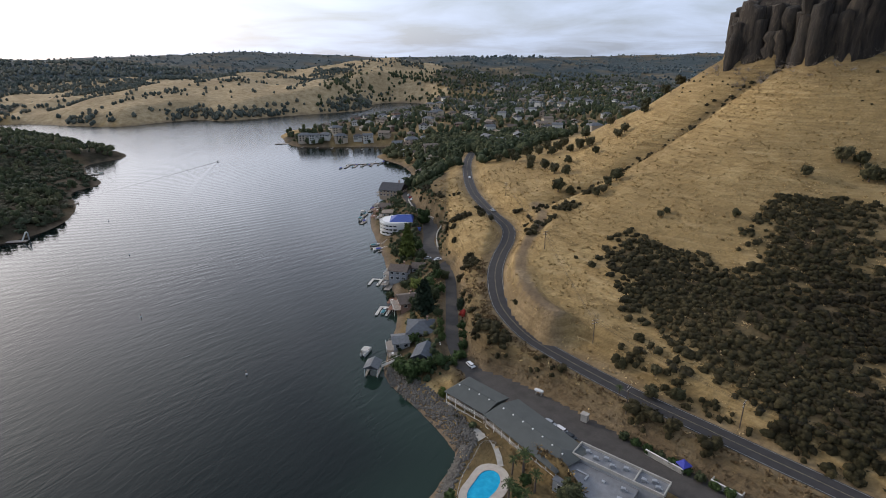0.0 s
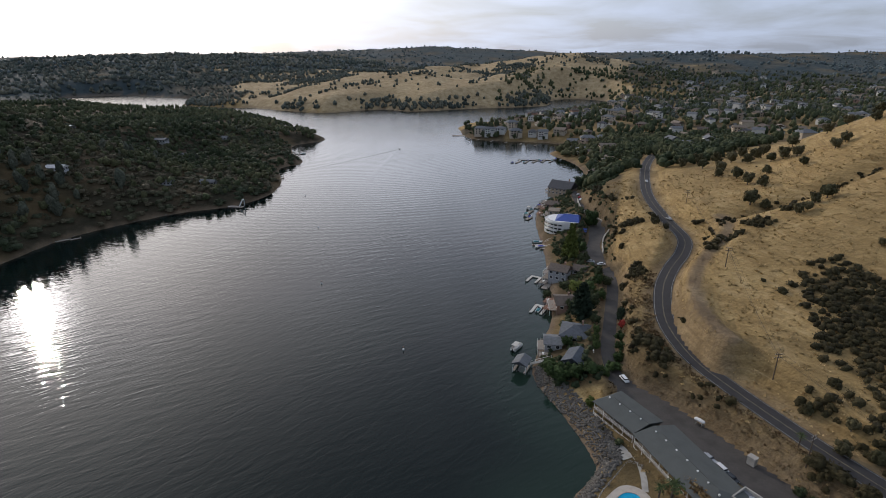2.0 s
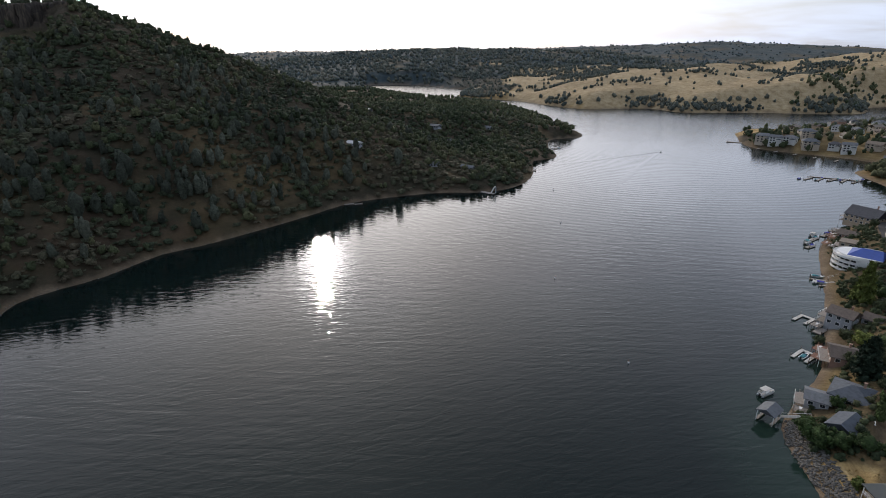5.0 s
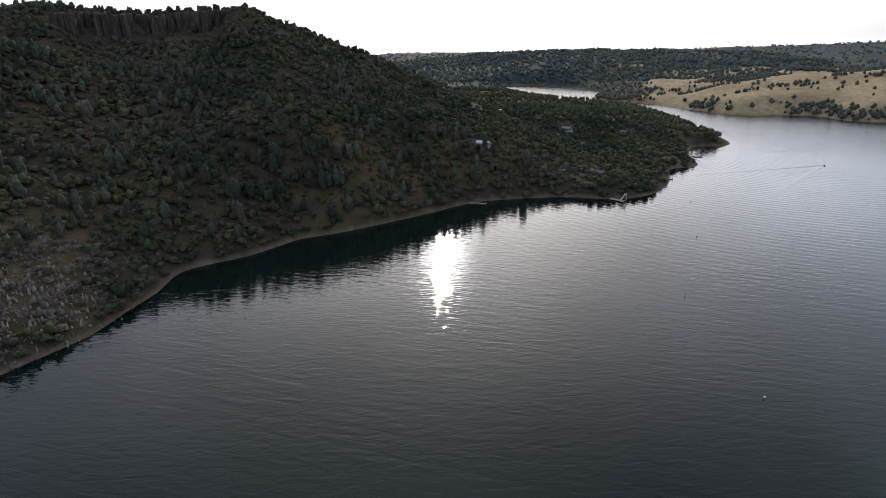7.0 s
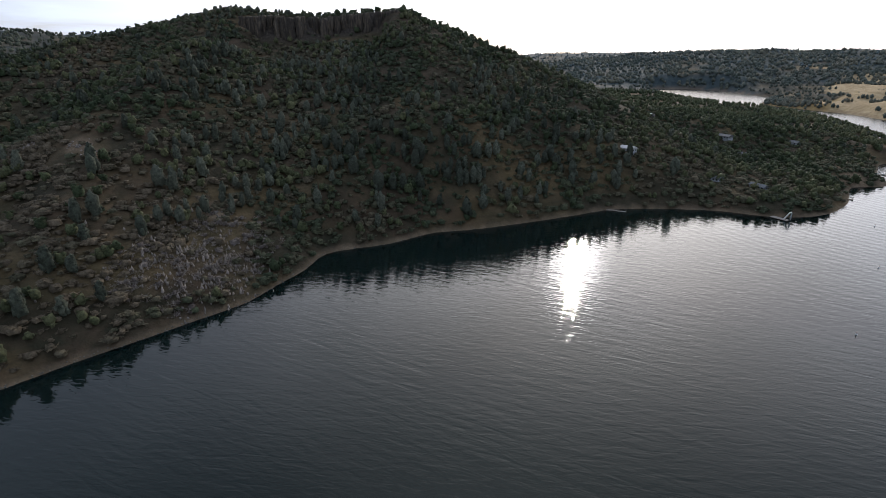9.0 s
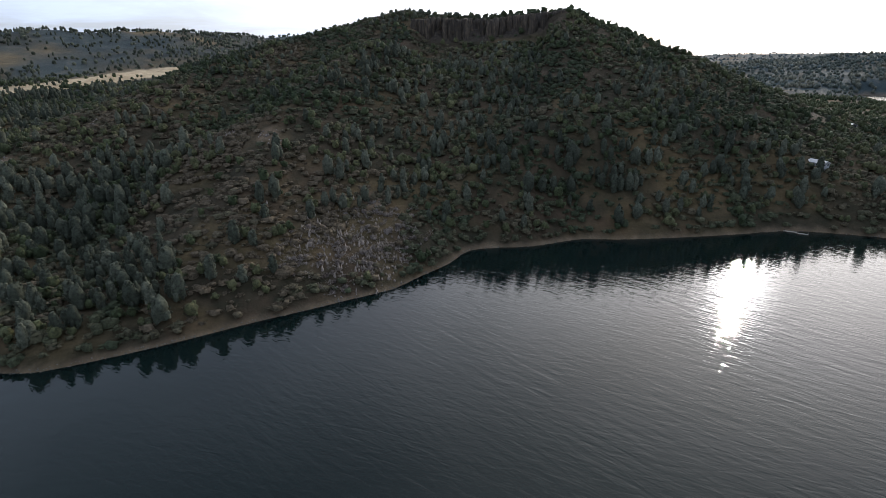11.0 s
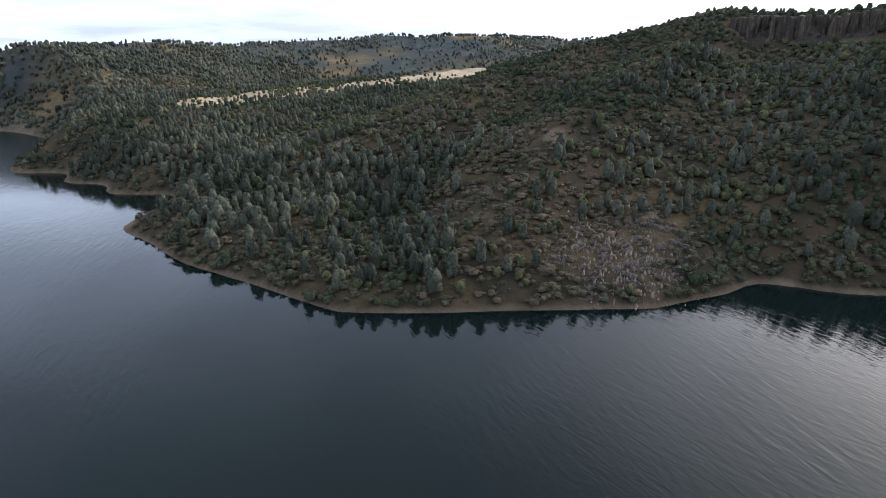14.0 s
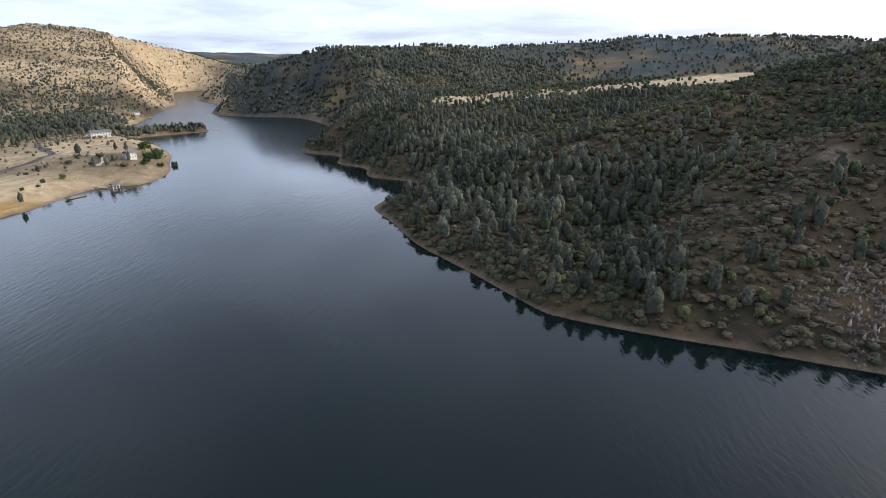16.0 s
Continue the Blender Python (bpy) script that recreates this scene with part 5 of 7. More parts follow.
def box(bm, c, s, rz=0.0, taper=1.0):
    """A box about c of size s, turned by rz degrees; taper shrinks its top."""
    ca, sa = math.cos(radians(rz)), math.sin(radians(rz))
    vs = []
    for k, (i, j) in ((-1, (-1, -1)), (-1, (1, -1)), (-1, (1, 1)), (-1, (-1, 1)), (1, (-1, -1)), (1, (1, -1)), (1, (1, 1)), (1, (-1, 1))):
        t = taper if k > 0 else 1.0
        x, y = i * s[0] / 2 * t, j * s[1] / 2 * t
        vs.append(bm.verts.new((c[0] + x * ca - y * sa, c[1] + x * sa + y * ca, c[2] + k * s[2] / 2)))
    for f in ((0, 3, 2, 1), (4, 5, 6, 7), (0, 1, 5, 4), (1, 2, 6, 5), (2, 3, 7, 6), (3, 0, 4, 7)):
        bm.faces.new([vs[i] for i in f])
    return bm


def boxes(*items):
    bm = bmesh.new()
    for it in items:
        box(bm, *it)
    return bm


def tube(bm, a, b, r0, r1=None, sides=8):
    a, b = Vector(a), Vector(b)
    r1 = r0 if r1 is None else r1
    q = (b - a).to_track_quat("Z", "Y")
    ra, rb = [], []
    for k in range(sides):
        t = 2 * math.pi * k / sides
        d = q @ Vector((math.cos(t), math.sin(t), 0))
        ra.append(bm.verts.new(a + d * r0)), rb.append(bm.verts.new(b + d * r1))
    for k in range(sides):
        bm.faces.new((ra[k], ra[(k + 1) % sides], rb[(k + 1) % sides], rb[k]))
    bm.faces.new(ra[::-1]), bm.faces.new(rb)
    return bm


def slab(bm, outline, z0, z1):
    """A flat prism over a plan outline."""
    lo, hi = [bm.verts.new((x, y, z0)) for x, y in outline], [bm.verts.new((x, y, z1)) for x, y in outline]
    n = len(lo)
    for k in range(n):
        bm.faces.new((lo[k], lo[(k + 1) % n], hi[(k + 1) % n], hi[k]))
    bm.faces.new(hi), bm.faces.new(lo[::-1])
    bmesh.ops.recalc_face_normals(bm, faces=bm.faces)
    return bm


def gable(w, d, rise, over=0.6, thick=0.22, hip=(0.0, 0.0)):
    """A roof over w (along its ridge) by d, eaves at z = 0; hip pulls in the ridge's ends."""
    bm = bmesh.new()
    W, D = w / 2 + over, d / 2 + over
    drop = rise * over / (d / 2)
    pts = [(-W, -D, -drop), (W, -D, -drop), (W, D, -drop), (-W, D, -drop), (-W + hip[0], 0, rise), (W - hip[1], 0, rise)]
    up = [bm.verts.new((x, y, z + thick)) for x, y, z in pts]
    lo = [bm.verts.new(p) for p in pts]
    for f in ((0, 1, 5, 4), (2, 3, 4, 5), (1, 2, 5), (3, 0, 4)):
        bm.faces.new([up[i] for i in f]), bm.faces.new([lo[i] for i in reversed(f)])
    for a, b in ((0, 1), (1, 2), (2, 3), (3, 0)):
        bm.faces.new((up[a], lo[a], lo[b], up[b]))
    bmesh.ops.recalc_face_normals(bm, faces=bm.faces)
    return bm


def shingle_mat(name, colour, rough=0.85):
    m = plain(name, colour, rough, vary=0.35, scale=0.8, relief=0.02, by_object=0.12)
    return m


WALLS = [plain("wall_" + n, c, 0.85, vary=0.15, scale=0.7, relief=0.01, by_object=0.1) for n, c in
         (("tan", (0.36, 0.28, 0.2)), ("white", (0.56, 0.55, 0.51)), ("grey", (0.3, 0.31, 0.32)), ("sand", (0.45, 0.38, 0.29)), ("slate", (0.22, 0.26, 0.3)), ("clay", (0.3, 0.19, 0.14)))]
ROOFS = [shingle_mat("shingle_" + n, c) for n, c in
         (("charcoal", (0.06, 0.06, 0.066)), ("brown", (0.11, 0.085, 0.068)), ("grey", (0.13, 0.135, 0.14)), ("tan", (0.2, 0.16, 0.12)), ("slate", (0.075, 0.085, 0.1)))]
# dark brown: the shade of the gallery recesses is put into the wall colour
MOTEL_WALL = plain("recess_shade_siding", (0.12, 0.095, 0.075), 0.9, vary=0.25, scale=0.8, relief=0.01)
BLUE_ROOF = plain("blue_sheet_roof", (0.03, 0.07, 0.3), 0.5, vary=0.2, scale=0.6, relief=0.01)
MOTEL_ROOF = plain("motel_felt", (0.078, 0.084, 0.079), 0.95, vary=0.15, scale=0.3, relief=0.01)
FLAT_ROOF = plain("grey_felt_roof", (0.19, 0.195, 0.205), 0.9, vary=0.3, scale=0.4, relief=0.01)
WHITE = plain("white_paint", (0.72, 0.71, 0.68), 0.6, vary=0.12, scale=1.2, relief=0.004)
GREYMETAL = plain("grey_metal", (0.4, 0.41, 0.42), 0.45, 0.6, vary=0.2, scale=2, relief=0.004)
DECKING = plain("weathered_decking", (0.3, 0.26, 0.22), 0.85, vary=0.35, scale=1.2, relief=0.02)
REDWOOD = plain("redwood_deck", (0.24, 0.12, 0.075), 0.8, vary=0.35, scale=1.2, relief=0.02)
PALE = plain("pale_sheet_roof", (0.5, 0.5, 0.49), 0.6, vary=0.15, scale=0.6, relief=0.01)
CONCRETE = plain("concrete", (0.38, 0.36, 0.32), 0.9, vary=0.25, scale=0.5, relief=0.01)
STONE = plain("riprap_stone", (0.125, 0.115, 0.10), 0.9, vary=0.5, scale=0.5, relief=0.05)
TIMBER = plain("pole_timber", (0.1, 0.075, 0.055), 0.9, vary=0.3, scale=2, relief=0.01)
RUBBER = plain("tyre_rubber", (0.02, 0.02, 0.02), 0.8, vary=0.2, scale=4, relief=0)
CANVAS_BLUE = plain("blue_canvas", (0.05, 0.06, 0.36), 0.8, vary=0.2, scale=1, relief=0.01)
CANVAS_TAN = plain("tan_canvas", (0.5, 0.47, 0.42), 0.8, vary=0.2, scale=1, relief=0.01)
CANVAS_TEAL = plain("teal_canvas", (0.03, 0.16, 0.18), 0.8, vary=0.2, scale=1, relief=0.01)
HULL = plain("boat_gelcoat", (0.7, 0.7, 0.68), 0.25, vary=0.08, scale=1, relief=0)


def make_glass():
    m = mat("window_glass", 0.08)
    bsdf(m).inputs["Base Color"].default_value = (0.02, 0.024, 0.028, 1)
    bsdf(m).inputs["IOR"].default_value = 1.5
    return m


GLASS = make_glass()
CAR_PAINT = [plain("car_" + n, c, 0.25, vary=0.06, scale=1, relief=0) for n, c in (("white", (0.7, 0.7, 0.7)), ("silver", (0.38, 0.39, 0.4)), ("dark", (0.04, 0.045, 0.05)), ("red", (0.3, 0.03, 0.03)))]


def mesh_of(bm, name, material):
    me = bpy.data.meshes.new(name)
    bm.to_mesh(me)
    bm.free()
    me.materials.append(material)
    return me


PANE = mesh_of(boxes(((0, 0, 0), (1.0, 0.08, 1.0))), "pane", GLASS)
FRAME = mesh_of(boxes(((0, 0, 0.54), (1.16, 0.12, 0.08)), ((0, 0, -0.54), (1.16, 0.16, 0.08)), ((-0.54, 0, 0), (0.08, 0.12, 1.0)), ((0.54, 0, 0), (0.08, 0.12, 1.0)), ((0, 0.01, 0), (0.05, 0.1, 1.0))), "frame", WHITE)
DOOR = mesh_of(boxes(((0, 0, 0), (1.0, 0.1, 2.05)), ((0, -0.07, 0.5), (0.7, 0.06, 0.6)), ((0, -0.07, -0.5), (0.7, 0.06, 0.7)), ((0.4, -0.1, 0), (0.06, 0.1, 0.12))), "door", REDWOOD)


def window(parent, x, y, z, w, h, rz, framed=True):
    ob = share("window", PANE, parent, pose(x, y, z, 0, 0, rz) @ Matrix.Diagonal((w, 1, h, 1)))
    if framed:
        f = new("frame", FRAME)
        f.parent = ob
    return ob


def house(x, y, z, w, d, floors, rot, wall, roof, label, kind="gable", rise=None, framed=True, group="", deck=0.0, chimney=True, storey=2.9):
    """A house: walls that go into the slope, a roof, windows on every side, a door, maybe a lake deck on its -x side."""
    h = storey * floors
    root = thing("house", pose(x, y, z, 0, 0, rot), label, "house", group)
    part("wall", boxes(((0, 0, h / 2 - 1.5), (w, d, h + 3))), wall, root)
    rise = rise or d * 0.22
    if kind == "flat":
        r = part("roof", boxes(((0, 0, h + 0.15), (w + 0.9, d + 0.9, 0.3)), ((0, 0, h + 0.4), (w + 0.4, d + 0.4, 0.2))), roof, root)
    else:
        bm = gable(w, d, rise, hip=(d * 0.45, d * 0.45) if kind == "hip" else (0, 0))
        bmesh.ops.translate(bm, verts=bm.verts, vec=(0, 0, h))
        r = part("roof", bm, roof, root)
        if kind == "gable":
            bm = bmesh.new()
            for sx in (-1, 1):
                tri = [bm.verts.new((sx * (w / 2 - 0.02), yy, zz)) for yy, zz in ((-d / 2, h - 0.02), (d / 2, h - 0.02), (0, h + rise - 0.05))]
                bm.faces.new(tri)
            part("gable_wall", bm, wall, root)
    if chimney:
        part("chimney", boxes(((w * 0.22, d * 0.18, h + rise * 0.7), (0.8, 0.8, rise + 1.4)), ((w * 0.22, d * 0.18, h + rise * 1.2 + 0.75), (1.0, 1.0, 0.16))), WALLS[5], r)
    for f in range(floors):
        zz = f * storey + 1.6
        n = max(2, int(w / 3.2))
        for k in range(n):
            xx = -w / 2 + (k + 0.5) * w / n
            window(root, xx, -d / 2 - 0.03, zz, 1.5, 1.3, 0, framed)
            if not (f == 0 and k == n // 2):
                window(root, xx, d / 2 + 0.03, zz, 1.3, 1.2, 180, framed)
        n = max(2, int(d / 3.2))
        for k in range(n):
            yy = -d / 2 + (k + 0.5) * d / n
            window(root, -w / 2 - 0.03, yy, zz, 1.6, 1.5, -90, framed)
            window(root, w / 2 + 0.03, yy, zz, 1.2, 1.2, 90, framed)
        if deck:
            part("deck", boxes(((-w / 2 - deck / 2, 0, f * storey - 0.1), (deck, d * 0.95, 0.2))), DECKING, root)
            rail = boxes(((-w / 2 - deck + 0.05, 0, f * storey + 1.0), (0.08, d * 0.95, 0.08)), ((-w / 2 - deck + 0.05, 0, f * storey + 0.5), (0.05, d * 0.95, 0.05)))
            for k in range(7):
                box(rail, (-w / 2 - deck + 0.05, (k / 6 - 0.5) * d * 0.94, f * storey + 0.5), (0.09, 0.09, 1.0))
            part("railing", rail, WHITE, root)
            for k in (-1, 0, 1):
                part("post", boxes(((-w / 2 - deck + 0.15, k * d * 0.44, f * storey - storey / 2 - 0.6), (0.18, 0.18, storey + 1))), WHITE, root)
    share("door", DOOR, root, pose(0, d / 2 + 0.05, 1.05, 0, 0, 180), "")
    return root


def ribbon(line, half_a, half_b, lift, thick=0.0):
    """A strip along a line, from half_a to half_b to its right; these may follow the line's points."""
    p = np.array(line, float)
    d = np.gradient(p[:, :2], axis=0)
    d /= np.linalg.norm(d, axis=1)[:, None]
    nrm = np.stack([d[:, 1], -d[:, 0]], 1)
    a, b = np.broadcast_to(half_a, len(p)), np.broadcast_to(half_b, len(p))
    ks = np.linspace(0, 1, 5 if thick == 0 else 2)
    v = np.stack([np.concatenate([p[:, :2] + nrm * (a + (b - a) * k)[:, None], p[:, 2:3] + lift], 1) for k in ks], 1)
    n, m = v.shape[:2]
    ids = np.arange(n * m).reshape(n, m)
    f = np.stack([ids[:-1, :-1], ids[:-1, 1:], ids[1:, 1:], ids[1:, :-1]], -1).reshape(-1, 4)
    return v.reshape(-1, 3), f[:, ::-1]


def build_roads():
    v, f = ribbon(ROAD_C, -3.95, 3.95, 0.02)
    tagged(mesh_object("road", v, f, ASPHALT), "two-lane asphalt road curving round the hill", "road", kind="structure")
    for a, b, nm in ((-3.55, -3.41, "edge_line"), (3.41, 3.55, "edge_line"), (-0.17, -0.07, "centre_line"), (0.07, 0.17, "centre_line")):
        v, f = ribbon(ROAD_C, a, b, 0.045)
        tagged(mesh_object("trim_" + nm, v, f, LINE if nm == "edge_line" else YELLOW_LINE), "painted white road line" if nm == "edge_line" else "worn yellow line along the middle of the road", "road marking", kind="structure")
    y = LANE_C[:, 1]
    half = 2.8 + 3.6 * np.exp(-((y - 312) / 14) ** 2) + 2.4 * np.exp(-((y - 362) / 22) ** 2) + 3.2 * (y < 184)
    v, f = ribbon(LANE_C, -half, half * np.where(y < 184, 1.5, 1.0), 0.06)
    tagged(mesh_object("road_lane", v, f, PARKING), "grey asphalt lane and parking strip by the lake houses", "road", kind="structure")
    bm = bmesh.new()
    off = catmull([(-29.5, 438, 0), (-26.5, 421, 0), (-20.5, 400, 0), (-10.5, 385.5, 0), (-3.4, 374, 0), (-2.2, 361, 0), (-4.6, 346, 0), (-5.0, 332, 0), (-3.8, 316, 0)], 2.0)[:, :2]
    for a, b in zip(off[:-1], off[1:]):
        mid, ln = (a + b) / 2, np.linalg.norm(b - a)
        box(bm, (mid[0], mid[1], 7.6), (ln + 0.1, 0.7, 2.6), math.degrees(math.atan2(b[1] - a[1], b[0] - a[0])))
    me = mesh_of(bm, "retaining_wall", CONCRETE)
    tagged(new("retaining_wall", me), "low pale concrete wall along the lane", "wall")


PARKING = plain("worn_asphalt", (0.066, 0.059, 0.053), 0.9, vary=0.35, scale=0.25, relief=0.01)
build_roads()


def build_motel(p0, p1, width, label, hip_end=False, lift=0.0):
    """One two-storey motel wing with galleries on its lake side (+y local is away from the lake)."""
    dx, dy = p1[0] - p0[0], p1[1] - p0[1]
    L, ang = math.hypot(dx, dy), math.degrees(math.atan2(dy, dx))
    root = thing("motel_wing", pose(p0[0], p0[1], 3.3, 0, 0, ang), label, "motel")
    W, H = width, 5.25 + lift
    part("wall", boxes(((L / 2, 1.8 + (W - 1.8) / 2, H / 2 - 0.75), (L - 0.4, W - 2.2, H + 1.5))), MOTEL_WALL, root)
    bm = gable(L, W, 1.25, over=0.5, thick=0.25, hip=(0.0, W * 0.36) if hip_end else (W * 0.16, 0.0))
    bmesh.ops.translate(bm, verts=bm.verts, vec=(L / 2, W / 2, H))
    roof = part("roof", bm, MOTEL_ROOF, root)
    bm = bmesh.new()
    tube(bm, (W * 0.2, W / 2, H + 1.52), (L - (W * 0.36 if hip_end else 0), W / 2, H + 1.52), 0.12, sides=6)
    part("ridge_cap", bm, MOTEL_ROOF, roof)
    cap = mesh_of(tube(tube(bmesh.new(), (0, 0, 0), (0, 0, 0.45), 0.2), (0, 0, 0.45), (0, 0, 0.6), 0.34, 0.2), "vent", WHITE)
    k = 2.0
    while k < L - 2:
        share("vent", cap, roof, pose(k, W * 0.5 - 1.1 + 0.5 * math.sin(k * 3), H + 1.1))
        k += 4.4
    # floors, posts, rails and rooms of the galleries
    for z in (0.1, 2.75):
        part("gallery_floor", boxes(((L / 2, 0.9, z - 0.1), (L, 1.9, 0.2))), DECKING, root)
        rail = boxes(((L / 2, 0.06, z + 1.0), (L, 0.08, 0.1)), ((L / 2, 0.06, z + 0.3), (L, 0.06, 0.06)), ((L / 2, 0.06, z + 0.65), (L, 0.05, 0.05)))
        n = int(L / 0.9)
        for i in range(n + 1):
            box(rail, (i * L / n, 0.06, z + 0.5), (0.06, 0.06, 1.0))
        part("railing", rail, WHITE, root, "white balcony railing")
        bays = int(L / 3.6)
        for i in range(bays):
            x = (i + 0.5) * L / bays
            share("door", DOOR, root, pose(x - 0.8, 1.84, z + 0.95) @ Matrix.Diagonal((0.9, 1, 0.85, 1)))
            window(root, x + 0.7, 1.84, z + 0.95, 1.4, 1.2, 0)
    bays = int(L / 3.6)
    post = mesh_of(boxes(((0, 0, H / 2 - 0.6), (0.16, 0.16, H + 1.2))), "post", WHITE)
    for i in range(bays + 1):
        share("post", post, root, pose(min(i * L / bays + 0.05, L - 0.1), 0.1, 0))
    for i in range(bays):
        window(root, (i + 0.5) * L / bays, W - 0.38, H - 1.3, 1.2, 0.9, 180)
    return root


build_motel((0.3, 162.9), (12.8, 150.3), 12.0, "grey-roofed motel wing with white lakeside balconies")
build_motel((13.2, 148.8), (31.0, 122.8), 14.2, "longer grey-roofed motel wing with white lakeside balconies", True, 0.35)


def build_annex():
    ang = math.degrees(math.atan2(-16.9, 20.6))
    root = thing("flat_roofed_annex", pose(41.3, 134.3, 5, 0, 0, ang), "flat-roofed restaurant block with parapets beside the motel", "building")
    part("wall", boxes(((12.5, -3, 1.3), (26, 6, 5.6)), ((9.5, -11.5, 0.6), (20, 11.5, 4.2))), WALLS[2], root)
    part("upper_roof", boxes(((13, -3, 4.06), (26.2, 6.2, 0.2))), FLAT_ROOF, root)
    part("lower_roof", boxes(((9.5, -11.6, 2.8), (20.4, 11.4, 0.2))), FLAT_ROOF, root, "pale grey felt roof")
    for c, s in (((13, 0.05, 4.5), (26.6, 0.35, 1.0)), ((13, -6.0, 4.5), (26.6, 0.35, 1.0)), ((-0.15, -3, 4.5), (0.35, 5.7, 1.0)), ((18, -3, 4.5), (0.35, 5.7, 1.0)), ((26.15, -3, 4.5), (0.35, 5.7, 1.0))):
        part("parapet", boxes((c, s)), CONCRETE, root)
    unit = mesh_of(boxes(((0, 0, 0.45), (1.3, 1.0, 0.9)), ((0, 0, 0.95), (0.8, 0.8, 0.14)), ((0.9, 0, 0.2), (0.5, 0.4, 0.4))), "air_conditioner", GREYMETAL)
    for x, y, z in ((3, -2.5, 4.16), (6, -3.6, 4.16), (8.5, -2, 4.16), (11, -3.8, 4.16), (14.5, -2.4, 4.16), (20, -3.5, 4.16), (22.5, -2.2, 4.16), (24, -4, 4.16), (17, -13, 2.9), (16.5, -9, 2.9)):
        share("air_conditioner", unit, root, pose(x, y, z, 0, 0, (x * 57) % 30))
    for k in range(6):
        window(root, 3 + k * 4, 0.02, 2.2, 1.6, 1.2, 180)
    for k in range(5):
        window(root, 2 + k * 4, -17.28, 1.2, 1.8, 1.4, 0)
    part("duct", boxes(((5, -10, 3.15), (3.6, 0.5, 0.5)), ((6.7, -11, 3.15), (0.5, 2.4, 0.5)), ((11, -9.5, 3.1), (0.9, 0.9, 0.5))), GREYMETAL, root)


build_annex()


def kidney(cx, cy, s, n=44):
    """A kidney-shaped outline with its long axis along x."""
    out = []
    for k in range(n):
        t = 2 * math.pi * k / n
        dent = 1 - 0.22 * math.exp(-((t - 1.5) / 0.6) ** 2)
        out.append((cx + 7.2 * math.cos(t) + s * math.cos(t), cy + (3.9 + s) * math.sin(t) * dent * (1 + 0.12 * math.cos(t))))
    return out


def build_pool():
    m = mat("pool_water", 0.05)
    link(m, ramp(m, noise_tex(m, 0.5), [(0.3, (0.0, 0.26, 0.46)), (0.7, (0.01, 0.38, 0.6))]), bsdf(m).inputs["Base Color"])
    bump(m, noise_tex(m, 2.0), 0.03)
    root = thing("swimming_pool", pose(10.6, 123.2, 3.7, 0, 0, 58), "kidney-shaped turquoise swimming pool with a concrete deck", "pool")
    n = 44
    rings = {}
    bm = bmesh.new()
    for key, grow, z in (("a", 0.0, 0.06), ("b", 2.7, 0.06), ("c", 0.0, -0.6), ("d", 2.7, -2.0)):
        rings[key] = [bm.verts.new((x, y, z)) for x, y in kidney(0, 0, grow)]
    a, b, c, d = (rings[k] for k in "abcd")
    for k in range(n):
        j = (k + 1) % n
        bm.faces.new((a[k], b[k], b[j], a[j])), bm.faces.new((a[k], a[j], c[j], c[k])), bm.faces.new((b[k], d[k], d[j], b[j]))
    part("deck", bm, POOL_DECK, root)
    bm = bmesh.new()
    a, b, c = ([bm.verts.new((x, y, z)) for x, y in kidney(0, 0, g)] for g, z in ((0.0, 0.12), (0.28, 0.12), (0.28, 0.02)))
    for k in range(n):
        j = (k + 1) % n
        bm.faces.new((a[k], b[k], b[j], a[j])), bm.faces.new((b[k], c[k], c[j], b[j]))
    part("coping", bm, POOL_DECK, root)
    bm = bmesh.new()
    bm.faces.new([bm.verts.new((x, y, -0.08)) for x, y in kidney(0, 0, 0.02)])
    part("pool_water", bm, m, root, "turquoise pool water")
    # fence and paths round it
    fence = thing("pool_fence", pose(0, 0, 0), "low wire fence with timber posts round the pool", "fence")
    line = catmull([(2.5, 116, 3.4), (4.5, 126, 3.4), (9, 136, 3.4), (12, 142, 3.4), (16, 141, 3.4)], 2.0)
    post = mesh_of(boxes(((0, 0, 0.6), (0.1, 0.1, 1.3))), "post", TIMBER)
    for p in line:
        share("post", post, fence, pose(*p))
    bm = bmesh.new()
    for p, q in zip(line[:-1], line[1:]):
        for z in (0.5, 0.9, 1.2):
            tube(bm, (p[0], p[1], p[2] + z), (q[0], q[1], q[2] + z), 0.03, sides=4)
    part("rail", bm, GREYMETAL, fence)
    v, f = ribbon(catmull([(16.5, 131.5, 3.5), (16.2, 137, 3.5), (15, 143, 3.5), (13.5, 146, 3.5)], 1.5), -0.9, 0.9, 0.02)
    tagged(mesh_object("pavement", v, f, CONCRETE), "pale concrete path from the pool to the motel", "path", kind="structure")
    v, f = ribbon(catmull([(7, 150, 3.45), (9.5, 147, 3.5), (12, 144, 3.5)], 1.0), -2.2, 2.2, 0.05)
    tagged(mesh_object("pavement_terrace", v, f, CONCRETE), "rounded pale concrete terrace below the motel", "terrace", kind="structure")


POOL_DECK = plain("pool_deck_concrete", (0.44, 0.39, 0.33), 0.85, vary=0.2, scale=0.5, relief=0.01)
build_pool()


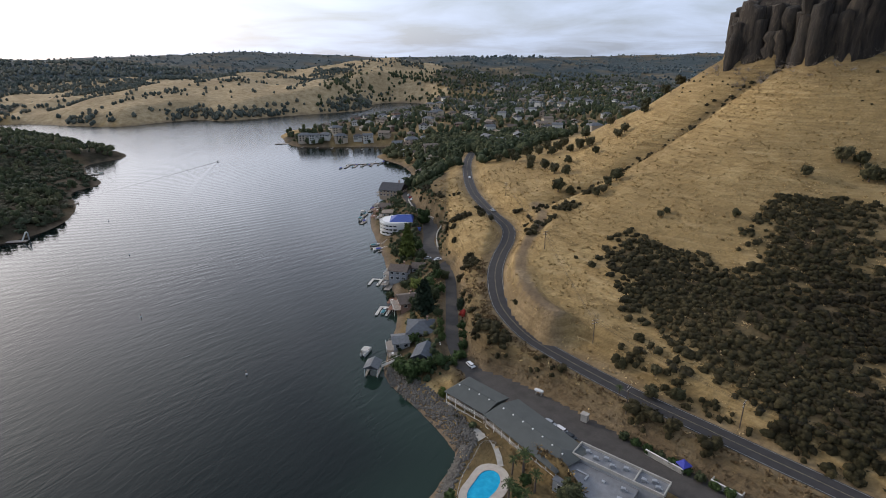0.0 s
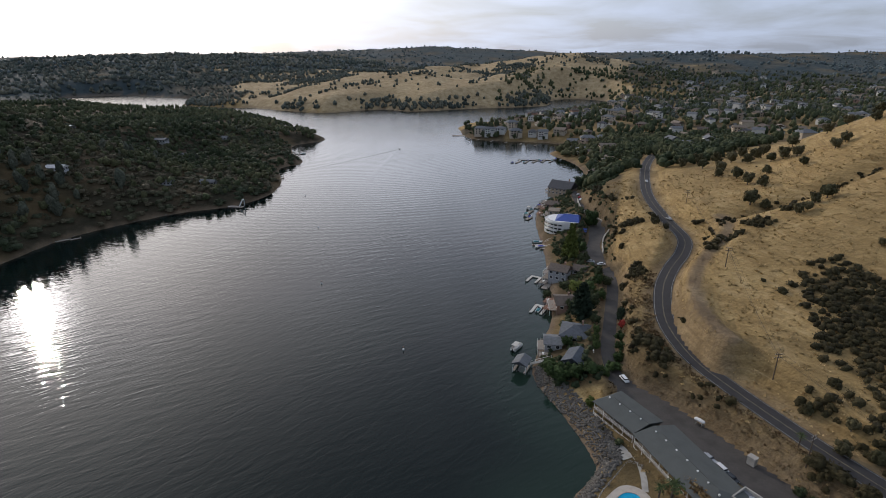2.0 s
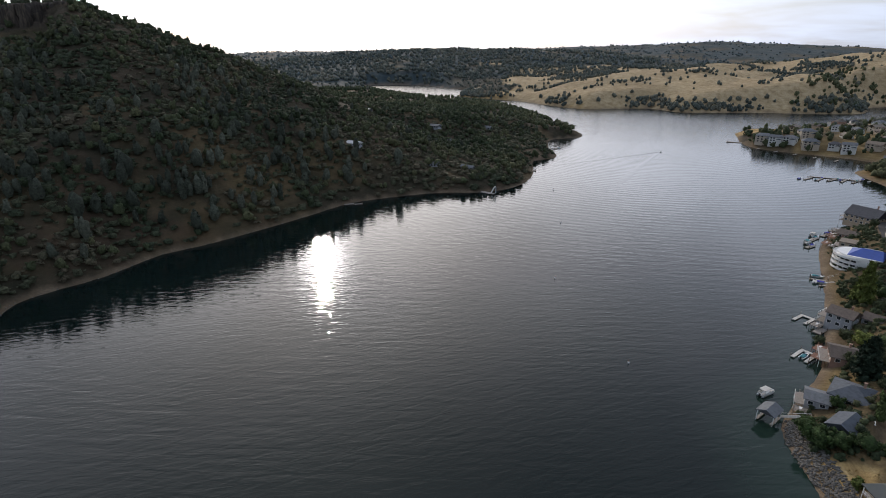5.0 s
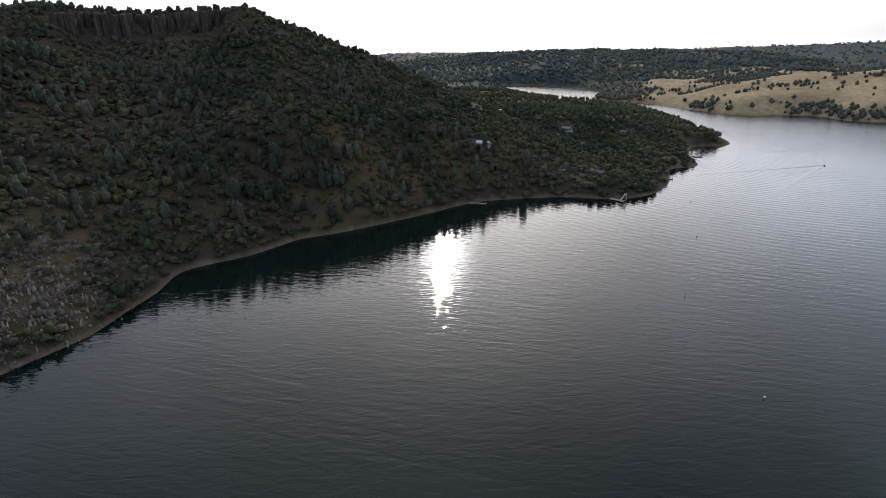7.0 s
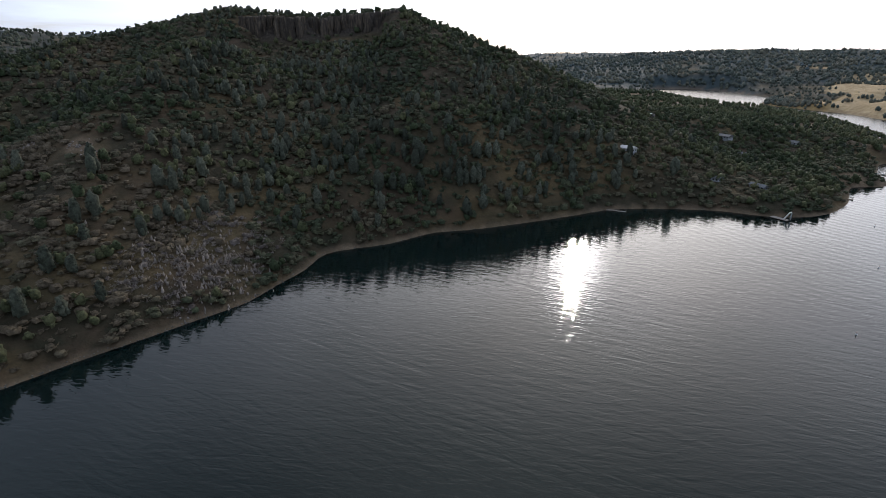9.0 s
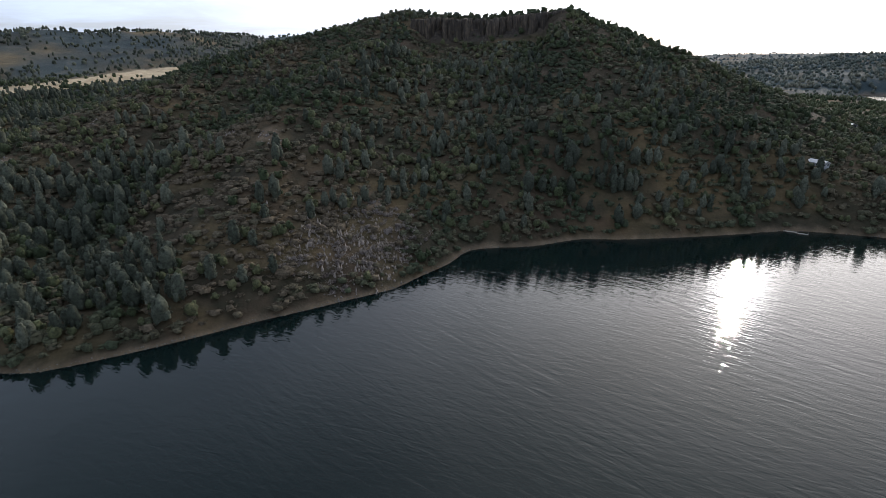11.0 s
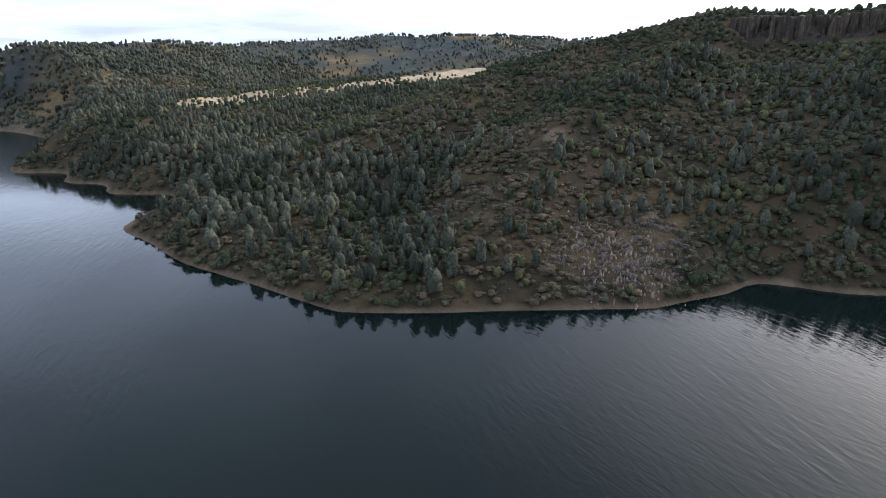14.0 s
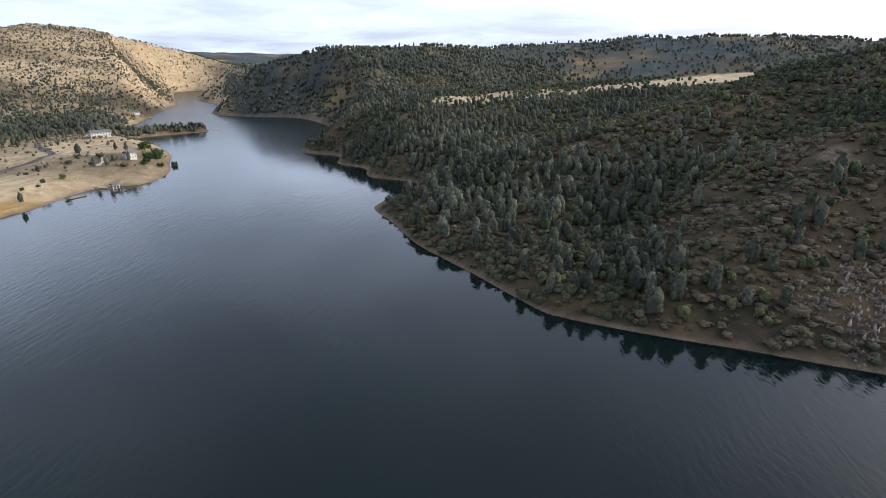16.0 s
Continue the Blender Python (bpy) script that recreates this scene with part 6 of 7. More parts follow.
def build_riprap():
    s = Soup(61)
    r = s.rng
    line = catmull([(-4, 118, 0), (1, 131, 0), (4.5, 142, 0), (-3, 158, 0), (-12, 170, 0), (-20, 181, 0), (-23, 192, 0)], 0.25)
    todo = []
    for p in line:
        for _ in range(9):
            q = r.uniform(0.25, 0.75)
            off = r.uniform(-1.5, 6.5)
            x, y = p[0] + off * 0.8 + r.normal(0, 0.4), p[1] + off * 0.55 + r.normal(0, 0.4)
            todo.append((x, y, q))
    todo = np.array(todo)
    for (x, y, q), z in zip(todo, height(todo[:, 0], todo[:, 1])):
        s.clump((x, y, max(z, -0.1) + 0.15), (q, q * r.uniform(0.7, 1.1), q * 0.7))
    v, f = s.arrays()
    tagged(mesh_object("riprap", v, f, STONE, (), False), "loose grey rocks banked along the motel shore", "rocks", kind="stuff")
    s = Soup(62)
    r = s.rng
    for a, b in zip(SHORE[:-1], SHORE[1:]):
        m = (a + b) / 2
        if not (m[0] < -150 and m[1] < 330 and m[1] > -410):
            continue
        for _ in range(int(np.linalg.norm(b - a) * 1.3)):
            t, off, q = r.uniform(), r.uniform(-0.8, 2.2), r.uniform(0.15, 0.55)
            p = a + (b - a) * t
            s.clump((p[0] - off * 0.8, p[1] + r.normal(0, 0.5), 0.1 + max(0, off) * 0.35), (q, q, q * 0.6))
    v, f = s.arrays()
    tagged(mesh_object("shore_stones", v, f, STONE, (), False), "small pale stones along the western waterline", "rocks", kind="stuff")


build_riprap()


# ---------------------------------------------------------------- lakeside homes
def build_round_house():
    """Three white curved balcony tiers under a blue roof."""
    root = thing("round_house", pose(-34, 366, 3.5, 0, 0, 0), "white round-fronted lake house with tiered balconies and blue roof", "house")
    bm = bmesh.new()
    n = 30

    def arc(rad, a0=75, a1=285):
        return [(rad * math.cos(radians(a0 + (a1 - a0) * k / n)), rad * math.sin(radians(a0 + (a1 - a0) * k / n))) for k in range(n + 1)]
    slab(bm, arc(9.5) + [(9, -9), (12, 0), (9, 9)], -3, 9.0)
    part("wall", bm, WHITE, root)
    for k in range(4):
        z = k * 2.5
        slabm = bmesh.new()
        slab(slabm, arc(11.5) + [(2, -9.5), (2, 9.5)], z - 0.15, z + 0.12)
        part("balcony_floor", slabm, WHITE, root)
        rail = bmesh.new()
        o, i = arc(11.5), arc(11.35)
        slab(rail, o + i[::-1], z + 0.12, z + 1.05)
        part("balustrade", rail, WHITE, root, "solid white curved balustrade")
    for k in range(3):
        for a in range(90, 280, 18):
            x, y = 9.54 * math.cos(radians(a)), 9.54 * math.sin(radians(a))
            window(root, x, y, k * 2.5 + 1.5, 2.2, 1.5, a + 90)
    bm = gable(15, 15, 3.0, over=0.7, hip=(5.5, 1.5))
    bmesh.ops.translate(bm, verts=bm.verts, vec=(4.2, 0, 9.0))
    part("roof", bm, BLUE_ROOF, root, "bright blue metal roof")
    part("ridge_cap", tube(bmesh.new(), (2, 0, 12.3), (10.5, 0, 12.3), 0.16, sides=6), WHITE, root)
    lower = gable(9, 7, 1.2, over=0.4, hip=(2.5, 2.5))
    bmesh.ops.translate(lower, verts=lower.verts, vec=(13, -9.5, 4.6))
    part("porch_roof", lower, BLUE_ROOF, root, "lower blue metal roof")
    part("porch_wall", boxes(((13, -9.5, 1.0), (8.4, 6.4, 7.2))), WHITE, root)
    for sx in (-1, 1):
        part("fascia", tube(bmesh.new(), (-4, 8.15 * sx, 8.85), (12.3, 8.15 * sx, 8.85), 0.16, sides=6), WHITE, root)


build_round_house()
SHORE_G = "houses along the east shore"
house(-10.5, 214.5, 4.5, 12, 13, 1, 0, WALLS[4], ROOFS[4], "slate-roofed lake house with skylights and white trim", "hip", 2.4, group=SHORE_G)
house(-8.5, 192.5, 4.5, 10, 7.5, 1, 78, WALLS[4], ROOFS[4], "small gabled blue-grey wing with white gable trim", "gable", 1.9, group=SHORE_G, chimney=False)
house(-19, 206, 3.0, 7, 8, 1, 10, WALLS[2], ROOFS[2], "low lakeside annex with a pale deck", "gable", 1.2, group=SHORE_G, deck=3.0, chimney=False)
house(-18.5, 246, 3.5, 9, 12, 1, 15, WALLS[5], ROOFS[1], "brown lake house above a redwood deck", "gable", 2.0, group=SHORE_G, deck=3.5)
house(-25, 281, 3.0, 10, 9, 2, -12, WALLS[2], ROOFS[1], "grey two-storey lake house with brown roof", "gable", 2.2, group=SHORE_G, deck=3.5)
house(-14.5, 287, 5.0, 7, 8, 1, -8, WALLS[2], ROOFS[1], "small brown-roofed garage beside the lane", "gable", 1.8, group=SHORE_G, chimney=False)
house(-45, 472, 4.0, 20, 17, 2, -18, WALLS[0], ROOFS[0], "large tan lake house with a steep dark roof", "gable", 5.0, group=SHORE_G, deck=3.0)
house(-47, 428, 3.0, 10, 11, 1, -8, WALLS[5], ROOFS[1], "brown lake house with stacked redwood decks", "gable", 2.0, group=SHORE_G, deck=4.0)
house(-43, 398, 3.0, 8, 9, 2, 0, WALLS[3], ROOFS[3], "narrow sand-coloured lake house among decks", "flat", group=SHORE_G, deck=2.5, chimney=False)
house(-19, 548, 4.0, 18, 14, 2, -10, WALLS[0], ROOFS[1], "wide brown-roofed house behind cypress trees", "hip", 3.0, group=SHORE_G)
house(-6, 606, 4.0, 20, 16, 4, -6, WALLS[3], ROOFS[3], "four-storey cream lake block with balcony tiers", "flat", group=SHORE_G, deck=2.5, chimney=False)
house(-42, 668, 3.0, 18, 14, 3, 12, WALLS[1], ROOFS[2], "white three-storey waterfront house with balconies", "hip", 2.6, group=SHORE_G, deck=2.5)
house(-5, 690, 5.0, 20, 14, 3, 4, WALLS[3], ROOFS[1], "cream three-storey waterfront house with balconies", "hip", 2.6, group=SHORE_G, deck=2.5)


dormer = thing("yard_pergola", pose(-3.8, 197.5, 5.2, 0, 0, 8), "white pergola frame in the slate-roofed house's yard", "pergola")
part("beam", boxes(((0, 0, 2.3), (4.2, 0.2, 0.2)), ((0, 1.8, 2.3), (4.2, 0.2, 0.2)), ((-1.9, 0.9, 2.45), (0.2, 2.4, 0.15)), ((0, 0.9, 2.45), (0.2, 2.4, 0.15)), ((1.9, 0.9, 2.45), (0.2, 2.4, 0.15))), WHITE, dormer)
for px in (-1.9, 1.9):
    for py in (0, 1.8):
        part("post", boxes(((px, py, 1.0), (0.16, 0.16, 2.6))), WHITE, dormer)


def dock(x, y, rot, length, width, label="weathered timber dock floating on the lake", slip=False, z=0.45):
    root = thing("dock", pose(x, y, z, 0, 0, rot), label, "dock", "docks on the lake")
    n = max(3, int(length / 1.2))
    if slip:
        part("deck", boxes(((0, width / 2 - 0.7, 0), (length, 1.4, 0.3)), ((0, -width / 2 + 0.7, 0), (length, 1.4, 0.3)), ((length / 2 - 0.8, 0, 0), (1.6, width - 2.8, 0.3))), CANVAS_TAN, root)
    else:
        pl = mesh_of(boxes(((0, 0, 0), (length / n - 0.06, width, 0.14))), "plank", DECKING)
        for k in range(n):
            share("plank", pl, root, pose((k + 0.5) * length / n - length / 2, 0, 0.08))
        part("float", boxes(((0, 0, -0.2), (length, width * 0.8, 0.4))), TIMBER, root)
    pile = mesh_of(tube(bmesh.new(), (0, 0, -2.5), (0, 0, 1.5), 0.14, sides=6), "mooring_post", TIMBER)
    for sx in (-1, 1):
        for sy in (-1, 1):
            share("mooring_post", pile, root, pose(sx * length * 0.45, sy * (width / 2 + 0.1), 0))
    return root


def gangway(x0, y0, z0, x1, y1, z1):
    root = thing("gangway", pose(x0, y0, z0), "narrow pale gangway with handrails to a dock", "gangway", "gangways on the east shore")
    d = Vector((x1 - x0, y1 - y0, z1 - z0))
    side = Vector((-d.y, d.x, 0)).normalized()
    bm = bmesh.new()
    for s in (-0.4, 0, 0.4):
        tube(bm, side * s, d + side * s, 0.24, sides=4)
    part("walkway", bm, CANVAS_TAN, root)
    for s in (-0.65, 0.65):
        bm = bmesh.new()
        tube(bm, side * s + Vector((0, 0, 1)), d + side * s + Vector((0, 0, 1)), 0.06, sides=5)
        for k in range(5):
            p = d * (k / 4) + side * s
            tube(bm, p, p + Vector((0, 0, 1)), 0.05, sides=4)
        part("handrail", bm, WHITE, root)


def terrace(x, y, z, w, d, rot, material, label):
    """A raised timber terrace on posts with a rail, table and parasol."""
    root = thing("terrace", pose(x, y, z, 0, 0, rot), label, "deck", "terraces on the east shore")
    n = max(4, int(w / 0.9))
    pl = mesh_of(boxes(((0, 0, 0), (w / n - 0.05, d, 0.12))), "plank", material)
    for k in range(n):
        share("plank", pl, root, pose((k + 0.5) * w / n - w / 2, 0, 0))
    post = mesh_of(boxes(((0, 0, -1.2), (0.2, 0.2, 4.2))), "post", material)
    for sx in (-1, 0, 1):
        for sy in (-1, 1):
            share("post", post, root, pose(sx * w * 0.46, sy * d * 0.46, 0))
    for z1 in (0.45, 0.9):
        part("rail", boxes(((0, -d * 0.46, z1), (w, 0.08, 0.1)), ((-w * 0.46, 0, z1), (0.08, d, 0.1)), ((w * 0.46, 0, z1), (0.08, d, 0.1))), material, root)
    part("table", boxes(((0, 0, 0.72), (1.4, 0.8, 0.06)), ((0, 0, 0.36), (0.12, 0.12, 0.7))), WHITE, root)
    for sx in (-1.1, 1.1):
        part("bench", boxes(((sx, 0, 0.42), (0.45, 1.0, 0.08)), ((sx, 0, 0.2), (0.3, 0.1, 0.4))), WHITE, root)
    return root


def boathouse(x, y, rot, roof, label):
    root = thing("boathouse", pose(x, y, 0.5, 0, 0, rot), label, "boathouse", "boathouses on the east shore")
    bm = gable(6.5, 5.5, 1.3, over=0.4)
    bmesh.ops.translate(bm, verts=bm.verts, vec=(0, 0, 3.6))
    part("roof", bm, roof, root)
    part("deck", boxes(((0, 2.3, 0.1), (6.5, 0.9, 0.3)), ((0, -2.3, 0.1), (6.5, 0.9, 0.3))), DECKING, root)
    part("beam", boxes(((0, 2.6, 3.4), (6.5, 0.2, 0.4)), ((0, -2.6, 3.4), (6.5, 0.2, 0.4)), ((3.2, 0, 3.4), (0.2, 5.2, 0.5)), ((-3.2, 0, 3.4), (0.2, 5.2, 0.5))), WHITE, root)
    post = mesh_of(boxes(((0, 0, 0.5), (0.22, 0.22, 6.4))), "post", WHITE)
    for sx in (-1, 0, 1):
        for sy in (-1, 1):
            share("post", post, root, pose(sx * 3.1, sy * 2.6, 0))


def pontoon_boat(x, y, rot, canvas, label):
    root = thing("pontoon_boat", pose(x, y, 0.35, 0, 0, rot), label, "boat", "boats moored along the shore")
    for s in (-1, 1):
        bm = tube(bmesh.new(), (-3.4, s * 0.95, 0), (2.8, s * 0.95, 0), 0.35, sides=8)
        tube(bm, (2.8, s * 0.95, 0), (3.6, s * 0.95, 0.2), 0.35, 0.08, sides=8)
        part("pontoon", bm, GREYMETAL, root)
    part("deck", boxes(((0, 0, 0.42), (6.8, 2.5, 0.14))), HULL, root)
    part("railing", boxes(((0, 1.2, 0.85), (6.2, 0.06, 0.7)), ((0, -1.2, 0.85), (6.2, 0.06, 0.7)), ((3.1, 0, 0.85), (0.06, 2.4, 0.7))), HULL, root)
    for c in ((-2.4, 0.8), (-2.4, -0.8), (2.2, 0.8), (2.2, -0.8)):
        part("seat", boxes(((c[0], c[1], 0.75), (1.5, 0.7, 0.5)), ((c[0], c[1] * 1.35, 1.05), (1.5, 0.16, 0.5))), CANVAS_TAN, root)
    bm = bmesh.new()
    slab(bm, [(-2.6, -1.2), (1.0, -1.2), (1.2, 0), (1.0, 1.2), (-2.6, 1.2)], 2.3, 2.42)
    part("canopy", bm, canvas, root, "stretched sun canopy")
    for sx in (-2.4, 0.8):
        for sy in (-1.1, 1.1):
            part("canopy_pole", tube(bmesh.new(), (sx, sy, 0.5), (sx, sy, 2.3), 0.04, sides=5), GREYMETAL, root)
    part("outboard", boxes(((-3.6, 0, 0.6), (0.5, 0.45, 0.8)), ((-3.65, 0, -0.1), (0.2, 0.15, 0.8))), RUBBER, root)


def speedboat(x, y, rot, canvas, label, group="boats moored along the shore"):
    root = thing("speedboat", pose(x, y, 0.1, 0, 0, rot), label, "boat", group)
    bm = bmesh.new()
    top = [(-3, -1.05), (0.5, -1.15), (2.2, -0.8), (3.4, 0), (2.2, 0.8), (0.5, 1.15), (-3, 1.05)]
    lo = [bm.verts.new((x * 0.85, y * 0.55, -0.25)) for x, y in top]
    hi = [bm.verts.new((x, y, 0.75 + max(0, x) * 0.06)) for x, y in top]
    inn = [bm.verts.new((x * 0.82 - 0.1, y * 0.75, 0.72)) for x, y in top]
    n = len(top)
    for k in range(n):
        j = (k + 1) % n
        bm.faces.new((lo[k], lo[j], hi[j], hi[k])), bm.faces.new((hi[k], hi[j], inn[j], inn[k]))
    bm.faces.new(lo[::-1]), bm.faces.new(inn)
    part("hull", bm, HULL, root)
    part("cover", boxes(((-0.8, 0, 0.9), (3.6, 1.7, 0.35), 0, 0.8)), canvas, root)
    part("windscreen", boxes(((1.0, 0, 1.0), (0.1, 1.6, 0.5))), GLASS, root)
    part("outboard", boxes(((-3.2, 0, 0.7), (0.45, 0.4, 0.8)), ((-3.25, 0, 0.0), (0.18, 0.14, 0.8))), RUBBER, root)


boathouse(-29, 188.5, 82, ROOFS[2], "small open boathouse with grey roof on white posts")
gangway(-26, 192, 1.0, -18, 195, 3.2)
pontoon_boat(-34, 204, 72, CANVAS_TAN, "white pontoon boat with a pale canopy at its mooring")
dock(-30.5, 244, 80, 10, 6.5, "pale U-shaped floating boat dock", True)
gangway(-27, 246, 0.6, -20, 249, 3.0)
speedboat(-30.5, 243.5, 80, CANVAS_TEAL, "dark-covered speedboat berthed in a U-shaped dock")
dock(-39, 281, 78, 9, 6.5, "pale U-shaped floating boat dock", True)
gangway(-35, 283, 0.6, -29, 287, 3.0)
dock(-31, 273, 80, 7, 3.5, "weathered timber dock below a lake house")
for x, y, rot, l, w in ((-45, 340, 20, 9, 1.8), (-40, 334, 40, 8, 1.6), (-42, 349, 25, 8, 1.8), (-62, 398, 75, 8, 3), (-64, 417, 80, 10, 3), (-60, 432, 75, 9, 3), (-58, 448, 60, 8, 2.5)):
    dock(x, y, rot, l, w)
gangway(-42, 345, 0.6, -35, 352, 3.0)
gangway(-40, 337, 0.6, -31, 339, 3.0)
for i, (x, y, rot) in enumerate(((-43, 337, 15), (-46, 336, 95), (-47, 345, 20), (-62, 403, 85), (-66, 410, 75), (-64, 423, 80), (-60, 439, 60), (-28, 555, 80), (-30, 548, 85))):
    speedboat(x, y, rot, (CANVAS_BLUE, CANVAS_TAN, CANVAS_TEAL)[i % 3], ("speedboat under a blue cover", "speedboat under a pale cover", "speedboat under a teal cover")[i % 3] + " beside a dock")
pontoon_boat(-66, 425, 78, CANVAS_TAN, "white pontoon boat with a pale canopy by the decks")
pontoon_boat(-65, 405, 82, CANVAS_TEAL, "pontoon boat with a teal canopy by the decks")
dock(-32, 561, 5, 14, 1.8)
pontoon_boat(-30.5, 536, 82, HULL, "white boat moored off the cypress house")
for x, y, z, w, d, rot, m, lab in ((-56, 431, 2.2, 7, 5, 75, REDWOOD, "redwood terrace over the waterline"), (-54, 421, 3.4, 6, 5, 80, REDWOOD, "redwood terrace behind the boats"), (-55, 408, 2.4, 7, 5, 85, REDWOOD, "redwood terrace over the waterline"),
                                   (-51, 400, 3.6, 5, 4, 85, DECKING, "weathered terrace beside a narrow house"), (-56, 445, 2.6, 6, 5, 65, DECKING, "weathered terrace below the tan house"), (-27, 252, 2.2, 6, 4, 80, REDWOOD, "redwood terrace below a brown house"),
                                   (-25.5, 243, 2.6, 5, 5, 80, REDWOOD, "redwood terrace below a brown house"), (-33, 276, 1.8, 5, 4, 78, DECKING, "pale terrace below a grey house"), (-23, 209, 2.0, 5, 4, 95, DECKING, "pale terrace above the boathouse"), (-22, 199, 2.2, 4, 4, 95, DECKING, "pale stair landing above the boathouse")):
    terrace(x, y, z, w, d, rot, m, lab)
# marina docks off the town
for k in range(5):
    dock(-112 + k * 9, 622 + k * 4, 78 + (k % 2) * 8, 16, 2.0)
dock(-94, 640, 15, 44, 2.2, "long timber main pier of the marina")
for k in range(12):
    speedboat(-118 + k * 5 + (k % 3), 616 + k * 3.2 + (k % 2) * 9, 70 + (k * 37) % 40, (CANVAS_BLUE, CANVAS_TAN, CANVAS_TEAL)[k % 3],
              ("small speedboat under a blue cover", "small speedboat under a pale cover", "small speedboat under a teal cover")[k % 3] + " at the marina")
dock(-238, 806, 20, 22, 6, "grey swim platform off the point")
for k in range(5):
    dock(-200 + k * 22, 771 - k * 6, 85, 12, 2.2)
# west marina by the beach, slide dock, small piers
for k in range(4):
    dock(-401 + k * 6, 574 + k * 6, 60 + k * 10, 12, 2.0, "crowded pale dock beside the western beach")
for k in range(6):
    speedboat(-405 + k * 4.5, 570 + k * 5, 40 + k * 31, (CANVAS_TAN, CANVAS_TEAL)[k % 2], ("pale-covered speedboat", "teal-covered speedboat")[k % 2] + " packed into the beach marina")
dock(-327, 462, 40, 9, 3)
dock(-299, 358, 10, 13, 5, "floating swim platform with a water slide")
slide = thing("water_slide", pose(-296, 359, 0.7), "tall white water slide on a swim platform", "slide")
part("chute", tube(tube(bmesh.new(), (0, 0, 0), (2.5, 1.5, 5.5), 0.55, sides=6), (2.5, 1.5, 5.5), (3.5, 2, 5.7), 0.55, sides=6), WHITE, slide)
part("ladder", boxes(((3.6, 2.0, 2.8), (0.5, 0.8, 5.6))), GREYMETAL, slide)
dock(-355, 250, 60, 9, 2.5, "small timber pier under the wooded hill")
dock(-350, 255, 60, 7, 2.0, "small timber pier under the wooded hill")
for x, y, w, d, rot, lab in ((-409, 297, 13, 7, 20, "long white-roofed cabin among dark trees"), (-366, 357, 10, 6, 10, "grey lakeside cabin among trees"), (-344, 381, 14, 4, 5, "low boathouse among trees on the bank"),
                             (-532, 409, 9, 7, 0, "white cabin high on the wooded slope"), (-500, 489, 16, 9, 15, "grey-roofed house among trees"), (-455, 470, 10, 7, 30, "small cabin among trees"), (-470, 560, 9, 7, 10, "small cabin in the wooded point")):
    z = float(height(np.array([x]), np.array([y]))[0])
    house(x, y, z + 0.2, w, d, 1, rot, WALLS[2], PALE if "white" in lab else ROOFS[2], lab, "gable", 1.6, framed=False, chimney=False, group="cabins on the west shore")


def car(x, y, z, rot, paint, label, van=False):
    root = thing("car", pose(x, y, z, 0, 0, rot), label, "car", "cars by the lake")
    body = boxes(((0, 0, 0.62), (4.5, 1.8, 0.6)))
    box(body, (0.1 if van else -0.2, 0, 1.2), (3.6 if van else 2.4, 1.65, 0.65), 0, 0.82)
    bmesh.ops.bevel(body, geom=list(body.edges), offset=0.08, segments=1, affect="EDGES")
    part("body", body, paint, root)
    part("windscreen", boxes(((1.02 if not van else 1.68, 0, 1.2), (0.3, 1.45, 0.45))), GLASS, root)
    part("side_glass", boxes(((-0.2, 0, 1.22), (2.0 if not van else 2.8, 1.6, 0.36))), GLASS, root)
    tyre = mesh_of(tube(bmesh.new(), (0, -0.12, 0), (0, 0.12, 0), 0.34, sides=12), "wheel", RUBBER)
    for sx in (-1.4, 1.4):
        for sy in (-0.85, 0.85):
            share("wheel", tyre, root, pose(sx, sy, 0.34))
    for sy in (-0.6, 0.6):
        part("headlight", boxes(((2.25, sy, 0.7), (0.06, 0.35, 0.16))), HULL, root)


car(37.4, 145.6, 5.1, -52, CAR_PAINT[0], "white estate car parked by the motel", True)
car(34.5, 149.0, 5.1, -50, CAR_PAINT[1], "silver car parked by the motel")
car(39.6, 142.2, 5.1, -50, CAR_PAINT[2], "dark car parked by the motel")
car(10, 185, 5.1, 120, CAR_PAINT[0], "white pickup parked at the lane's end", True)
car(32, 343, 24.1, 120, CAR_PAINT[1], "silver car driving down the curving road")
car(21, 437, 26.1, 95, CAR_PAINT[0], "white car on the far bend of the road")
car(-27, 440, 7.2, 75, CAR_PAINT[0], "white car parked along the lane")
car(-28.5, 447, 7.2, 75, CAR_PAINT[3], "red car parked along the lane")
car(-30.5, 455, 7.2, 75, CAR_PAINT[1], "silver car parked along the lane")
car(-10, 300, 7.0, 10, CAR_PAINT[1], "pale car beside the brown garage")
car(-4, 298, 6.9, 20, CAR_PAINT[0], "white car under the lane trees")
car(-5.0, 206.5, 5.2, 95, CAR_PAINT[0], "white van in the slate-roofed house's yard", True)


def propane_tank():
    root = thing("propane_tank", pose(33.6, 165.5, 6.0, 0, 0, -35), "white cylindrical gas tank beside the motel drive", "tank")
    bm = tube(bmesh.new(), (-1.4, 0, 0.9), (1.4, 0, 0.9), 0.6, sides=14)
    tube(bm, (1.4, 0, 0.9), (1.75, 0, 0.9), 0.6, 0.25, sides=14), tube(bm, (-1.4, 0, 0.9), (-1.75, 0, 0.9), 0.6, 0.25, sides=14)
    tube(bm, (0, 0, 1.4), (0, 0, 1.65), 0.2, sides=8)
    part("tank", bm, WHITE, root)
    for x in (-1, 1):
        part("leg", boxes(((x, 0, 0.0), (0.2, 0.9, 1.4))), CONCRETE, root)


propane_tank()
shed = thing("utility_box", pose(46.3, 150.5, 5.6, 0, 0, -40), "pale concrete utility shed at the slope's foot", "shed")
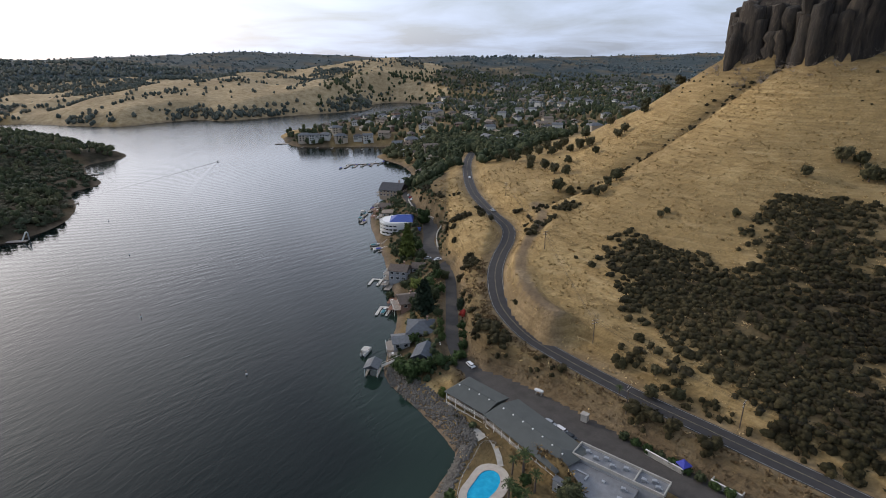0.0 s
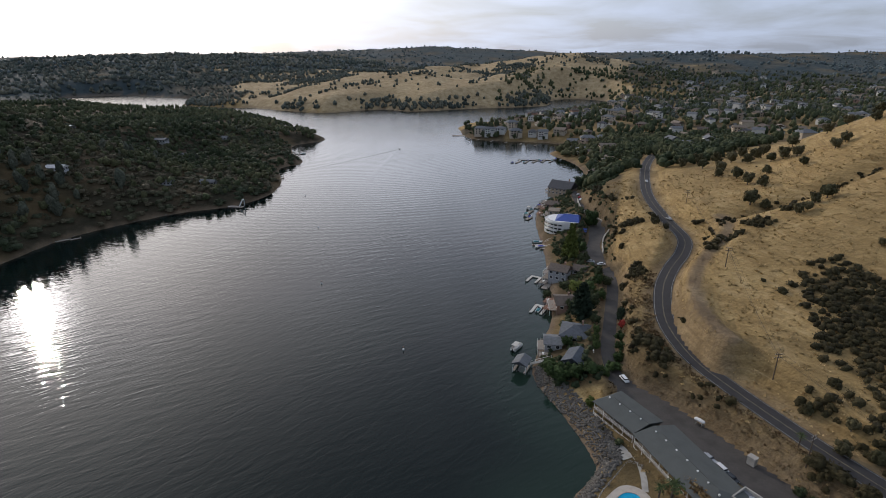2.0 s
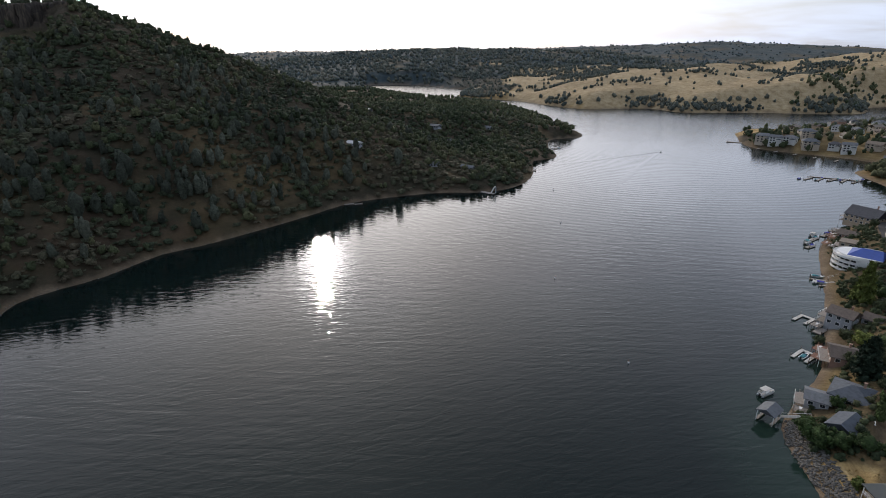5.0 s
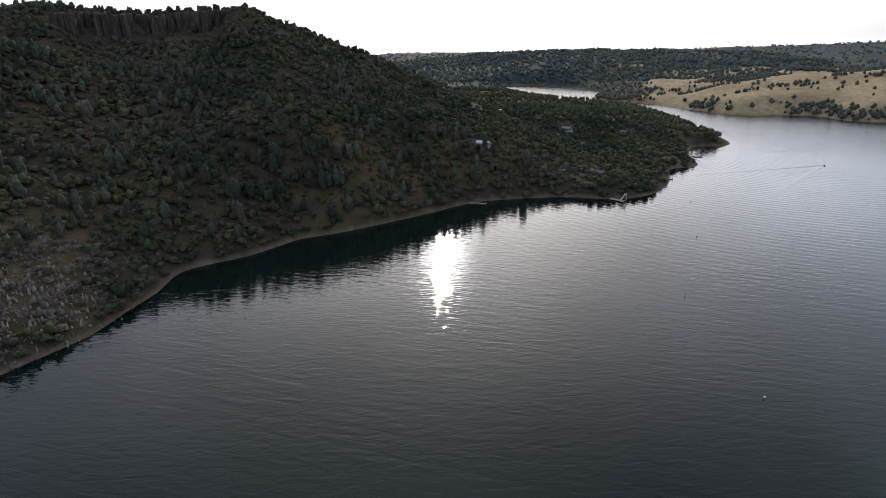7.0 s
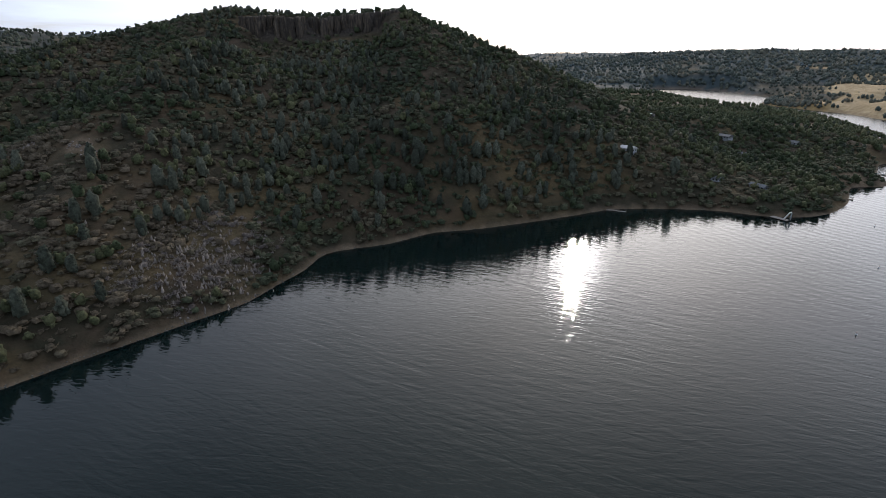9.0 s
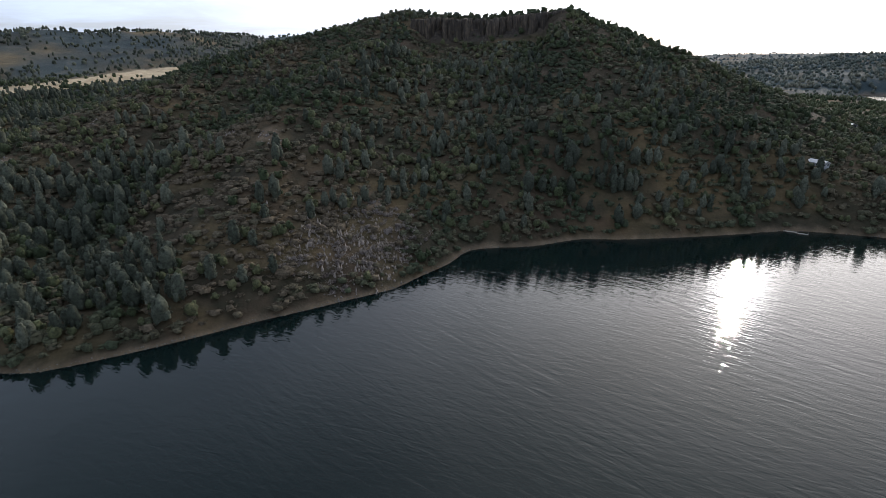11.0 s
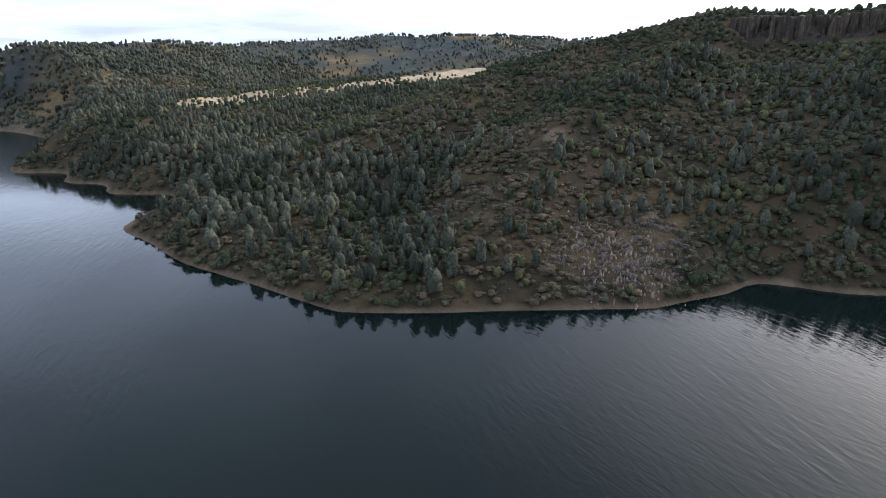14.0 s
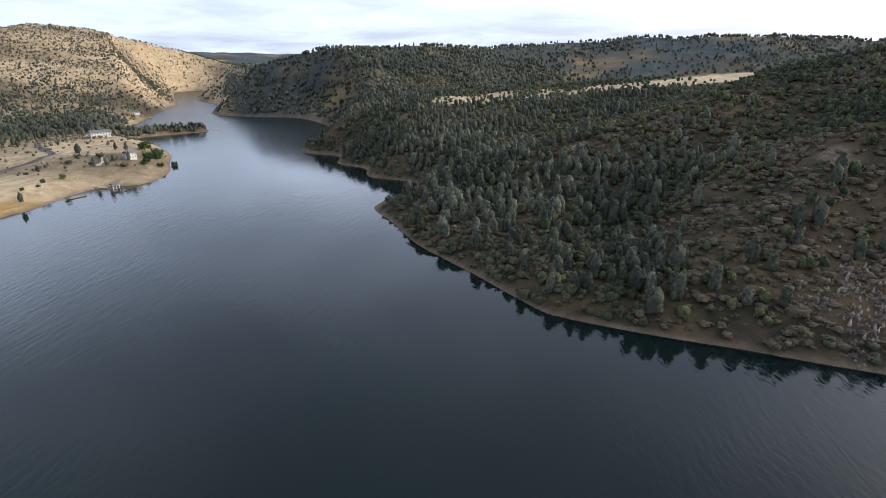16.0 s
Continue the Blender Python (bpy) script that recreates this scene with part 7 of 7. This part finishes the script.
part("wall", boxes(((0, 0, 1.0), (2.2, 1.8, 2.6))), CONCRETE, shed)
part("lid", boxes(((0, 0, 2.4), (2.5, 2.1, 0.2))), CONCRETE, shed)
tent = thing("canopy_tent", pose(69.5, 127.5, 5.3, 0, 0, 20), "violet-blue pop-up canopy tent by the wall", "tent")
bm = bmesh.new()
e = [bm.verts.new((x, y, 2.2)) for x, y in ((-1.6, -1.6), (1.6, -1.6), (1.6, 1.6), (-1.6, 1.6))]
q = [bm.verts.new((x, y, 1.9)) for x, y in ((-1.62, -1.62), (1.62, -1.62), (1.62, 1.62), (-1.62, 1.62))]
top = bm.verts.new((0, 0, 3.2))
for k in range(4):
    bm.faces.new((e[k], e[(k + 1) % 4], top)), bm.faces.new((q[k], q[(k + 1) % 4], e[(k + 1) % 4], e[k]))
part("canopy", bm, CANVAS_BLUE, tent)
for x in (-1.55, 1.55):
    for y in (-1.55, 1.55):
        part("leg", boxes(((x, y, 0.9), (0.06, 0.06, 2.2))), GREYMETAL, tent)
for a, b, lab in (((61, 134.5), (68.5, 126), "broken grey block wall beside the yard"), ((75, 122), (80.5, 116), "white-topped block wall beside the yard")):
    root = thing("yard_wall", pose(a[0], a[1], 5, 0, 0, math.degrees(math.atan2(b[1] - a[1], b[0] - a[0]))), lab, "wall")
    ln = math.hypot(b[0] - a[0], b[1] - a[1])
    part("wall", boxes(((ln / 2, 0, 0.6), (ln, 0.3, 2.4)), ((0, 1.0, 0.6), (0.3, 2.2, 2.2)), ((ln, 1.0, 0.6), (0.3, 2.2, 2.2))), CONCRETE, root)
    part("coping", boxes(((ln / 2, 0, 1.86), (ln + 0.2, 0.45, 0.12))), WHITE, root)


def pole(x, y, h, rot):
    z = float(height(np.array([x], float), np.array([y], float))[0])
    root = thing("power_pole", pose(x, y, z, 0, 0, rot), "dark timber power pole with crossarms and insulators", "pole", "power poles along the road")
    part("shaft", tube(bmesh.new(), (0, 0, -1), (0, 0, h), 0.2, 0.14, 8), TIMBER, root)
    for zz in (h - 0.4, h - 1.6):
        arm = part("crossarm", boxes(((0, 0, zz), (2.6, 0.14, 0.18))), TIMBER, root)
        for k in (-1.15, -0.45, 0.45, 1.15):
            part("insulator", tube(bmesh.new(), (k, 0, zz + 0.09), (k, 0, zz + 0.32), 0.07, 0.05, 6), WHITE, arm)
    return Vector((x, y, z + h - 0.1)), rot


tops = [pole(x, y, h, r) for x, y, h, r in ((42, 358, 9, 10), (50, 254, 9.5, 5), (56, 181, 10, 25), (89, 136, 9.5, 45), (158, 76, 10, 45))]
pole(58, 146, 10.4, 45)
for (a, ra), (b, rb) in zip(tops[:-1], tops[1:]):
    wires = thing("power_line", pose(0, 0, 0), "sagging overhead power cables between poles", "cable", "power cables")
    for off, dz in ((-1.15, 0.2), (-0.45, 0.2), (1.15, 0.2), (0.3, -1.1)):
        pa = a + Vector((off * math.cos(radians(ra)), off * math.sin(radians(ra)), dz))
        pb = b + Vector((off * math.cos(radians(rb)), off * math.sin(radians(rb)), dz))
        bm, last = bmesh.new(), None
        side = (pb - pa).cross(Vector((0, 0, 1))).normalized() * 0.028
        for k in range(13):
            t = k / 12
            p = pa.lerp(pb, t) - Vector((0, 0, 4 * t * (1 - t) * (pb - pa).length * 0.018))
            ring = [bm.verts.new(p + q) for q in (side, -side, Vector((0, 0, 0.045)))]
            if last is not None:
                for i in range(3):
                    bm.faces.new((last[i], last[(i + 1) % 3], ring[(i + 1) % 3], ring[i]))
            last = ring
        part("cable", bm, RUBBER, wires)


# ---------------------------------------------------------------- garden trees
POPLAR = make_leaf_mat("poplar_leaves", (0.045, 0.062, 0.014), (0.085, 0.105, 0.025), (0.15, 0.165, 0.04))
GREEN = make_leaf_mat("garden_leaves", (0.016, 0.028, 0.01), (0.036, 0.058, 0.018), (0.075, 0.10, 0.034))
CONIFER = make_leaf_mat("conifer_needles", (0.008, 0.016, 0.01), (0.018, 0.03, 0.018), (0.035, 0.05, 0.03))
RED = make_leaf_mat("red_leaves", (0.16, 0.02, 0.015), (0.3, 0.04, 0.03), (0.4, 0.08, 0.05))
PALM = make_leaf_mat("palm_fronds", (0.025, 0.04, 0.015), (0.055, 0.075, 0.028), (0.1, 0.12, 0.05))


def cone_shape(seed, wide, n=26, sprays=30):
    s, t = Soup(seed), Soup(seed + 1)
    r = s.rng
    t.limb((0, 0, -0.1), (0, 0, 0.9), 0.03, 0.008)
    for k in range(n):
        h = 0.08 + 0.88 * k / n
        rad = wide * (1 - h) ** 0.75 * r.uniform(0.55, 1.0)
        a = k * 2.4
        c = np.array([rad * math.cos(a), rad * math.sin(a), h])
        q = 0.09 * (1.25 - h)
        s.clump(c, (q, q, q * 1.2)), s.clump(c * (0.5, 0.5, 1), (q, q, q * 1.3))
        d = ball(r, sprays)
        s.sprays(c + d * q * r.uniform(0.8, 1.4, (sprays, 1)), 0.055, d, 0.5)
    return s.arrays(), t.arrays()


def palm_shape(seed, fronds=26):
    s, t = Soup(seed), Soup(seed + 1)
    r = s.rng
    t.limb((0, 0, -0.05), (0.02, 0.01, 0.5), 0.035, 0.03, 8), t.limb((0.02, 0.01, 0.5), (0.03, 0.0, 0.84), 0.03, 0.028, 8)
    for k in range(fronds):
        a, el = k * 2.4, r.uniform(-0.5, 1.1)
        d = np.array([math.cos(a) * math.cos(el), math.sin(a) * math.cos(el), math.sin(el)])
        w = np.cross(d, (0, 0, 1))
        p, L = np.array([0.03, 0, 0.86]), r.uniform(0.2, 0.27)
        for j in range(4):
            q = p + d * L / 4
            for sgn in (-1, 1):
                tip = (p + q) / 2 + w * sgn * 0.055 * (1 - j * 0.15) + np.array([0, 0, -0.03])
                s.add(np.array([p, q, tip]), np.array([[0, 1, 2]]))
            p, d = q, d + np.array([0, 0, -0.22])
    return s.arrays(), t.arrays()


def tree(name, shape, x, y, w, h, leaf, label, tone=0.5, z=None, group="", turn=0.0):
    (cv, cf), (tv, tf) = shape
    if z is None:
        z = float(height(np.array([x], float), np.array([y], float))[0])
    root = thing(name, pose(x, y, z, 0, 0, turn) @ Matrix.Diagonal((w, w, h, 1)), label, "tree", group)
    a = mesh_object("crown", cv, cf, leaf, [("tone", np.full(len(cv), tone))], False)
    b = mesh_object("trunk", tv, tf, BARK, (), False)
    a.parent = b.parent = root
    return root


BIG = [oak_shape(1000 + k, 14, 34, 0.08, 0.02) for k in range(4)]
PALMS = [palm_shape(1100 + k) for k in range(3)]
tree("poplar_tree", cone_shape(1201, 0.26, 34, 34), -22, 306, 18, 22, POPLAR, "tall yellow-green poplar beside the lane")
tree("round_tree", BIG[0], -15, 372, 11, 12, GREEN, "dense dark green tree by the blue-roofed house", 0.3)
tree("conifer", cone_shape(1203, 0.3, 40, 34), -9.5, 231, 19, 18, CONIFER, "tall dark conifer among the lake houses")
for i, (x, y, w, h, leaf, tone, lab) in enumerate((
        (-15, 262, 8, 6, POPLAR, 0.7, "bright yellow-green tree between the lake houses"), (-8, 258, 7, 6, GREEN, 0.6, "fresh green tree between the lake houses"), (-4, 264, 6, 6, GREEN, 0.4, "fresh green tree beside the lane"),
        (-2, 252, 6, 5, GREEN, 0.5, "fresh green tree beside the lane"), (-21, 268, 6, 4, OAK, 0.6, "dark garden tree by a lake house"), (-2, 209, 3.5, 5, GREEN, 0.8, "light green columnar garden tree"), (-2, 215, 3.5, 5, GREEN, 0.8, "light green columnar garden tree"),
        (-1.5, 203, 3.5, 5, GREEN, 0.7, "light green columnar garden tree"), (7.5, 232, 4, 7, CONIFER, 0.8, "slim dark cypress on the bank"), (8.5, 222, 4, 4, RED, 0.5, "bright red autumn bush on the bank"), (8, 205, 5, 4, GREEN, 0.3, "dark green hedge tree along the lane"),
        (8, 212, 5, 4, GREEN, 0.3, "dark green hedge tree along the lane"), (7.5, 198, 5, 4, GREEN, 0.4, "dark green hedge tree along the lane"), (6, 191, 6, 4, GREEN, 0.5, "green shrub tree at the lane's end"), (-14, 181, 9, 7, GREEN, 0.45, "broad green tree above the rocky shore"),
        (-8, 182, 8, 6, GREEN, 0.4, "broad green tree above the rocky shore"), (-18, 187, 7, 5, GREEN, 0.55, "broad green tree above the rocky shore"), (-2, 183, 7, 5, GREEN, 0.35, "green tree beside the motel drive"), (-13, 204, 5, 5, GREEN, 0.4, "small green tree in a courtyard"),
        (3, 186, 5, 4, GREEN, 0.6, "light green shrub tree by the drive"), (-1, 167, 4, 3.5, POPLAR, 0.3, "yucca-like bush at the motel corner"), (9, 150, 3, 2, OAK, 0.5, "round dark bush on the motel lawn"), (34, 117, 7, 7, OAK, 0.8, "leafy tree before the flat-roofed annex"),
        (1, 118, 4, 4, GREEN, 0.6, "green shrubs by the pool's edge"), (20, 120, 4, 3, GREEN, 0.4, "green shrubs by the pool"), (23, 124, 4, 4, GREEN, 0.4, "green shrubs by the pool"), (-14, 300, 7, 6, OAK, 0.5, "dark tree at the lane's turning"),
        (-5, 275, 6, 6, OAK, 0.4, "dark tree beside the lane"), (0, 272, 6, 5, OAK, 0.6, "dark tree beside the lane"), (-33, 490, 8, 7, OAK, 0.5, "dark tree behind the tan house"), (-22, 503, 8, 6, OAK, 0.4, "dark tree behind the tan house"),
        (-38, 452, 6, 6, OAK, 0.4, "dark tree between the tan house and decks"), (-36, 410, 6, 6, OAK, 0.5, "dark tree behind the redwood decks"), (-38, 385, 5, 4, OAK, 0.5, "dark tree by the blue-roofed house"), (-28, 330, 6, 5, OAK, 0.5, "dark tree below the poplar"), (-31, 318, 6, 5, OAK, 0.4, "dark tree below the poplar"),
        (-20, 325, 6, 6, GREEN, 0.3, "dark green tree beside the poplar"), (-16, 316, 6, 7, GREEN, 0.4, "dark green tree beside the poplar"), (-29, 262, 5, 4, OAK, 0.5, "dark tree on the shore bank"), (-14, 240, 7, 7, OAK, 0.4, "dark tree beside the conifer"), (-5, 241, 6, 7, OAK, 0.4, "dark tree beside the conifer"),
        (-3, 224, 5, 5, OAK, 0.4, "dark tree beside the lane"), (10, 545, 16, 14, OAK, 0.5, "broad dark oak at the road's bend"), (24, 575, 15, 12, OAK, 0.4, "broad dark oak at the road's bend"), (-8, 565, 10, 12, OAK, 0.3, "dark oak by the cream block"))):
    tree("garden_tree", BIG[i % 4], x, y, w, h, leaf, lab, tone, turn=i * 50)
for i, (x, y, h) in enumerate(((22.4, 126.6, 11), (19.5, 128, 7), (25, 121, 8), (17, 117, 9), (21, 114, 8), (57, 151.5, 5.5))):
    tree("palm_tree", PALMS[i % 3], x, y, h * 1.15, h, PALM, "fan palm with a shaggy crown by the motel", 0.5, group="palms by the motel")
for i, (x, y) in enumerate(((-27, 521), (-26, 526), (-25, 531))):
    tree("cypress", cone_shape(1300 + i, 0.14, 20, 16), x, y, 9, 11, CONIFER, "narrow dark cypress by the shore", 0.5)
for i, k in enumerate(range(9)):
    x, y = 58 + k * 2.7, 143.5 - k * 3.0
    tree("roadside_bush", BIG[i % 4], x - 1.5, y - 2, 3.6, 2.6, GREEN if i % 3 else OAK, "round green bush along the road's edge", 0.3 + 0.05 * k, turn=k * 40, group="bushes along the road")


# ---------------------------------------------------------------- the town
def town_house(w, d, floors, wall, roof, kind):
    """A plainer house for the far town, at the origin."""
    h = 2.8 * floors
    root = thing("town_house", Matrix.Identity(4), "", "house")
    bm = boxes(((0, 0, h / 2 - 2), (w, d, h + 4)))
    box(bm, (w * 0.3, -d * 0.5, h * 0.35 - 1), (w * 0.36, d * 0.4, h * 0.7 + 2))
    part("wall", bm, wall, root)
    bm = gable(w, d, d * 0.24, hip=(d * 0.45, d * 0.45) if kind else (0, 0))
    bmesh.ops.translate(bm, verts=bm.verts, vec=(0, 0, h))
    part("roof", bm, roof, root)
    bm = gable(d * 0.5, w * 0.36, w * 0.07, over=0.4, thick=0.2)
    bmesh.ops.rotate(bm, verts=bm.verts, cent=(0, 0, 0), matrix=Matrix.Rotation(radians(90), 3, "Z"))
    bmesh.ops.translate(bm, verts=bm.verts, vec=(w * 0.3, -d * 0.5, h * 0.7))
    part("porch_roof", bm, roof, root)
    if not kind:
        bm = bmesh.new()
        for sx in (-1, 1):
            bm.faces.new([bm.verts.new((sx * (w / 2 - 0.03), yy, zz)) for yy, zz in ((-d / 2, h - 0.02), (d / 2, h - 0.02), (0, h + d * 0.235))])
        part("gable_wall", bm, wall, root)
    for f in range(floors):
        for k in (-0.32, -0.08):
            window(root, w * k, -d / 2 - 0.03, f * 2.8 + 1.5, 2.0, 1.5, 0, False)
        for sx in (-1, 1):
            window(root, sx * (w / 2 + 0.03), 0, f * 2.8 + 1.5, 2.2, 1.4, 90, False)
    return root


TOWN = [(15, 10, 2, 1, 2, 1), (13, 9, 1, 0, 1, 0), (17, 11, 2, 3, 3, 0), (12, 10, 2, 1, 0, 1), (16, 9, 1, 2, 0, 0), (14, 11, 2, 0, 1, 1), (18, 12, 3, 3, 2, 1), (13, 10, 1, 1, 3, 0), (15, 10, 2, 5, 1, 1), (14, 10, 3, 1, 2, 0)]
TOWN_LABEL = ["white two-storey town house with a grey hipped roof", "tan bungalow with a brown gabled roof among trees", "cream two-storey town house with a tan roof", "white two-storey town house with a dark roof", "grey bungalow with a dark roof among trees",
              "tan two-storey town house with a brown roof", "cream three-storey lake house with a grey roof", "white bungalow with a tan roof among trees", "rust-brown two-storey town house among trees", "white three-storey lake house with a grey roof"]


def build_town():
    rng = np.random.default_rng(5)
    kinds = [town_house(w, d, f, WALLS[a], ROOFS[b], k) for w, d, f, a, b, k in TOWN]
    spots = [(-200, 788, 8), (-186, 784, 12), (-171, 790, -5), (-148, 786, 20), (-124, 792, 4), (-109, 788, 15), (-86, 800, -12), (-160, 815, 40)]
    spots += [(-60 + 18 * k, 712 + 4 * k, 10) for k in range(3)] + [(-30 + 14 * k, 645 + 3 * k, 15) for k in range(3)]
    x, y = rng.uniform(-250, 620, 9000), rng.uniform(600, 2050, 9000)
    sd, hz = shore_dist(x, y), height(x, y)
    az, r = azr(x, y)
    ok = (sd > 9) & (hz < 62) & (az > -24) & (az < 13) & (r < 2000) & ~((y > 1280) & (az > 1)) & (np.hypot(x - HILL[0], y - HILL[1]) > 330 - 0.1 * (y - 400)) & (y > 590 - 0.3 * x)
    ok &= rng.uniform(0, 1, len(x)) < np.clip(1.15 - (r - 600) / 1500, 0.12, 1) * np.clip(0.6 + 0.8 * fract(x, y, 140, 2, 71), 0.1, 1)
    for px, py in zip(x[ok], y[ok]):
        if len(spots) >= 260:
            break
        if all(math.hypot(px - s[0], py - s[1]) > 21 for s in spots):
            spots.append((px, py, rng.uniform(0, 360)))
    zs = height(np.array([s[0] for s in spots], float), np.array([s[1] for s in spots], float))
    used = set()
    for i, ((px, py, rot), z) in enumerate(zip(spots, zs)):
        k = int(rng.integers(0, len(kinds))) if i > 10 else (6, 9, 0, 6, 3, 9, 2, 6, 9, 6, 0)[i]
        m = pose(px, py, float(z) + 1.2, 0, 0, rot)
        if k in used:
            ob = copy_thing(kinds[k], m)
        else:
            ob = kinds[k]
            ob.matrix_basis = m
            used.add(k)
        tagged(ob, TOWN_LABEL[k], "house", "houses of the lake town")


build_town()


# ---------------------------------------------------------------- the southern shore
def on_ground(x, y):
    return float(height(np.array([x], float), np.array([y], float))[0])


SOUTH_G = "houses on the southern shore"
for x, y, w, d, f, rot, wl, rf, lab in ((-80, -870, 24, 12, 2, 10, 1, 2, "long white house with dormers on the south shore"), (-86, -676, 10, 9, 2, 30, 1, 2, "white house on the wooded point"), (-118, -985, 14, 9, 2, 0, 0, 1, "brown house behind the inlet"),
                                        (-181, -1238, 16, 10, 1, 0, 1, 2, "white house far along the channel"), (-150, -1180, 12, 9, 1, 20, 3, 1, "sand-coloured house far along the channel"), (-208, -1262, 10, 8, 1, 0, 0, 1, "brown cabin far along the channel")):
    house(x, y, on_ground(x, y) + 0.8, w, d, f, rot, WALLS[wl], ROOFS[rf], lab, "gable", framed=False, group=SOUTH_G)
boathouse(-58, -592, 20, ROOFS[2], "green-roofed covered dock at the south shore")
gangway(-52, -596, 0.8, -40, -606, 1.6)
dock(-26, -572, 25, 14, 2.5, "long narrow dock off the southern beach")
for pts, hw, nm in (([(60, -690), (28, -705), (5, -722), (-14, -742), (-20, -768), (-12, -810), (-10, -860), (-18, -930), (-24, -1000)], 3.6, "road_south"), ([(-18, -750), (-35, -735), (-58, -705), (-62, -680), (-52, -650)], 2.4, "road_drive")):
    c = catmull([(x, y, on_ground(x, y) + 0.5) for x, y in pts], 6)
    c[:, 2] = height(c[:, 0], c[:, 1]) + 0.45
    v, f = ribbon(c, -hw, hw, 0.0)
    tagged(mesh_object(nm, v, f, PARKING if nm == "road_south" else CONCRETE), "narrow lane on the southern shore", "road", kind="structure")
SG = [(-106, -690, 12, 9, GREEN), (-100, -668, 9, 6, GREEN), (-112, -660, 8, 5, GREEN), (-95, -655, 8, 4, GREEN), (-118, -705, 10, 9, GREEN), (-122, -725, 14, 10, GREEN), (-112, -745, 14, 11, GREEN), (-130, -680, 8, 7, OAK), (-70, -668, 7, 5, OAK),
      (-48, -660, 6, 4, OAK), (-20, -620, 6, 6, POPLAR), (-4, -612, 5, 4, OAK), (12, -590, 4, 3, OAK), (0, -600, 4, 3, OAK), (-60, -690, 9, 5, OAK), (-40, -700, 8, 4, OAK), (-30, -680, 8, 4, OAK), (-75, -640, 8, 4, GREEN)]
for i, (x, y, w, h, leaf) in enumerate(SG):
    tree("shore_tree", BIG[i % 4], x, y, w, h, leaf, "rounded green tree on the southern shore", 0.3 + 0.03 * i, turn=i * 61, group="trees on the southern shore")
x, y, z, rng = sprinkle(31, 700, (-245, -120, -1000, -955), lambda x, y, sd: 0.3 * smooth(sd, 1, 3))
tagged(scatter("point_trees", [pine_shape(640 + k, 4, 6, 0.1, 6, 2)[0] for k in range(3)], stand(x, y, z, rng, 6, 12, 1.2), PINE, 33), "dark trees crowded on a low point", "wood", kind="stuff")

# ---------------------------------------------------------------- on the water
speedboat(-279, 664, 118, CANVAS_TAN, "small motorboat under way trailing a wake", "boats under way")
speedboat(-595, 1105, 5, CANVAS_TAN, "small white motorboat speeding along the far shore", "boats under way")
speedboat(-262, -985, 0, CANVAS_TAN, "small white motorboat in the southern channel", "boats under way")


def wake(x, y, heading, length, label):
    """Two low crests that spread behind a boat."""
    root = thing("boat_wake", pose(x, y, 0, 0, 0, heading), label, "wake")
    for s in (-1, 1):
        vs, n = [], 40
        for k in range(n + 1):
            t = k / n
            px, py = -3 - t * length, s * (0.8 + t * length * 0.24 + 6 * t * t)
            w, hh = 1.6 + 5.0 * t, 0.42 * (1 - t) ** 0.6 * (1 + 0.25 * math.sin(k * 1.9)) + 0.01
            vs += [(px, py - w, -0.05), (px, py, hh), (px, py + w, -0.05)]
        v = np.array(vs)
        ids = np.arange(len(v)).reshape(-1, 3)
        f = np.concatenate([np.stack([ids[:-1, k], ids[1:, k], ids[1:, k + 1], ids[:-1, k + 1]], 1) for k in (0, 1)])
        ob = mesh_object("crest", v, f, WATER, [("shoal", np.zeros(len(v))), ("far_rough", np.full(len(v), 0.3))])
        ob.parent = root
    part("foam", boxes(((-5, 0, 0.0), (7, 1.1, 0.12), 0, 0.6), ((-12, 0, 0.0), (8, 0.7, 0.08), 0, 0.5)), HULL, root)


wake(-279, 664, 118 - 30, 190, "long spreading boat wake on calm water")
wake(-595, 1105, 5, 60, "short white boat wake near the far shore")
for x, y in ((-80, 188), (-264, 408), (-357, 674), (-150, 240), (-205, 330)):
    b = thing("buoy", pose(x, y, 0), "small white marker buoy floating on the lake", "buoy", "marker buoys")
    part("float", tube(tube(bmesh.new(), (0, 0, -0.3), (0, 0, 0.5), 0.4, 0.4, 10), (0, 0, 0.5), (0, 0, 0.75), 0.4, 0.12, 10), WHITE, b)
    part("mast", tube(bmesh.new(), (0, 0, 0.7), (0, 0, 1.9), 0.12, 0.08, 6), REDWOOD, b)
